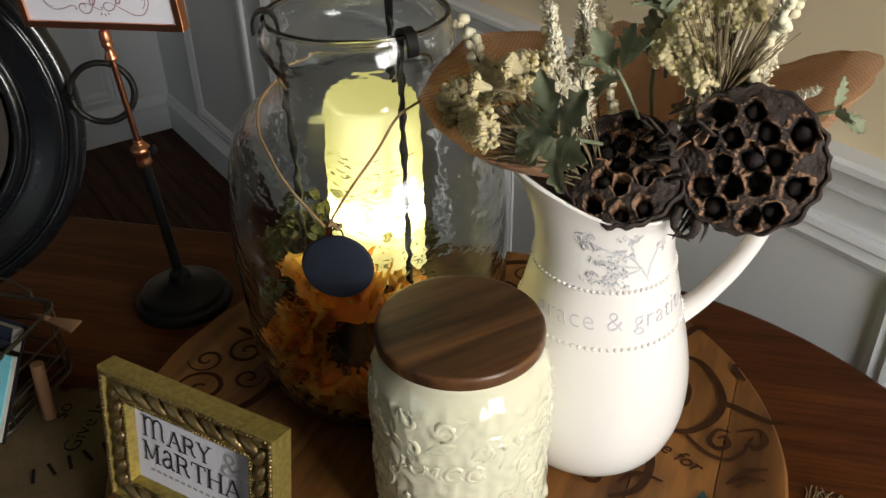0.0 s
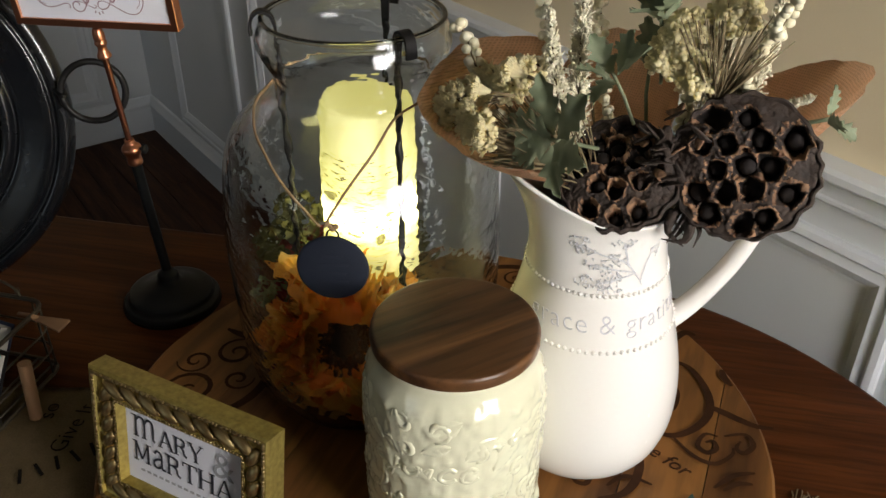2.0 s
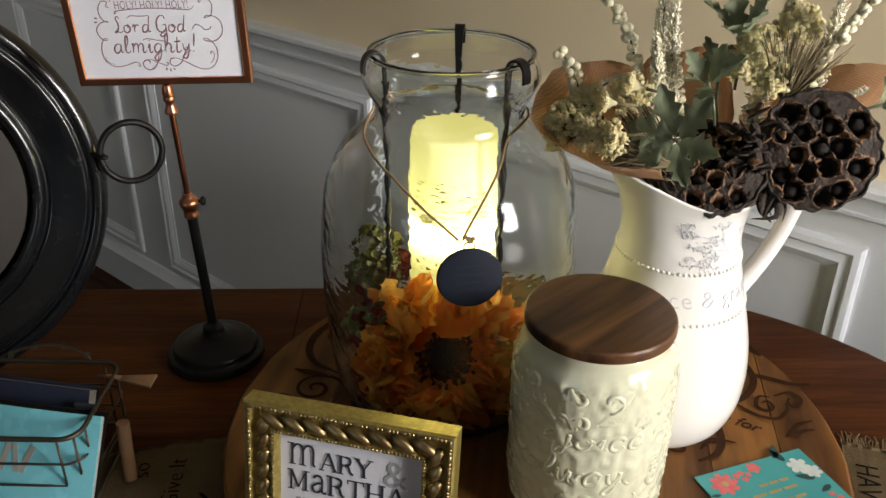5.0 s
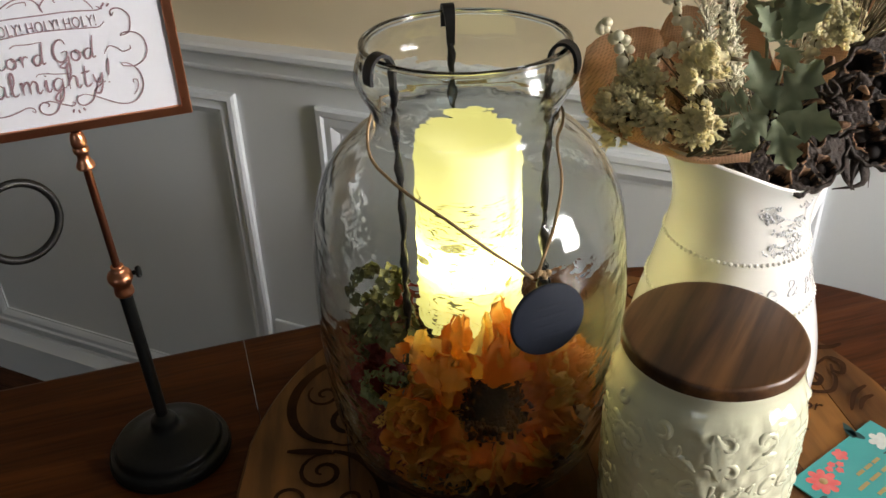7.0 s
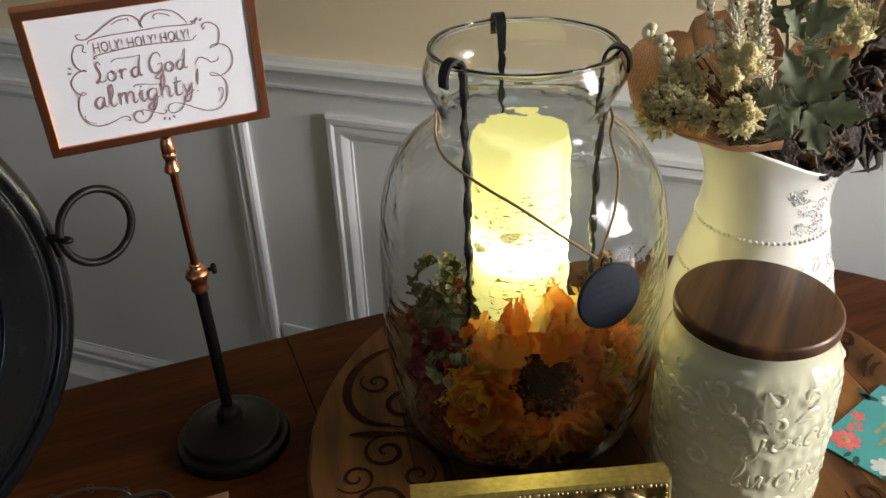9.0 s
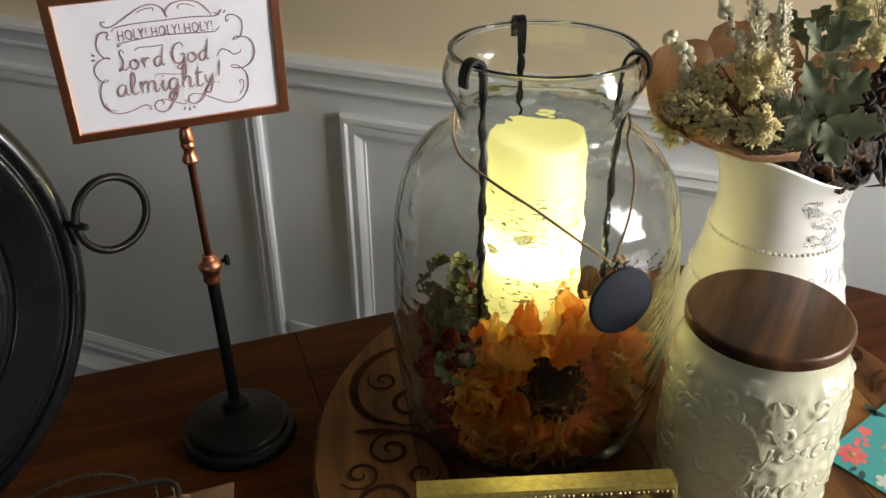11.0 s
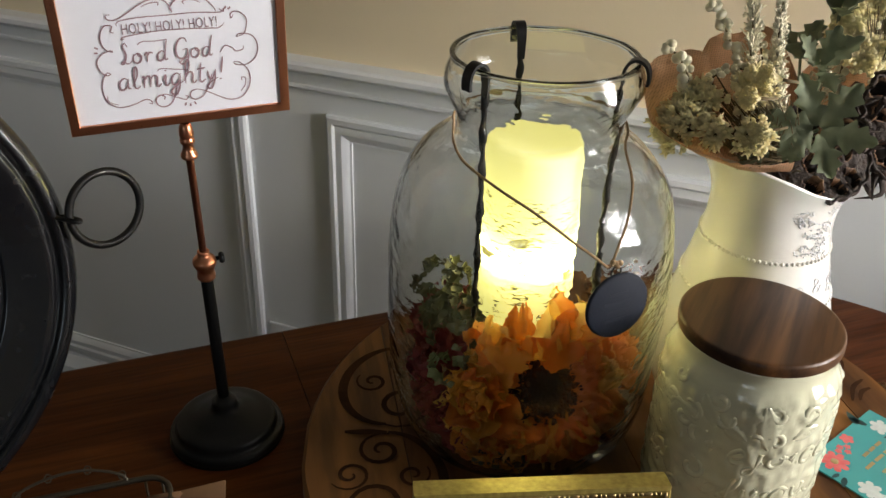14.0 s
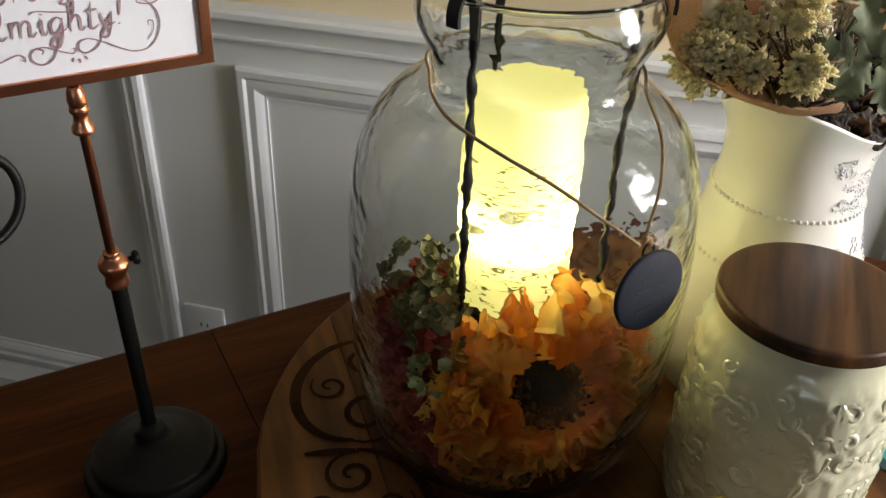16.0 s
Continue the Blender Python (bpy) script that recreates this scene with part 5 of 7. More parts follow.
def leaf_mesh(L, w, lobes=0, depth=0.35, curl=0.25, fold=0.25, bm=None, m=None, n=14, cross=4):
    """A leaf from the origin along +y with a folded midrib, curl and, when asked, lobed edges."""
    own = bmesh.new()
    rows = []
    for i in range(n + 1):
        t = i / n
        half = w * (math.sin(math.pi * (0.06 + 0.94 * t) ** 0.8) ** 0.85)
        if lobes:
            half *= 1 - depth * (1 - abs(((lobes * t + 0.3) % 1.0) * 2 - 1)) * (1.25 - 0.5 * t)
        row = []
        for k in range(-cross, cross + 1):
            s = k / cross
            row.append(own.verts.new((s * half, L * t + (half * 0.45 * abs(s) if lobes else 0), fold * half * abs(s) - curl * L * t * t + 0.04 * L * math.sin(5 * t + 2 * s))))
        rows.append(row)
    for a, b in zip(rows, rows[1:]):
        for k in range(2 * cross):
            own.faces.new((a[k], a[k + 1], b[k + 1], b[k]))
    if m is not None:
        bmesh.ops.transform(own, matrix=m, verts=own.verts)
    if bm is None:
        return own
    return merge(bm, own)


sprig_at = TRAY.inverted() @ Vector((-0.955, 0.235, 0.96))
bm = bmesh.new()
for k in range(9):
    leaf_mesh(0.026, 0.0055, bm=bm, m=pose(sprig_at.x + 0.010 * k - 0.04, sprig_at.y + 0.004 * (k % 2), 0.0135, 0, 0, (-50, 35)[k % 2] + rnd(-15, 15)), n=5, cross=1, curl=0.0, fold=0.02)
part("painted_sprig", bm, M_SPRIG, tray, "painted green leaf sprig")
for k in range(4):
    part("chalk_stroke", box(-0.008, 0.008, -0.0012, 0.0012, 0, 0.0004), M_CHALK, tray, smooth=False, m=pose(sprig_at.x + 0.012 * k - 0.02, sprig_at.y - 0.03 - 0.004 * (k % 2), 0.0119, 0, 0, 25 * (k % 3)))


def aim(at, f, spin=0.0):
    """A pose at a place whose +z points along f."""
    return Matrix.Translation(at) @ Vector(f).to_track_quat("Z", "Y").to_matrix().to_4x4() @ pose(0, 0, 0, 0, 0, spin)


def keep_in_jar(ob, limit=0.1125):
    """Presses a thing's vertices to the inside of the jar and above its floor."""
    mw = ob.matrix_basis if ob.parent is None else ob.parent.matrix_basis @ ob.matrix_basis
    inv = mw.inverted()
    for v in ob.data.vertices:
        p = mw @ v.co
        h = p.z - SUSAN_Z
        lim = min(limit, float(np.interp(h, (0.0, 0.012, 0.03, 0.07), (0.085, 0.096, 0.106, limit))))
        d = Vector((p.x - JX, p.y - JY))
        if d.length > lim:
            d *= lim / d.length * (1 - 0.02 * random.random())
            p.x, p.y = JX + d.x, JY + d.y
        p.z = max(p.z, SUSAN_Z + 0.0135)
        v.co = inv @ p


def two_sided(name, c1, c2, rough=0.6, scale=60, trans=0.12, fine=0.0):
    m = mat(name, c1, rough, other=c2, scale=scale, amount=0.9, bump=0.25, bump_scale=180, fine=fine)
    return translucent(m, trans, c1)


M_PETAL = two_sided("orange_silk_petal", (0.82, 0.28, 0.022), (0.56, 0.125, 0.010), 0.5, 55, 0.45)
M_PETAL2 = two_sided("golden_silk_petal", (0.86, 0.48, 0.065), (0.66, 0.25, 0.022), 0.5, 55, 0.45)
M_SEED = mat("dark_seed_beads", (0.045, 0.022, 0.011), 0.08, other=(0.10, 0.05, 0.020), scale=200, coat=0.6)
M_SEEDC = mat("black_seed_centre", (0.012, 0.009, 0.007), 0.6, scale=300, bump=0.8, bump_scale=500)
M_RED = two_sided("deep_red_silk", (0.22, 0.014, 0.010), (0.11, 0.006, 0.007), 0.6, 40)
M_HYD = two_sided("olive_hydrangea", (0.082, 0.080, 0.024), (0.036, 0.040, 0.012), 0.6, 60)
M_PALE = two_sided("pale_sage_floret", (0.17, 0.19, 0.08), (0.10, 0.12, 0.045), 0.6, 60)
M_DARKLEAF = two_sided("dark_silk_leaf", (0.022, 0.035, 0.012), (0.012, 0.018, 0.008), 0.5, 40)


def petal(L, w, cup, ruffle, seed, n=9, cross=4, ragged=0.0):
    """A petal along +y with a cupped, ruffled sheet; ragged gives a torn, notched outline."""
    bm = bmesh.new()
    rows = []
    for i in range(n + 1):
        t = i / n
        half = w * (math.sin(math.pi * min(1, 0.10 + 0.82 * t)) ** 0.6)
        row = []
        for k in range(-cross, cross + 1):
            s = k / cross
            wav = ruffle * t * t * noise.noise((s * 2.3 + seed, t * 3.0, seed * 1.7))
            crease = 0.10 * ragged * t * noise.noise((s * 5.0 + seed, t * 4.0, seed * 3.1))
            edge = half * (1 + ragged * 0.40 * abs(s) * noise.noise((t * 6.5, seed, s * 0.8)))
            reach = 1 - 0.16 * s * s + ragged * 0.20 * t ** 3 * noise.noise((s * 3.4, seed * 2.3, 4.0))
            row.append(bm.verts.new((s * edge, L * t * reach, cup * L * t * t + 0.18 * half * s * s + (wav + crease) * L)))
        rows.append(row)
    for a, b in zip(rows, rows[1:]):
        for k in range(2 * cross):
            bm.faces.new((a[k], a[k + 1], b[k + 1], b[k]))
    return bm


def petal_dye_and_light(m, length, tip):
    """Dye that runs from the petal's deep base to a paler tip along its length; the tip colour also holds daylight on
    the edges.
    """
    N, L = m.node_tree.nodes, m.node_tree.links
    b = N["Principled BSDF"]
    base = b.inputs["Base Color"].links[0].from_socket
    co, sep = N.new("ShaderNodeTexCoord"), N.new("ShaderNodeSeparateXYZ")
    L.new(co.outputs["Object"], sep.inputs[0])
    n = N.new("ShaderNodeTexNoise")
    n.inputs["Scale"].default_value, n.inputs["Detail"].default_value = 90, 3
    L.new(co.outputs["Object"], n.inputs[0])
    k = N.new("ShaderNodeMath")
    k.operation, k.inputs[1].default_value, k.inputs[2].default_value = "MULTIPLY_ADD", 0.03, -0.015
    L.new(n.outputs[0], k.inputs[0])
    add = N.new("ShaderNodeMath")
    L.new(sep.outputs[1], add.inputs[0])
    L.new(k.outputs[0], add.inputs[1])
    r = N.new("ShaderNodeMapRange")
    r.inputs["From Min"].default_value, r.inputs["From Max"].default_value, r.inputs["To Max"].default_value = length * 0.45, length, 0.85
    L.new(add.outputs[0], r.inputs[0])
    mx = N.new("ShaderNodeMix")
    mx.data_type = "RGBA"
    mx.inputs["B"].default_value = (*tip, 1)
    L.new(r.outputs[0], mx.inputs["Factor"])
    L.new(base, mx.inputs["A"])
    L.new(mx.outputs["Result"], b.inputs["Base Color"])


petal_dye_and_light(M_PETAL, 0.058, (0.90, 0.52, 0.085))
petal_dye_and_light(M_PETAL2, 0.050, (0.93, 0.70, 0.22))


# ---- silk flowers in the jar ----
def sunflower(at, f, R):
    ob = thing("silk_sunflower", aim(at, f), "orange silk sunflower with a dark beaded centre inside the jar", "flower")
    for ringn, (n, L, w, cup, lift, mt) in enumerate(((15, R, R * 0.22, -0.10, 0.0, M_PETAL), (13, R * 0.88, R * 0.19, 0.22, 0.004, M_PETAL2), (11, R * 0.72, R * 0.17, 0.5, 0.007, M_PETAL))):
        for k in range(n):
            a = 360 * k / n + ringn * 14 + rnd(-7, 7)
            q = part("petal", petal(L * rnd(0.85, 1.08) - 0.018, w * rnd(0.85, 1.2), cup + rnd(-0.3, 0.3), 1.1, rnd(0, 50), 14, 6, 1.0), mt if random.random() < 0.75 else M_PETAL2, ob,
                     m=pose(0, 0, lift, 0, 0, a) @ pose(0, 0.018, 0, rnd(-14, 10), rnd(-14, 14), 0))
            keep_in_jar(q)
    part("seed_centre", lathe([(0, 0.0105), (0.014, 0.011), (0.022, 0.009), (0.025, 0.003), (0.024, -0.004), (0, -0.004)], 28), M_SEEDC, ob, "black seed disc")
    bm = bmesh.new()
    for k in range(210):
        a, r = rnd(0, 2 * math.pi), rnd(0.0155, 0.0335)
        ball(bm, (r * math.cos(a), r * math.sin(a), 0.0105 - (r - 0.0185) * 0.35 + rnd(-0.001, 0.003)), rnd(0.0018, 0.0031), 1)
    q = part("seed_ring", bm, M_SEED, ob, "glossy dark brown seed beads")
    keep_in_jar(q)
    return ob


def rose(name, at, f, R, mt, mt2, label, n=16, ruff=0.5):
    ob = thing(name, aim(at, f), label, "flower")
    for k in range(n):
        t = k / n
        q = part("petal", petal(R * (0.5 + 0.6 * t), R * (0.30 + 0.30 * t), 0.9 - 1.1 * t, ruff, rnd(0, 50), 10, 5, 1.0), mt if random.random() < 0.7 else mt2, ob,
                 m=pose(0, 0, -R * 0.25 * t, 0, 0, 137.5 * k) @ pose(0, R * 0.06 + R * 0.2 * t, 0, 62 - 62 * t, rnd(-10, 10), 0))
        keep_in_jar(q)
    return ob


def hydrangea(at, R, mt, label, n=26, name="silk_hydrangea"):
    ob = thing(name, Matrix.Translation(at), label, "flower")
    for k in range(n):
        d = Vector((rnd(-1, 1), rnd(-1, 1), rnd(-0.5, 1))).normalized()
        bm = bmesh.new()
        s = rnd(0.0045, 0.0068)
        for j in range(4):
            merge(bm, petal(s, s * 0.55, 0.2, 0.35, rnd(0, 50), 3, 2), pose(0, 0, 0, 0, 0, 90 * j + rnd(-12, 12)) @ pose(0, 0.001, 0, rnd(5, 30)))
        q = part("floret", bm, mt, ob, m=aim(d * R * rnd(0.6, 1.0), d + Vector((rnd(-0.4, 0.4), rnd(-0.4, 0.4), rnd(-0.2, 0.4))), rnd(0, 90)))
        keep_in_jar(q, 0.114)
    return ob


def in_jar(ang, r, z):
    return Vector((JX + r * math.cos(radians(ang)), JY + r * math.sin(radians(ang)), z))


sunflower(Vector((-0.508, 0.492, 0.846)), (0.20, -0.78, 0.62), 0.080)
upright = thing("silk_petal_spray", pose(JX, JY, SUSAN_Z), "upright golden-orange silk petals rising before the candle", "flower")
for k, (ang, z, L, w, lean) in enumerate(((-62, 0.112, 0.054, 0.015, 8), (-74, 0.110, 0.052, 0.014, -4), (-84, 0.108, 0.046, 0.015, -18), (-52, 0.112, 0.058, 0.014, 14), (-42, 0.108, 0.058, 0.015, 24), (-92, 0.104, 0.042, 0.013, -30), (-30, 0.102, 0.052, 0.016, 34),
                                          (-18, 0.095, 0.05, 0.016, 20), (-79, 0.102, 0.040, 0.015, -10), (-48, 0.106, 0.046, 0.015, 6))):
    q = part("petal", petal(L, w * 1.1, rnd(-0.1, 0.3), 0.8, rnd(0, 50), 14, 6, 1.2), M_PETAL2 if k % 2 == 0 else M_PETAL, upright, m=pose(0, 0, z, 0, 0, ang + 90) @ pose(0, -rnd(0.066, 0.078), 0, 80, 0, 0) @ pose(0, 0, 0, 0, 0, -lean))
    keep_in_jar(q)
rose("silk_peony", in_jar(-98, 0.078, 0.846), (-0.25, -0.75, 0.55), 0.038, M_PETAL2, M_PETAL, "ruffled orange-yellow silk peony inside the jar", 18, 0.7)
rose("silk_peony", in_jar(-86, 0.082, 0.808), (0.05, -0.85, 0.35), 0.034, M_PETAL2, M_PETAL, "ruffled orange silk peony low in the jar", 16, 0.8)
rose("silk_rose", in_jar(-160, 0.080, 0.880), (-0.7, -0.4, 0.4), 0.032, M_RED, M_RED, "dark red silk rose inside the jar")
rose("silk_rose", in_jar(-116, 0.083, 0.818), (-0.45, -0.75, 0.45), 0.028, M_RED, M_RED, "dark red silk rose inside the jar")
hydrangea(in_jar(-128, 0.076, 0.908), 0.028, M_HYD, "olive green silk hydrangea head inside the jar", 64)
hydrangea(in_jar(-152, 0.075, 0.925), 0.026, M_HYD, "olive green silk hydrangea head inside the jar", 54)
hydrangea(in_jar(-118, 0.086, 0.872), 0.018, M_PALE, "pale sage silk hydrangea florets inside the jar", 20)
hydrangea(in_jar(-76, 0.088, 0.796), 0.014, M_PALE, "pale sage silk hydrangea florets at the jar's foot", 14)
hydrangea(in_jar(-92, 0.088, 0.794), 0.013, M_PALE, "pale sage silk hydrangea florets at the jar's foot", 14)
hydrangea(in_jar(-132, 0.06, 0.800), 0.018, M_HYD, "olive green silk hydrangea head inside the jar", 20)
hydrangea(in_jar(120, 0.075, 0.880), 0.032, M_HYD, "olive green silk hydrangea head inside the jar", 26)
rose("silk_peony", in_jar(10, 0.080, 0.858), (0.7, 0.1, 0.6), 0.040, M_PETAL, M_PETAL, "orange silk peony inside the jar", 14)
rose("silk_rose", in_jar(-8, 0.078, 0.812), (0.8, -0.2, 0.4), 0.030, M_RED, M_RED, "dark red silk rose inside the jar")
for ang, r, z, R in ((-172, 0.078, 0.835, 0.036), (-142, 0.080, 0.842, 0.034), (-150, 0.078, 0.806, 0.030), (178, 0.075, 0.875, 0.030)):
    rose("silk_rose", in_jar(ang, r, z), (math.cos(radians(ang)), math.sin(radians(ang)), 0.45), R, M_RED, M_RED, "dark red silk rose inside the jar", 14)
for k in range(60):
    a = 360 * k / 60 + rnd(-6, 6)
    ob = part("silk_leaf", leaf_mesh(rnd(0.04, 0.06), rnd(0.011, 0.016), curl=rnd(0, 0.4), n=7, cross=2), M_DARKLEAF, m=aim(in_jar(a, rnd(0.03, 0.07), SUSAN_Z + rnd(0.018, 0.075)), (math.cos(radians(a)), math.sin(radians(a)), rnd(0.3, 2.0)), rnd(0, 360)) @ pose(0, 0, 0, -70))
    keep_in_jar(ob, 0.113)
    tagged(ob, "dark green silk leaf among the flowers in the jar", "leaf", "leaves in the jar")

# ---- bouquet in the pitcher ----
M_HUSK = translucent(mat("burlap_ribbon", (0.78, 0.53, 0.34), 0.85, other=(0.68, 0.43, 0.26), scale=40, detail=8, bump=0.9, bump_scale=520, fine=0.22), 0.45, (0.74, 0.50, 0.30))
M_POD = mat("lotus_pod_dark", (0.018, 0.012, 0.009), 0.75, other=(0.050, 0.031, 0.021), scale=120, detail=8, amount=0.9, bump=1.0, bump_scale=340)
# dark brown cell insides, taken near-black so the colour holds the hollows' shade
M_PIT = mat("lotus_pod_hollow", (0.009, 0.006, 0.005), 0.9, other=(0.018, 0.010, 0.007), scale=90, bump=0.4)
M_PODLIP = mat("lotus_pod_lip", (0.36, 0.20, 0.105), 0.8, other=(0.06, 0.032, 0.018), scale=140, amount=1.0, bump=0.5, bump_scale=300)
M_CREAMF = translucent(mat("dried_cream_floret", (0.95, 0.89, 0.63), 0.8, other=(0.88, 0.79, 0.50), scale=120, bump=0.3, bump_scale=400), 0.55, (0.95, 0.89, 0.62))
M_IVORY = mat("ivory_plume", (0.80, 0.76, 0.59), 0.85, other=(0.68, 0.63, 0.44), scale=160, bump=0.5, bump_scale=500)
M_BERRY = mat("pale_green_berry", (0.78, 0.75, 0.56), 0.35, other=(0.64, 0.56, 0.35), scale=60, amount=0.8)
M_SAGE = two_sided("dusty_sage_leaf", (0.250, 0.285, 0.180), (0.115, 0.150, 0.075), 0.65, 50)
M_DRYSTEM = mat("dry_stem", (0.20, 0.155, 0.08), 0.85, other=(0.10, 0.075, 0.035), scale=150, bump=0.3)



def add_weave(m, scale):
    """Crossed threads as relief over a cloth material."""
    N, L = m.node_tree.nodes, m.node_tree.links
    b = N["Principled BSDF"]
    base = b.inputs["Base Color"].links[0].from_socket
    co = N.new("ShaderNodeTexCoord")
    k = []
    for ax in ("X", "Z"):
        w = N.new("ShaderNodeTexWave")
        w.bands_direction = ax
        w.inputs["Scale"].default_value, w.inputs["Distortion"].default_value, w.inputs["Detail"].default_value, w.inputs["Detail Scale"].default_value = scale, 3.0, 2.0, 0.6
        L.new(co.outputs["Object"], w.inputs[0])
        k.append(w)
    mx = N.new("ShaderNodeMath")
    mx.operation = "MAXIMUM"
    L.new(k[0].outputs["Fac"], mx.inputs[0])
    L.new(k[1].outputs["Fac"], mx.inputs[1])
    r = N.new("ShaderNodeMapRange")
    r.inputs["To Min"].default_value, r.inputs["To Max"].default_value = 0.55, 1.08
    L.new(mx.outputs[0], r.inputs[0])
    h = N.new("ShaderNodeHueSaturation")
    L.new(base, h.inputs["Color"])
    L.new(r.outputs[0], h.inputs["Value"])
    L.new(h.outputs[0], b.inputs["Base Color"])
    bp = N.new("ShaderNodeBump")
    bp.inputs["Strength"].default_value, bp.inputs["Distance"].default_value = 0.7, 0.0008
    L.new(mx.outputs[0], bp.inputs["Height"])
    L.new(bp.outputs[0], b.inputs["Normal"])


add_weave(M_HUSK, 170)
wrap = thing("burlap_wrap", pose(PX, PY, 1.0), "tan burlap ribbon collar wrapped round the bouquet", "ribbon")


def collar(a0, a1, reach, z_out, seed, n=36, rows=12):
    """A flared, rippled sheet of ribbon rising out of the pitcher's mouth; thick, with a frayed edge."""
    bm = bmesh.new()
    grid = []
    for j in range(rows + 1):
        t = j / rows
        row = []
        for i in range(n + 1):
            s = i / n
            a = radians(a0 + (a1 - a0) * s)
            env = math.sin(math.pi * (0.10 + 0.80 * s)) ** 0.5
            out = 0.042 + (reach * env - 0.042) * t ** 0.78 + 0.010 * t * noise.noise((s * 5, t * 2, seed)) + 0.003 * noise.noise((s * 16, t * 5, seed))
            z = 0.018 + (z_out * env) * t ** 1.55 + 0.018 * t * noise.noise((s * 4 + 7, t * 1.5, seed)) + (0.0015 * random.random() if j == rows else 0)
            row.append(bm.verts.new((out * math.cos(a), out * math.sin(a), z)))
        grid.append(row)
    for a, b in zip(grid, grid[1:]):
        for i in range(n):
            bm.faces.new((a[i], a[i + 1], b[i + 1], b[i]))
    bmesh.ops.solidify(bm, geom=bm.faces[:], thickness=0.0009)
    return bm


FOLD = [(168, 0.078, 0.112), (180, 0.092, 0.120), (192, 0.110, 0.119), (204, 0.128, 0.114), (215, 0.138, 0.103), (226, 0.141, 0.090), (238, 0.131, 0.079), (250, 0.112, 0.070), (262, 0.092, 0.066), (276, 0.074, 0.062)]


def cupped_fold(seed, n=54, rows=12):
    """The ribbon's front fold: a cupped sheet whose edge dips towards the pitcher's lip."""
    bm = bmesh.new()
    grid = []
    for j in range(rows + 1):
        t = j / rows
        row = []
        for i in range(n + 1):
            deg = 168 + 108 * i / n
            R, Z = (float(np.interp(deg, [f[0] for f in FOLD], [f[k] for f in FOLD])) for k in (1, 2))
            out = 0.040 + (R - 0.040) * t ** 0.85 + 0.005 * t * noise.noise((deg * 0.06, t * 2, seed))
            z = 0.046 + (Z - 0.046) * t ** 1.5 + 0.006 * t * noise.noise((deg * 0.05 + 7, t * 1.5, seed)) + (0.0018 * random.random() if j == rows else 0)
            a = radians(deg)
            row.append(bm.verts.new((out * math.cos(a), out * math.sin(a), z)))
        grid.append(row)
    for a, b in zip(grid, grid[1:]):
        for i in range(n):
            bm.faces.new((a[i], a[i + 1], b[i + 1], b[i]))
    bmesh.ops.solidify(bm, geom=bm.faces[:], thickness=0.0009)
    return bm


part("ribbon_fold", cupped_fold(1.3), M_HUSK, wrap, "cupped burlap fold dipping over the pitcher's lip")
part("ribbon_fold", collar(82, 176, 0.105, 0.105, 4.1), M_HUSK, wrap, "flared burlap fold behind the flowers")
part("ribbon_fold", collar(31, 90, 0.185, 0.104, 8.7), M_HUSK, wrap, "broad flared burlap fold")


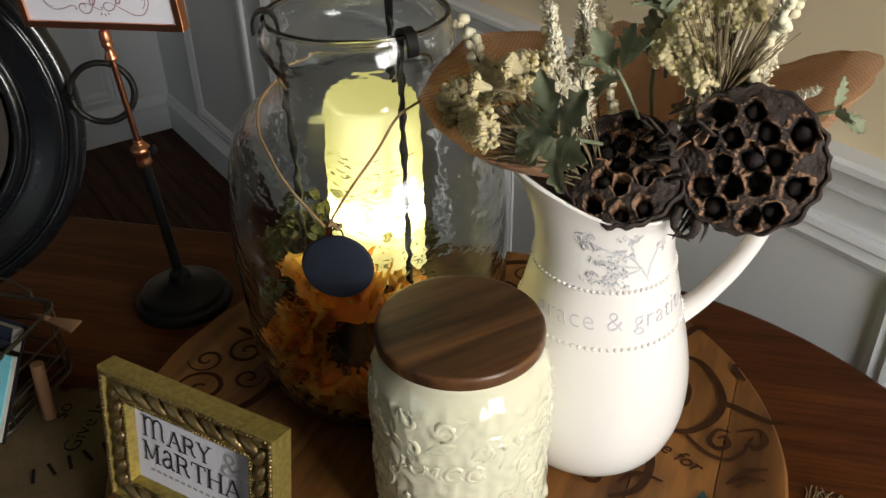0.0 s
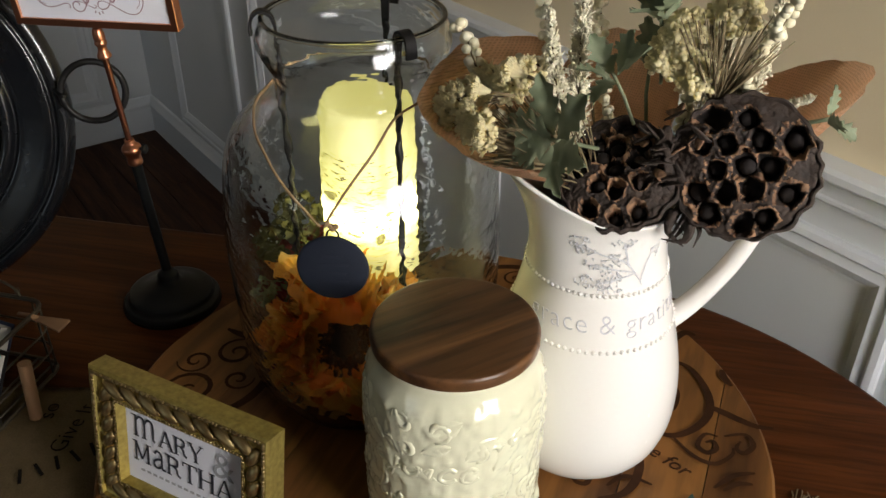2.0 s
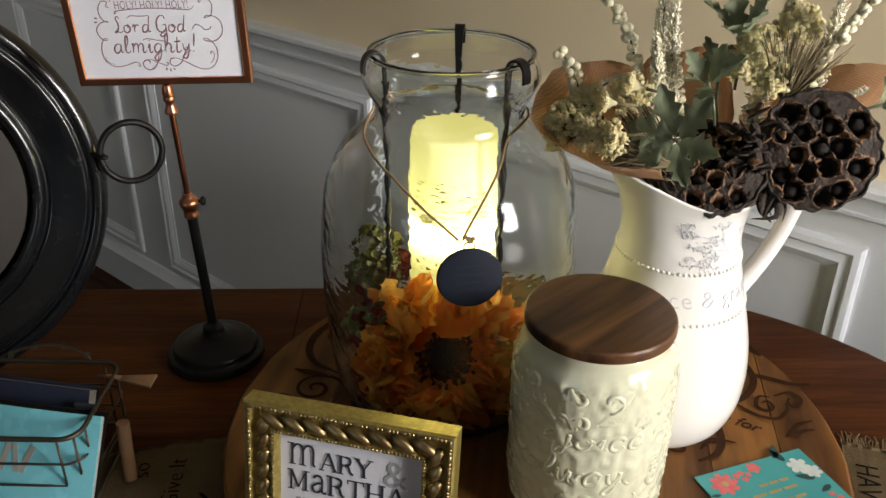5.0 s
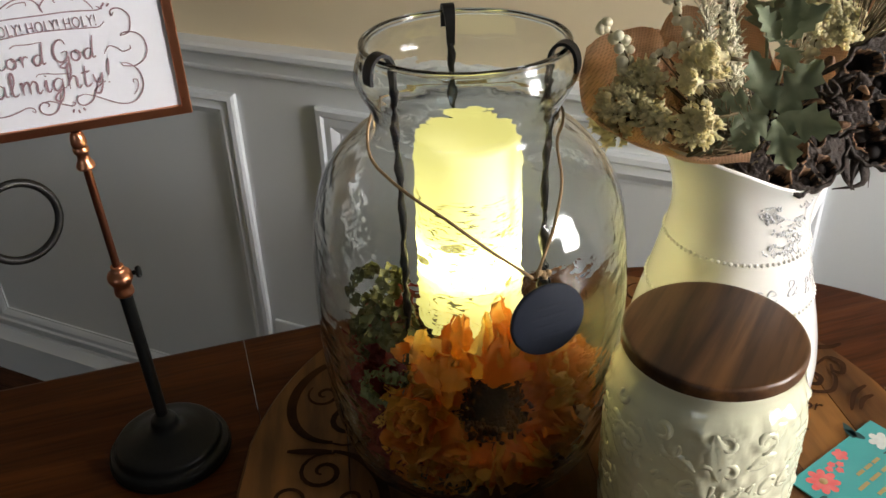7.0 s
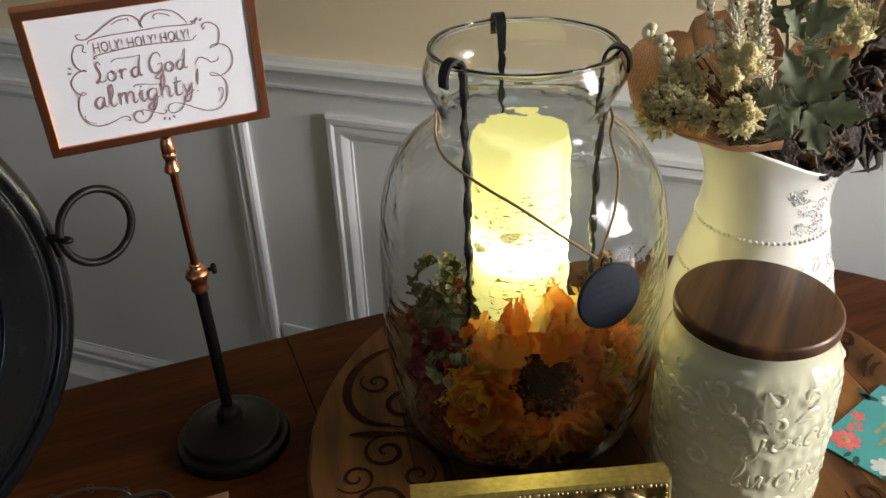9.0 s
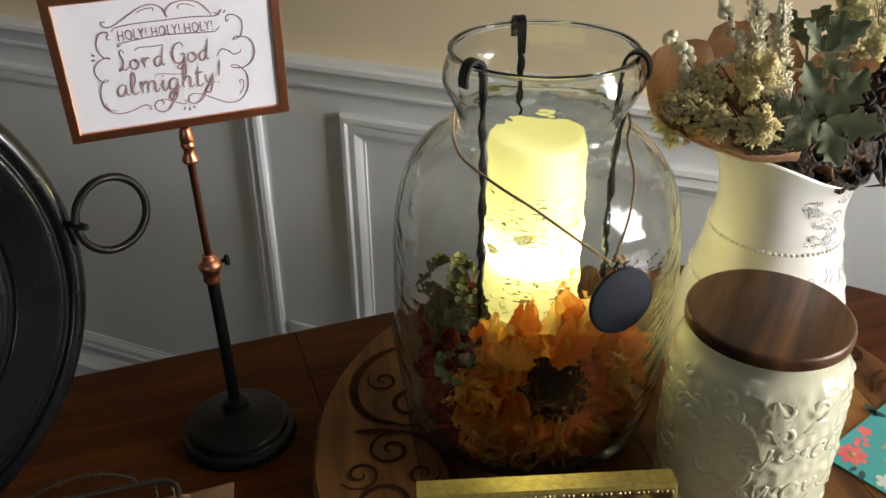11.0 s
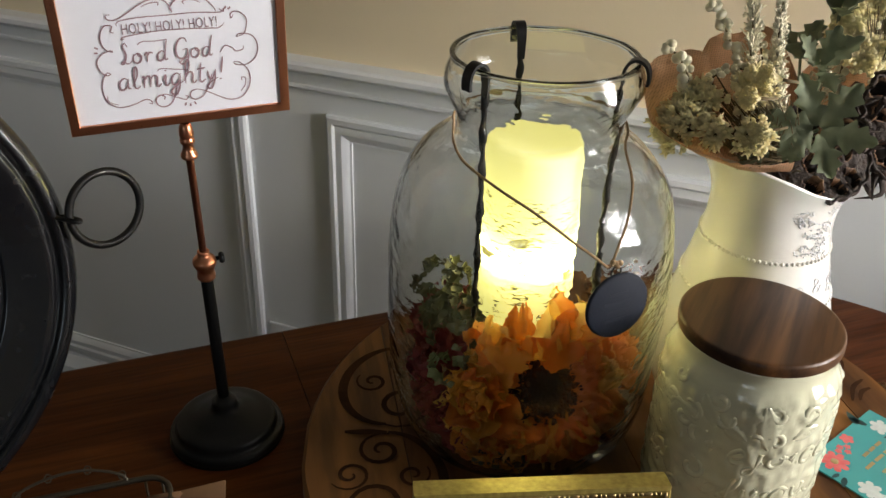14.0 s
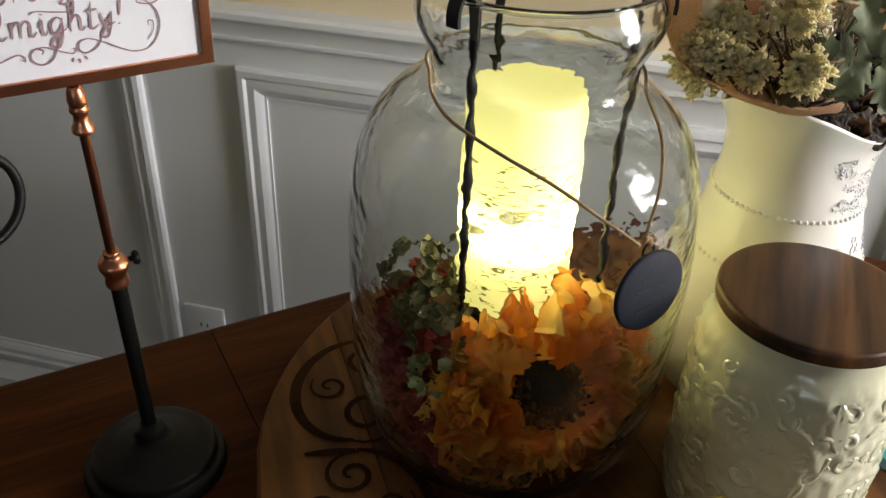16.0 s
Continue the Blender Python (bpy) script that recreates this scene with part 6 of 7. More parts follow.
def lotus(at, f, R, depth, spin):
    """A dried lotus pod: a wrinkled cup under a domed face with sunken cells, torn pale lips and loose seeds."""
    ob = thing("lotus_pod", aim(at, f, spin), "dried black-brown lotus seed pod with open cells", "seed pod")

    def wrinkle(a, r, z):
        k = 1 + 0.06 * noise.noise((3 * math.cos(a), 3 * math.sin(a), z * 40)) + 0.025 * math.sin(19 * a + 2 * math.sin(3 * a))
        return (r * k * math.cos(a), r * k * math.sin(a), z + 0.002 * noise.noise((4 * math.cos(a), 4 * math.sin(a), 2.0)))
    part("pod_cup", lathe([(0.006, -depth), (R * 0.35, -depth * 0.78), (R * 0.75, -depth * 0.40), (R * 0.97, -0.010), (R * 1.04, -0.003), (R * 1.02, 0.0015), (R * 0.985, 0.0012), (R * 0.95, -0.002)], 90, shape=wrinkle), M_POD, ob, "wrinkled dark pod cup")
    pitch = R * 0.41
    cells = []
    for j in range(-4, 5):
        for i in range(-4, 5):
            x, y = (i + 0.5 * (j % 2)) * pitch + rnd(-0.19, 0.19) * pitch, j * pitch * 0.87 + rnd(-0.19, 0.19) * pitch
            if math.hypot(x, y) < R - pitch * 0.38:
                cells.append((x, y, pitch * rnd(0.38, 0.50), rnd(0.78, 1.25), rnd(0, math.pi), rnd(0.3, 1.0), rnd(0, 6.28)))
    rings, segs = 58, 220
    bm = bmesh.new()
    grid = []
    for i in range(rings + 1):
        r = R * 0.985 * max(i / rings, 0.004)
        row = []
        for q in range(segs):
            a = 2 * math.pi * q / segs
            x, y = r * math.cos(a), r * math.sin(a)
            best, lip = 9.0, 0.0
            for cx, cy, rc, sq, an, raised, face in cells:
                dx, dy = x - cx, y - cy
                if abs(dx) > rc * 1.7 or abs(dy) > rc * 1.7:
                    continue
                u, v = dx * math.cos(an) + dy * math.sin(an), (dy * math.cos(an) - dx * math.sin(an)) * sq
                d = math.hypot(u, v) / rc * (1 + 0.30 * noise.noise((dx * 190 + cx * 900, dy * 220, cy * 900)))
                if d < best:
                    best, lip = d, raised * (0.35 + 0.65 * max(0, math.cos(math.atan2(dy, dx) - face)))
            z = 0.007 * (1 - (r / R) ** 2) + 0.0024 * noise.noise((x * 110, y * 110, 3.0)) + 0.0009 * noise.noise((x * 430, y * 430, 8.0))
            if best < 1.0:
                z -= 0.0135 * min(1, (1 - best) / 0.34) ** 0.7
            z += 0.0026 * lip * math.exp(-((best - 1.05) / 0.11) ** 2)
            v = bm.verts.new((x, y, z))
            row.append((v, best, lip))
        grid.append(row)
    for a, b in zip(grid, grid[1:]):
        for q in range(segs):
            p = (q + 1) % segs
            f4 = bm.faces.new((a[q][0], a[p][0], b[p][0], b[q][0]))
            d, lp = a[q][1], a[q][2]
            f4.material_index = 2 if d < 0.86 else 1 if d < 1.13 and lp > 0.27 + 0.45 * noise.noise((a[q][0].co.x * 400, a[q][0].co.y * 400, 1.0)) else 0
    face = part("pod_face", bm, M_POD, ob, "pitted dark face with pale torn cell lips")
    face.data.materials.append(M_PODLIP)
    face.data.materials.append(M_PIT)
    for cx, cy, rc, *_ in cells:
        if random.random() < 0.7:
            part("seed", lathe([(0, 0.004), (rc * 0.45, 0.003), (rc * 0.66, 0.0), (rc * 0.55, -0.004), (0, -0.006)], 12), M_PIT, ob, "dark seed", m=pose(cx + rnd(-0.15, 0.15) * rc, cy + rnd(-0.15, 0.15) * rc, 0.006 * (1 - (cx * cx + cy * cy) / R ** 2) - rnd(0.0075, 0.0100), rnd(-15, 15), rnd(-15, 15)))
    return ob


lotus(Vector((-0.263, 0.664, 1.076)), (0.30, -0.58, 0.30), 0.0485, 0.050, 10)
lotus(Vector((-0.331, 0.619, 1.056)), (0.22, -0.42, 0.55), 0.0430, 0.045, 40)
# torn husk hanging below the large pod
husk = thing("torn_husk", pose(-0.287, 0.646, 1.036), "torn dark shreds hanging below a lotus pod", "husk")
for k in range(9):
    p0 = Vector((rnd(-0.006, 0.016), rnd(-0.010, 0.008), rnd(-0.004, 0.008)))
    part("shred", tube(spline([p0, p0 + Vector((rnd(-0.01, 0.008), rnd(-0.012, 0.0), -rnd(0.004, 0.012))), p0 + Vector((rnd(-0.018, 0.014), rnd(-0.02, 0.0), -rnd(0.010, 0.022)))], 4), [0.0040, 0.0038, 0.0036, 0.003, 0.0026, 0.002, 0.0014, 0.0009, 0.0005], 6, flat=0.35), M_POD, husk)

scraps = thing("torn_pod_core", pose(-0.300, 0.642, 1.075), "torn dark brown pod scraps between two lotus pods", "husk")
for k in range(46):
    p0 = Vector((rnd(-0.022, 0.014), rnd(-0.018, 0.016), rnd(-0.022, 0.030)))
    d = Vector((rnd(-0.6, 1), rnd(-1, 0.1), rnd(-0.6, 0.8))).normalized() * rnd(0.008, 0.017)
    q = Vector((rnd(-1, 1), rnd(-1, 1), rnd(-1, 1))) * 0.004
    part("scrap", tube(spline([p0 - d * 0.5, p0 + q, p0 + d], 4), [0.0020, 0.0030, 0.0040, 0.0045, 0.0040, 0.0036, 0.0030, 0.0020, 0.0010], 6, flat=0.25), M_PODLIP if k % 9 == 0 else M_POD, scraps)


def umbel(at, f, R, n, mt, name, label, stem_to=None, tufted=False):
    """A head of small florets on fine stalks that spread from one point."""
    ob = thing(name, aim(at, f), label, "flower")
    stalks = bmesh.new()
    heads = bmesh.new()
    for k in range(n):
        a, q = 2.399 * k, math.sqrt((k + 0.5) / n)
        tip = Vector((R * q * math.cos(a) + rnd(-0.002, 0.002), R * q * math.sin(a) + rnd(-0.002, 0.002), R * 0.55 * (1 - q * q) + rnd(-0.002, 0.003)))
        tube([(0, 0, -R * 1.1), (tip.x * 0.5, tip.y * 0.5, -R * 0.45), tip], 0.0005, 4, stalks)
        for j in range(4 if tufted else 10):
            d = Vector((rnd(-1, 1), rnd(-1, 1), rnd(-0.6, 1)))
            ball(heads, tip + d * 0.0034, rnd(0.0015, 0.0027), 1, rnd(0.7, 1.6))
        if tufted:
            out = Vector((tip.x, tip.y, R * 0.6)).normalized()
            for j in range(4):
                d = (out + Vector((rnd(-0.5, 0.5), rnd(-0.5, 0.5), rnd(-0.2, 0.5)))).normalized() * rnd(0.005, 0.009)
                tube([tip - d * 0.8, tip + d * 0.3, tip + d * 0.8 + Vector((rnd(-1, 1), rnd(-1, 1), 0)) * 0.001], [0.0008, 0.0010, 0.0005], 4, heads, flat=0.5)
        else:
            for j in range(4):
                merge(heads, petal(rnd(0.003, 0.0050), 0.0016, 0.3, 0.4, rnd(0, 50), 2, 1), Matrix.Translation(tip) @ pose(0, 0, 0, rnd(-20, 60), 0, rnd(0, 360)))
    part("floret_head", heads, mt, ob)
    part("stalk_spray", stalks, M_DRYSTEM, ob, "thin dry brown stalks")
    if stem_to is not None:
        base = ob.matrix_basis.inverted() @ Vector(stem_to)
        part("stem", tube(spline([base, base * 0.5 + Vector((0, 0, -0.01)), (0, 0, -R)], 5), 0.0012, 6), M_DRYSTEM, ob)
    return ob


MOUTH = Vector((PX, PY, 0.99))
for at, f, R, n in (((-0.440, 0.555, 1.083), (-0.5, -0.8, 0.35), 0.0205, 60), ((-0.428, 0.573, 1.098), (-0.2, -0.8, 0.5), 0.0165, 44), ((-0.391, 0.573, 1.115), (0.2, -0.6, 0.7), 0.0150, 38), ((-0.383, 0.537, 1.09), (0.1, -0.95, 0.2), 0.0130, 34),
                    ((-0.411, 0.546, 1.087), (-0.3, -0.9, 0.2), 0.0110, 24)):
    umbel(Vector(at), f, R, n, M_CREAMF, "dried_umbel", "cream dried flower head in the pitcher bouquet", MOUTH, True)
for at, f, R, n in (((-0.327, 0.662, 1.150), (0.1, -0.8, 0.5), 0.017, 46), ((-0.313, 0.664, 1.130), (0.3, -0.8, 0.4), 0.017, 46), ((-0.331, 0.655, 1.136), (0.0, -0.9, 0.3), 0.013, 34), ((-0.304, 0.686, 1.166), (0.2, -0.7, 0.6), 0.016, 40)):
    umbel(Vector(at), f, R, n, M_CREAMF, "cream_blossom_cluster", "dense creamy-white artificial blossom cluster")


def floret_cup(at, f, R, L):
    """A dried cream flower with a tapered base, knobbly florets and a short pale stalk."""
    ob = thing("dried_floret_cup", aim(at, f), "cream dried flower with knobbly florets on a tapered base", "flower")

    def pleat(a, r, z):
        k = 1 + (0.10 * math.sin(11 * a) + 0.16 * noise.noise((4 * math.cos(a), 4 * math.sin(a), 1.0))) * max(0, z / L)
        return (r * k * math.cos(a), r * k * math.sin(a), z + 0.0022 * max(0, z / L) * noise.noise((7 * math.cos(a), 7 * math.sin(a), 5.0)))
    part("bell", lathe(smooth_profile([(0.0014, 0.0), (R * 0.20, L * 0.14), (R * 0.34, L * 0.42), (R * 0.52, L * 0.78), (R * 0.60, L), (R * 0.4, L * 1.12), (0, L * 1.18)], 3), 44, shape=pleat), M_CREAMF, ob, "tapered cream flower base")
    part("stalk", tube([(0, 0, 0.001), (0.0006, 0, -L * 0.5), (0.002, 0.001, -L * 1.3)], [0.0015, 0.0012, 0.0010], 8), M_DRYSTEM, ob, "dry brown stalk")
    bm = bmesh.new()
    for k in range(80):
        a, q = 2.399 * k, R * math.sqrt((k + 0.5) / 80)
        p0 = Vector((q * 0.75 * math.cos(a), q * 0.75 * math.sin(a), L * 0.8))
        p1 = Vector((q * math.cos(a) * rnd(0.95, 1.2), q * math.sin(a) * rnd(0.95, 1.2), L * (1.24 - 0.25 * (q / R) ** 2) + rnd(-0.001, 0.0018)))
        tube([p0, p1], [0.0008, 0.0006], 5, bm)
        ball(bm, p1, rnd(0.0009, 0.0014), 1, rnd(0.7, 1.2))
    part("floret_head", bm, M_CREAMF, ob, "knobbly cream florets")
    return ob


for at, f, R, L in (((-0.3720, 0.5400, 1.0960), (-0.57, -0.80, 0.05), 0.0085, 0.0125), ((-0.3720, 0.5640, 1.1280), (-0.75, -0.50, 0.20), 0.0090, 0.0140), ((-0.3840, 0.5430, 1.1180), (-0.60, -0.70, 0.15), 0.0080, 0.0120)):
    floret_cup(Vector(at), f, R, L)


def berry_strand(pts, r, name="berry_spray", label="spray of pale green-cream artificial berries"):
    ob = thing(name, Matrix.Translation(pts[0]), label, "berries")
    path = spline([Vector(p) - Vector(pts[0]) for p in pts], 10)
    part("stem", tube(path, 0.0009, 5), M_DRYSTEM, ob)
    L = 0.0
    for a, b in zip(path, path[1:]):
        L += (b - a).length
        while L > r * 0.55:
            L -= r * 0.55
            d = Vector((rnd(-1, 1), rnd(-1, 1), rnd(-0.4, 0.8))).normalized() * r * 1.1
            bm = bmesh.new()
            ball(bm, b + d, r * rnd(0.8, 1.1), 2)
            part("berry", bm, M_BERRY, ob)
    return ob


berry_strand([(-0.407, 0.587, 1.06), (-0.438, 0.578, 1.102), (-0.440, 0.571, 1.117), (-0.447, 0.571, 1.129), (-0.460, 0.571, 1.141)], 0.0040)
berry_strand([(-0.395, 0.612, 1.07), (-0.407, 0.614, 1.115), (-0.419, 0.622, 1.140), (-0.433, 0.624, 1.160), (-0.450, 0.618, 1.180)], 0.0037)
berry_strand([(-0.375, 0.612, 1.06), (-0.385, 0.602, 1.105), (-0.399, 0.596, 1.122), (-0.419, 0.590, 1.118), (-0.429, 0.580, 1.106)], 0.0028)
berry_strand([(-0.375, 0.652, 1.06), (-0.391, 0.652, 1.12), (-0.407, 0.662, 1.16)], 0.0032)
berry_strand([(-0.305, 0.692, 1.08), (-0.275, 0.684, 1.15), (-0.251, 0.672, 1.20), (-0.243, 0.667, 1.23)], 0.0034)
berry_strand([(-0.325, 0.672, 1.06), (-0.325, 0.684, 1.13), (-0.313, 0.692, 1.19), (-0.307, 0.688, 1.23)], 0.0034)


def plume(base, tip, w, mt=None, name="ivory_plume", label="fluffy ivory astilbe plume in the bouquet"):
    ob = thing(name, Matrix.Translation(base), label, "flower")
    d = Vector(tip) - Vector(base)
    bm = bmesh.new()
    n = 620
    for k in range(n):
        t = rnd(0.12, 1.0)
        rad = w * (1.05 - t) ** 0.6 * math.sqrt(random.random())
        a = rnd(0, 2 * math.pi)
        o = Vector((rad * math.cos(a), rad * math.sin(a), 0))
        if k % 3 == 0:
            ball(bm, d * t + o, rnd(0.0009, 0.0019), 1, rnd(0.8, 1.8))
            continue
        tip = d * t + o * 1.25 + Vector((rnd(-1, 1), rnd(-1, 1), rnd(0, 2))) * 0.0018
        tube([d * (t - 0.04) + o * 0.3, d * t + o * 0.9, tip], [0.0004, 0.0007, 0.0004], 4, bm)
    part("plumage", bm, mt or M_IVORY, ob)
    part("stem", tube([(0, 0, -0.02), d * 0.5, d * 0.98], 0.0012, 6), M_DRYSTEM, ob)
    return ob


plume((-0.387, 0.624, 1.050), (-0.413, 0.652, 1.215), 0.012)
plume((-0.365, 0.597, 1.055), (-0.383, 0.590, 1.165), 0.012)
plume((-0.370, 0.612, 1.055), (-0.387, 0.624, 1.200), 0.010)
plume((-0.285, 0.684, 1.085), (-0.279, 0.704, 1.205), 0.010, M_IVORY)
plume((-0.295, 0.692, 1.090), (-0.247, 0.702, 1.122), 0.008, M_IVORY, "ivory_bud_spray", "short spray of ivory artificial buds")
plume((-0.340, 0.702, 1.05), (-0.325, 0.747, 1.23), 0.012)


def sage_sprig(at, f, n, L, spin=0, tilt=25, name="sage_sprig"):
    ob = thing(name, aim(at, f, spin), "dusty grey-green lobed leaf sprig in the bouquet", "foliage")
    part("stem", tube([(0, 0, -0.05), (0.002, 0, -0.02), (0, 0, 0.004)], 0.0014, 6), M_SAGE, ob)
    for k in range(n):
        a = 360 * k / n + rnd(-18, 18)
        part("leaf", leaf_mesh(L * rnd(0.75, 1.15), L * rnd(0.28, 0.38), 4, 0.48, rnd(0.0, 0.3), 0.25, n=24, cross=3), M_SAGE, ob, m=pose(0, 0, 0, 0, 0, a) @ pose(0, 0.003, 0, rnd(tilt - 20, tilt + 15)))
    return ob


sage_sprig(Vector((-0.340, 0.562, 1.094)), (0.05, -0.8, 0.35), 6, 0.039, 20)
sage_sprig(Vector((-0.367, 0.566, 1.078)), (-0.25, -0.7, 0.45), 3, 0.028, 20)
sage_sprig(Vector((-0.345, 0.618, 1.125)), (0.0, -0.5, 0.8), 5, 0.036, 0, 45)
sage_sprig(Vector((-0.340, 0.652, 1.160)), (0.0, -0.2, 1.0), 5, 0.040, 30, 60)
sage_sprig(Vector((-0.360, 0.672, 1.115)), (-0.195, 0.112, 1.0), 4, 0.038, 0, 60)
sage_sprig(Vector((-0.232, 0.702, 1.112)), (0.8, 0.1, 0.5), 3, 0.026, 100, 45)


def needle_tuft(at, f, n, L):
    """A tuft of thin dry needles fanning from one point."""
    ob = thing("needle_tuft", aim(at, f), "tuft of thin dry olive-brown needles in the bouquet", "foliage")
    bm = bmesh.new()
    for k in range(n):
        a, s = rnd(0, 2 * math.pi), rnd(0.1, 0.75)
        d = Vector((s * math.cos(a), s * math.sin(a), 1)).normalized() * L * rnd(0.7, 1.1)
        tube([(0, 0, 0), d * 0.5 + Vector((rnd(-1, 1), rnd(-1, 1), 0)) * 0.002, d], [0.0008, 0.0007, 0.0003], 4, bm)
    tagged(part("needles", bm, M_DRYSTEM, ob), kind="stuff")


needle_tuft(Vector((-0.347, 0.587, 1.062)), (-0.75, -0.55, 0.60), 120, 0.058)
needle_tuft(Vector((-0.367, 0.572, 1.070)), (-0.45, -0.80, 0.60), 90, 0.042)
needle_tuft(Vector((-0.301, 0.674, 1.105)), (0.10, -0.05, 0.95), 110, 0.065)

# fine dry twigs between the flower heads
for k in range(70):
    a = rnd(170, 290)
    tip = MOUTH + Vector((rnd(0.03, 0.085) * math.cos(radians(a)), rnd(0.03, 0.085) * math.sin(radians(a)), rnd(0.055, 0.12)))
    ob = part("dry_twig", tube(spline([MOUTH + Vector((rnd(-0.02, 0.02), rnd(-0.02, 0.02), 0)), MOUTH.lerp(tip, 0.6) + Vector((0, 0, 0.012)), tip], 4), 0.0006, 4), M_DRYSTEM)
    tagged(ob, "thin dry brown twig in the pitcher bouquet", "twig", "bouquet twigs")

# ---- teal greeting card ----
ca = -29.0
card = thing("greeting_card", pose(-0.2500, 0.6215, SUSAN_Z + 0.0012, 0, 0, ca), "teal greeting card with coral and white flowers and gold script", "card")
CW, CH = 0.165, 0.118
part("card_sheet", box(0, CW, -CH / 2, CH / 2, 0, 0.0012), M_TEALCARD, card, smooth=False)
M_CORAL = mat("coral_print", (0.62, 0.10, 0.11), 0.4, other=(0.70, 0.22, 0.20), scale=200)
M_WHITEP = mat("white_print", (0.62, 0.66, 0.64), 0.4, scale=200)
M_GOLDP = mat("gold_print", (0.46, 0.34, 0.16), 0.35, 0.4, scale=100)
M_DKLEAF = mat("dark_teal_print", (0.010, 0.055, 0.06), 0.4, scale=100)


def print_flower(x, y, r, n, mt, centre=None, lift=0.0002):
    bm = bmesh.new()
    c = bm.verts.new((x, y, 0.0012 + lift + 0.0002))
    vs = []
    for i in range(n * 6):
        a = 2 * math.pi * i / (n * 6)
        q = r * (0.62 + 0.38 * abs(math.cos(n * a / 2)) ** 0.7)
        vs.append(bm.verts.new((x + q * math.cos(a), y + q * math.sin(a), 0.0012 + lift)))
    for i in range(len(vs)):
        bm.faces.new((vs[i], vs[(i + 1) % len(vs)], c))
    part("printed_flower", bm, mt, card)
    if centre is not None:
        part("printed_centre", lathe([(0, 0.0018), (r * 0.24, 0.0018), (r * 0.26, 0.0013)], 14), centre, card, m=pose(x, y, lift))


def print_leaf(x, y, a, L, mt):
    bm = leaf_mesh(L, L * 0.2, n=6, cross=1, curl=0, fold=0.01)
    for v in bm.verts:
        v.co.z = 0
    part("printed_leaf", bm, mt, card, smooth=False, m=pose(x, y, 0.0014, 0, 0, a))


print_flower(0.017, -0.038, 0.014, 8, M_CORAL, M_GOLDP)
print_flower(0.008, 0.000, 0.007, 5, M_CORAL)
for x, y in ((0.010, -0.016), (0.014, -0.010), (0.018, -0.016), (0.060, 0.046), (0.066, 0.050), (0.012, -0.022)):
    print_flower(x, y, 0.0035, 5, M_CORAL)
for x, y, r in ((0.020, 0.042, 0.011), (0.030, 0.050, 0.009), (0.055, -0.046, 0.011), (0.070, -0.050, 0.009)):
    print_flower(x, y, r, 6, M_WHITEP)
for x, y, a, L in ((0.004, 0.028, 60, 0.020), (0.010, 0.034, 100, 0.018), (0.038, 0.045, 150, 0.018), (0.034, -0.050, 200, 0.014), (0.060, -0.054, 240, 0.022), (0.075, -0.044, 260, 0.02), (0.050, 0.052, 200, 0.014), (0.028, -0.050, 170, 0.010), (0.085, 0.05, 160, 0.018)):
    print_leaf(x, y, a, L, M_DKLEAF)
for x, w, y in ((0.030, 0.034, 0.006), (0.040, 0.050, 0.000), (0.052, 0.042, 0.004), (0.063, 0.056, -0.002), (0.076, 0.046, 0.0), (0.090, 0.050, 0.002), (0.104, 0.040, 0.0)):
    for k in range(3):
        q = -w / 2 + w * (k + 0.08) / 3
        part("gold_script_bar", box(x - 0.0016, x + 0.0016, y + q, y + q + w * 0.27, 0.0013, 0.0015), M_GOLDP, card, smooth=False)

# ---- burlap runner ends ----
M_RUNNERINK = mat("black_stencil_ink", (0.012, 0.010, 0.009), 0.95, other=(0.022, 0.018, 0.013), scale=220, amount=0.6, spec=0.05)


def burlap(name, m, w, h, side, label):
    """A cloth end frayed along its far edge and, with side, along one long edge."""
    ob = thing(name, m, label, "table runner")
    bm = bmesh.new()
    nx, ny = 26, 26
    g = [[bm.verts.new((w * i / nx, h * j / ny, 0.0016 + 0.0008 * noise.noise((i * 0.5, j * 0.5, 2.2)))) for i in range(nx + 1)] for j in range(ny + 1)]
    for j in range(ny):
        for i in range(nx):
            bm.faces.new((g[j][i], g[j][i + 1], g[j + 1][i + 1], g[j + 1][i]))
    bmesh.ops.solidify(bm, geom=bm.faces[:], thickness=0.0012)
    part("cloth", bm, M_BURLAP, ob)
    bm = bmesh.new()
    for k in range(int(w / 0.0022)):
        x = k * 0.0022 + rnd(0, 0.001)
        L = rnd(0.010, 0.019)
        tube([(x, h - 0.002, 0.0016), (x + rnd(-0.002, 0.002), h + L * 0.5, 0.0020), (x + rnd(-0.004, 0.004), h + L, 0.0012)], 0.0006, 4, bm)
    part("fringe", bm, M_BURLAP, ob, "frayed burlap fringe", smooth=False)
    if side:
        bm = bmesh.new()
        for k in range(int(h / 0.0022)):
            y = k * 0.0022 + rnd(0, 0.001)
            L = rnd(0.006, 0.013)
            tube([(w - 0.002, y, 0.0016), (w + L * 0.5, y + rnd(-0.002, 0.002), 0.0020), (w + L, y + rnd(-0.004, 0.004), 0.0012)], 0.0006, 4, bm)
        part("fringe", bm, M_BURLAP, ob, "frayed burlap fringe", smooth=False)
    return ob


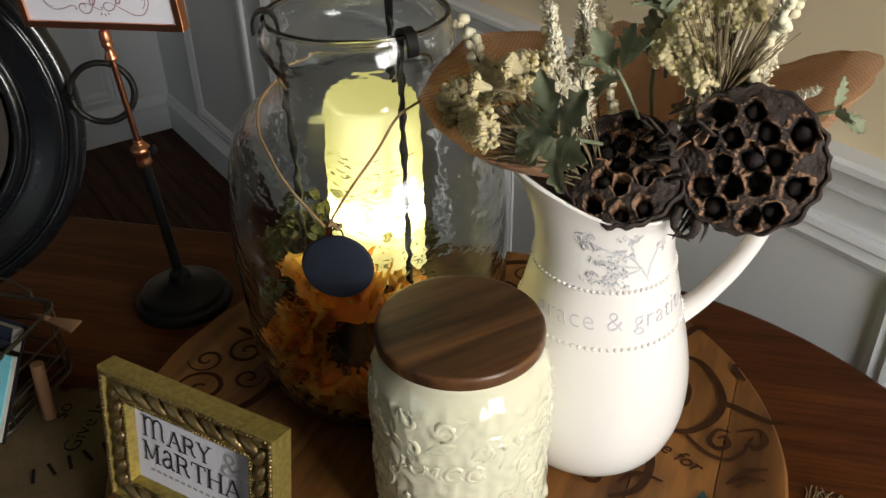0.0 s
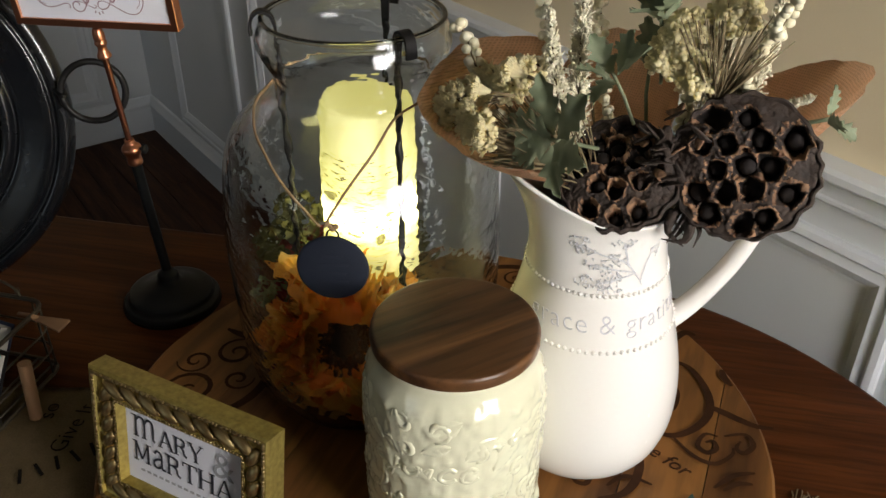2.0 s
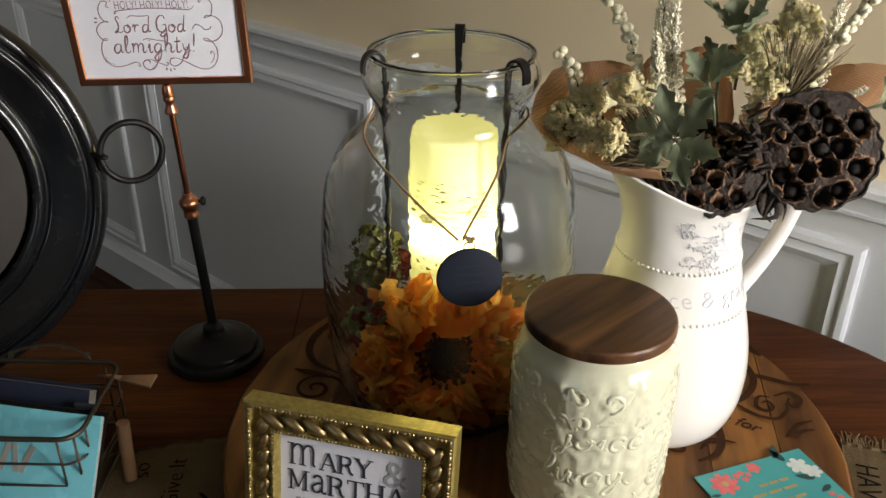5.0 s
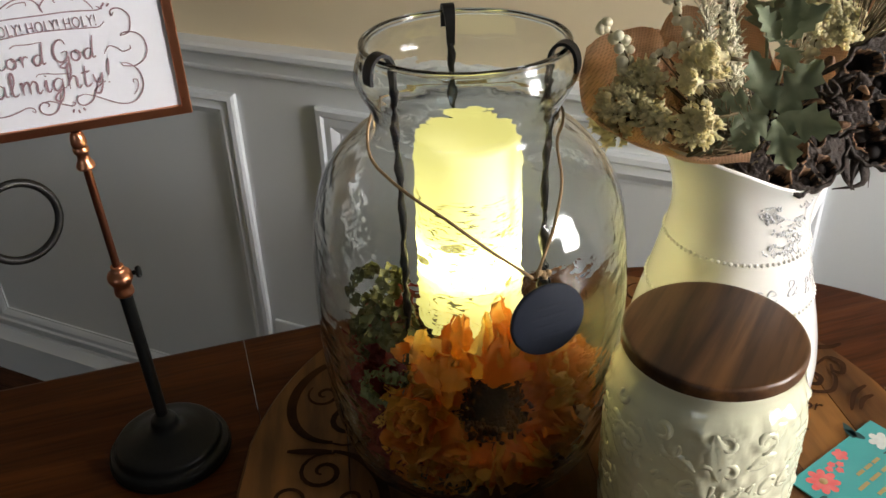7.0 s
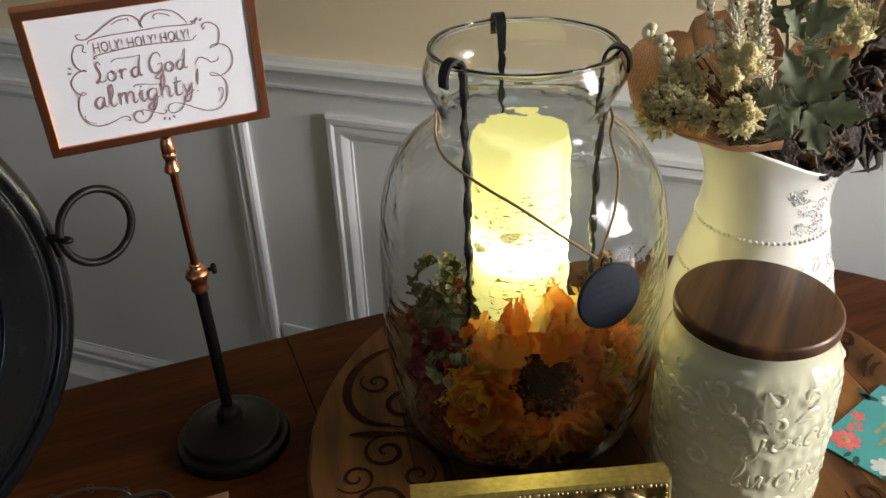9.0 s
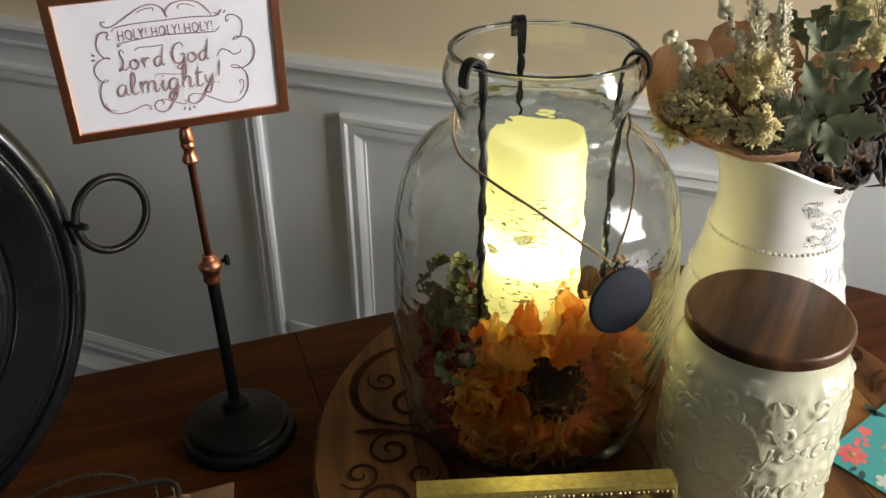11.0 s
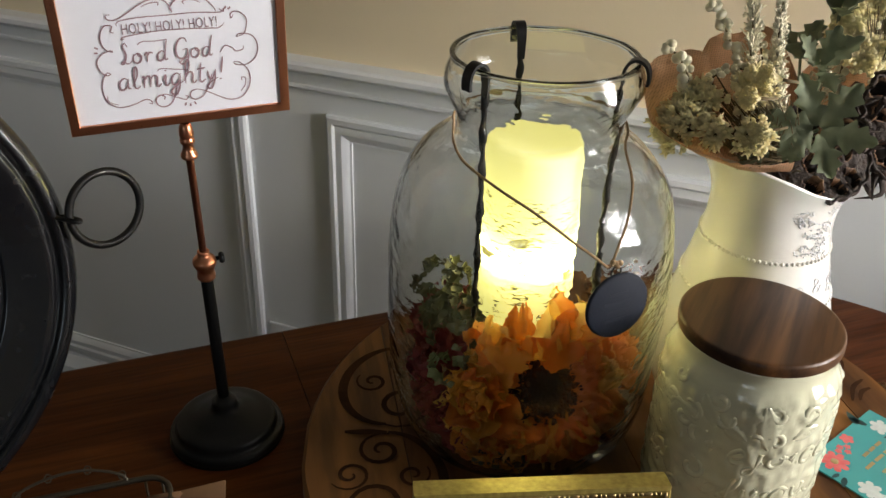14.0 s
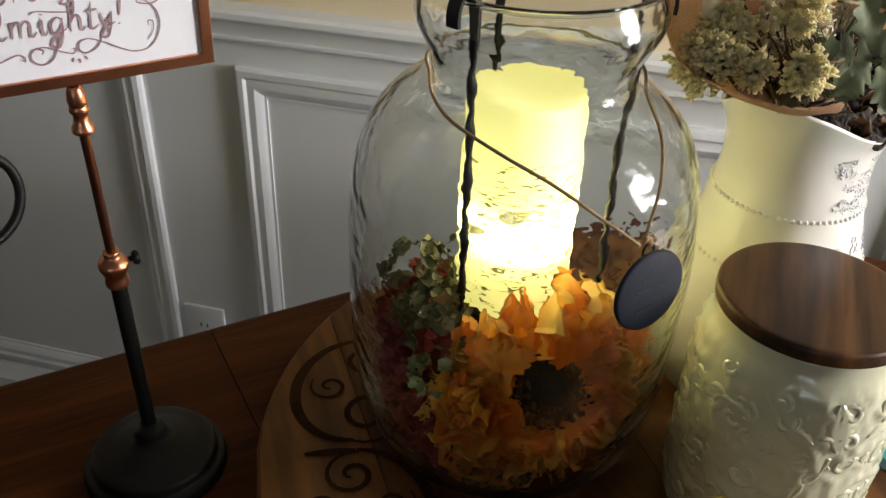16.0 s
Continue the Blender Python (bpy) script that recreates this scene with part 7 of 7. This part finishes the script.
RUN_W, RUN_H = 0.055, 0.20
run_r = burlap("burlap_runner", pose(-0.150, 0.769, TABLE_Z, 0, 0, 23) @ pose(-RUN_W, -RUN_H, 0), RUN_W, RUN_H, True, "frayed tan burlap runner end with black stencilled words")
for word, x, y, squeeze in (("HAVE", 0.036, 0.032, 0.80), ("IS", 0.022, 0.096, 0.80)):
    part("lettering", text_bmesh(word, 0.031, "LEFT", 0.0003, 0.0, 1.0, 0.0004), M_RUNNERINK, run_r, "black stencilled word", smooth=False,
         m=pose(RUN_W - x, RUN_H - y, 0.0032, 0, 0, -90) @ Matrix.Diagonal((squeeze, 1, 1, 1)))
run_l = burlap("burlap_runner", pose(-0.650, 0.372, TABLE_Z, 0, 0, 234), 0.24, 0.22, False, "frayed tan burlap runner with black stencilled words under the basket")
RL_INV = run_l.matrix_basis.inverted()
for word, x, y, s, a in (("so", -0.6925, 0.2535, 0.024, 141.0), ("Give It", -0.6560, 0.2650, 0.024, 136.0)):
    v = RL_INV @ Vector((x, y, 0))
    part("lettering", text_bmesh(word, s, "CENTER", 0.0003, 0.0, 1.0, 0.0005), M_RUNNERINK, run_l, "black stencilled word", smooth=False, m=pose(v.x, v.y, 0.0030, 0, 0, a - 234))
v = RL_INV @ Vector((-0.6180, 0.2400, 0))
for k in range(5):
    part("printed_bar", box(-0.0016, 0.0016, -0.009, 0.009, 0, 0.0003), M_RUNNERINK, run_l, "black stencilled stroke", smooth=False,
         m=pose(v.x, v.y, 0.0030, 0, 0, 86.3 - 234) @ pose(-0.032 + 0.016 * k, 0, 0, 0, 0, (-12, 10, -4, 14, 0)[k]))

# ---- wire basket with a notebook and a striped ribbon ----
basket = thing("wire_basket", pose(-0.775, 0.195, TABLE_Z + 0.004, 0, 0, 40), "aged wire basket with a wooden-grip handle", "basket")
BW, BD, BH = 0.072, 0.058, 0.078


def rounded_loop(w, d, z, r=0.018, n=6):
    pts = []
    for cx, cy, a0 in ((w - r, d - r, 0), (-w + r, d - r, 90), (-w + r, -d + r, 180), (w - r, -d + r, 270)):
        pts += [(cx + r * math.cos(radians(a0 + 90 * k / n)), cy + r * math.sin(radians(a0 + 90 * k / n)), z) for k in range(n + 1)]
    return pts


for z, r in ((0.0, 0.0022), (0.025, 0.0012), (0.050, 0.0012), (BH, 0.0024)):
    part("wire_ring", tube(rounded_loop(BW, BD, z), r, 6, closed=True), M_WIRE, basket)
for k, p in enumerate(rounded_loop(BW, BD, 0.0, n=2)):
    part("wire_upright", tube([p, (p[0], p[1], BH)], 0.0012, 5), M_WIRE, basket)
for k in range(7):
    x = -BW + 2 * BW * (k + 0.5) / 7
    part("wire_bottom", tube([(x, -BD, 0), (x, BD, 0)], 0.0012, 5), M_WIRE, basket)
part("wooden_grip", tube([(BW + 0.0225, -0.020, 0.000), (BW + 0.0225, -0.014, 0.062)], [0.0062, 0.0062], 14), M_TAN, basket, "tan wooden grip", sharp=50)
for s in (1,):
    arc = spline([(-0.040, s * BD, BH), (-0.034, s * (BD + 0.003), BH + 0.008), (-0.010, s * (BD + 0.006), BH + 0.014), (0.014, s * (BD + 0.006), BH + 0.014), (0.036, s * (BD + 0.003), BH + 0.007), (0.042, s * BD, BH)], 6)
    part("wire_arch", tube(arc, 0.0013, 6), M_WIRE, basket)
    for p in arc[4::7]:
        part("wire_twist", tube([p + Vector((0.0025 * math.cos(t), 0.0022 * math.sin(t), 0.0022 * math.sin(t))) for t in np.linspace(0, 2 * math.pi, 10, endpoint=False)], 0.0006, 5, closed=True), M_WIRE, basket)

# teal notebook leaning back in the basket, a navy book behind it
bx, bu = Vector((0.86, 0.51, 0)).normalized(), Vector((-0.024, 0.050, 0.088)).normalized()
bu = (bu - bx * bu.dot(bx)).normalized()
bn = bx.cross(bu)
BOOKM = Matrix.Translation((-0.672, 0.190, TABLE_Z + 0.010)) @ Matrix((bx, bu, bn)).transposed().to_4x4()
tb = thing("notebook", BOOKM, "aqua-teal notebook with white script leaning in the basket", "notebook")


def bowed(x0, x1, y0, y1, z0, z1):
    """A thin board with a slight outward bow across its width."""
    bm = bmesh.new()
    n = 12
    rings = []
    for i in range(n + 1):
        x = x0 + (x1 - x0) * i / n
        b = 0.005 * math.sin(math.pi * i / n)
        rings.append([bm.verts.new((x, y, z + b)) for y, z in ((y0, z0), (y1, z0), (y1, z1), (y0, z1))])
    for a, b in zip(rings, rings[1:]):
        for i in range(4):
            bm.faces.new((a[i], a[(i + 1) % 4], b[(i + 1) % 4], b[i]))
    bm.faces.new(rings[0][::-1])
    bm.faces.new(rings[-1])
    return bm


part("cover", bowed(-0.150, 0.0, 0.0, 0.085, 0.0, 0.0016), M_MUG, tb, "aqua cover", sharp=40)
part("page_block", bowed(-0.149, -0.002, 0.001, 0.0835, -0.007, -0.0002), M_STRIPEW, tb, "pale page block", sharp=40)
part("cover", bowed(-0.150, 0.0, 0.0, 0.0880, -0.0090, -0.0072), M_IRON, tb, "dark brown back cover", sharp=40)
for x, w, a in ((-0.100, 0.005, 18), (-0.086, 0.006, 14), (-0.075, 0.005, -10), (-0.064, 0.006, 22), (-0.112, 0.006, -16)):
    part("white_script_bar", box(-w / 2, w / 2, -0.013, 0.013, 0, 0.0004, 0.0001), M_STRIPEW, tb, "white script stroke", smooth=False, m=pose(x, 0.040, 0.0017 + 0.005 * math.sin(math.pi * -x / 0.150), 0, 0, -a))
nb = thing("book", BOOKM @ pose(-0.036, 0.006, -0.026), "navy cloth book with pale page edges behind the notebook", "book")
part("cover", box(-0.12, 0.010, 0.0, 0.100, -0.010, -0.0084, 0.0005), M_NAVY, nb)
part("cover", box(-0.12, 0.010, 0.0, 0.098, 0.0064, 0.008, 0.0005), M_NAVY, nb)
part("page_block", box(-0.119, 0.008, 0.001, 0.0965, -0.0083, 0.0062), M_STRIPEW, nb, "pale page block", smooth=False)
rib = thing("striped_ribbon", BOOKM @ pose(-0.034, 0.002, -0.010), "black and white striped ribbon inside the basket", "ribbon")
for k in range(7):
    part("stripe", box(0.0, 0.020, 0.004 + 0.0125 * k, 0.0162 + 0.0125 * k, -0.0015, 0.0015, 0.0003), M_STRIPEW if k % 2 else M_INKBLACK, rib, "black stripe" if k % 2 == 0 else "white stripe")
tassel = thing("leather_tab", Matrix.Translation((-0.737, 0.270, TABLE_Z + 0.081)) @ pose(0, 0, 0, 8, 0, 32), "small tan leather tab tied to the basket", "tab")
part("strap", tube([(-0.022, 0, 0), (-0.008, 0, 0.002), (0.004, 0, 0.0)], [0.0022, 0.0024, 0.004], 8, flat=0.5), M_TAN, tassel)
bm = bmesh.new()
add_box(bm, 0.002, 0.036, -0.0085, 0.0085, -0.0012, 0.0012, 0.0008)
for v in bm.verts:
    v.co.y *= 0.35 + 0.65 * min(1, max(0, (v.co.x - 0.002) / 0.03))
    v.co.z += 0.003 * math.sin(v.co.x * 80)
part("tab_end", bm, M_TAN, tassel)
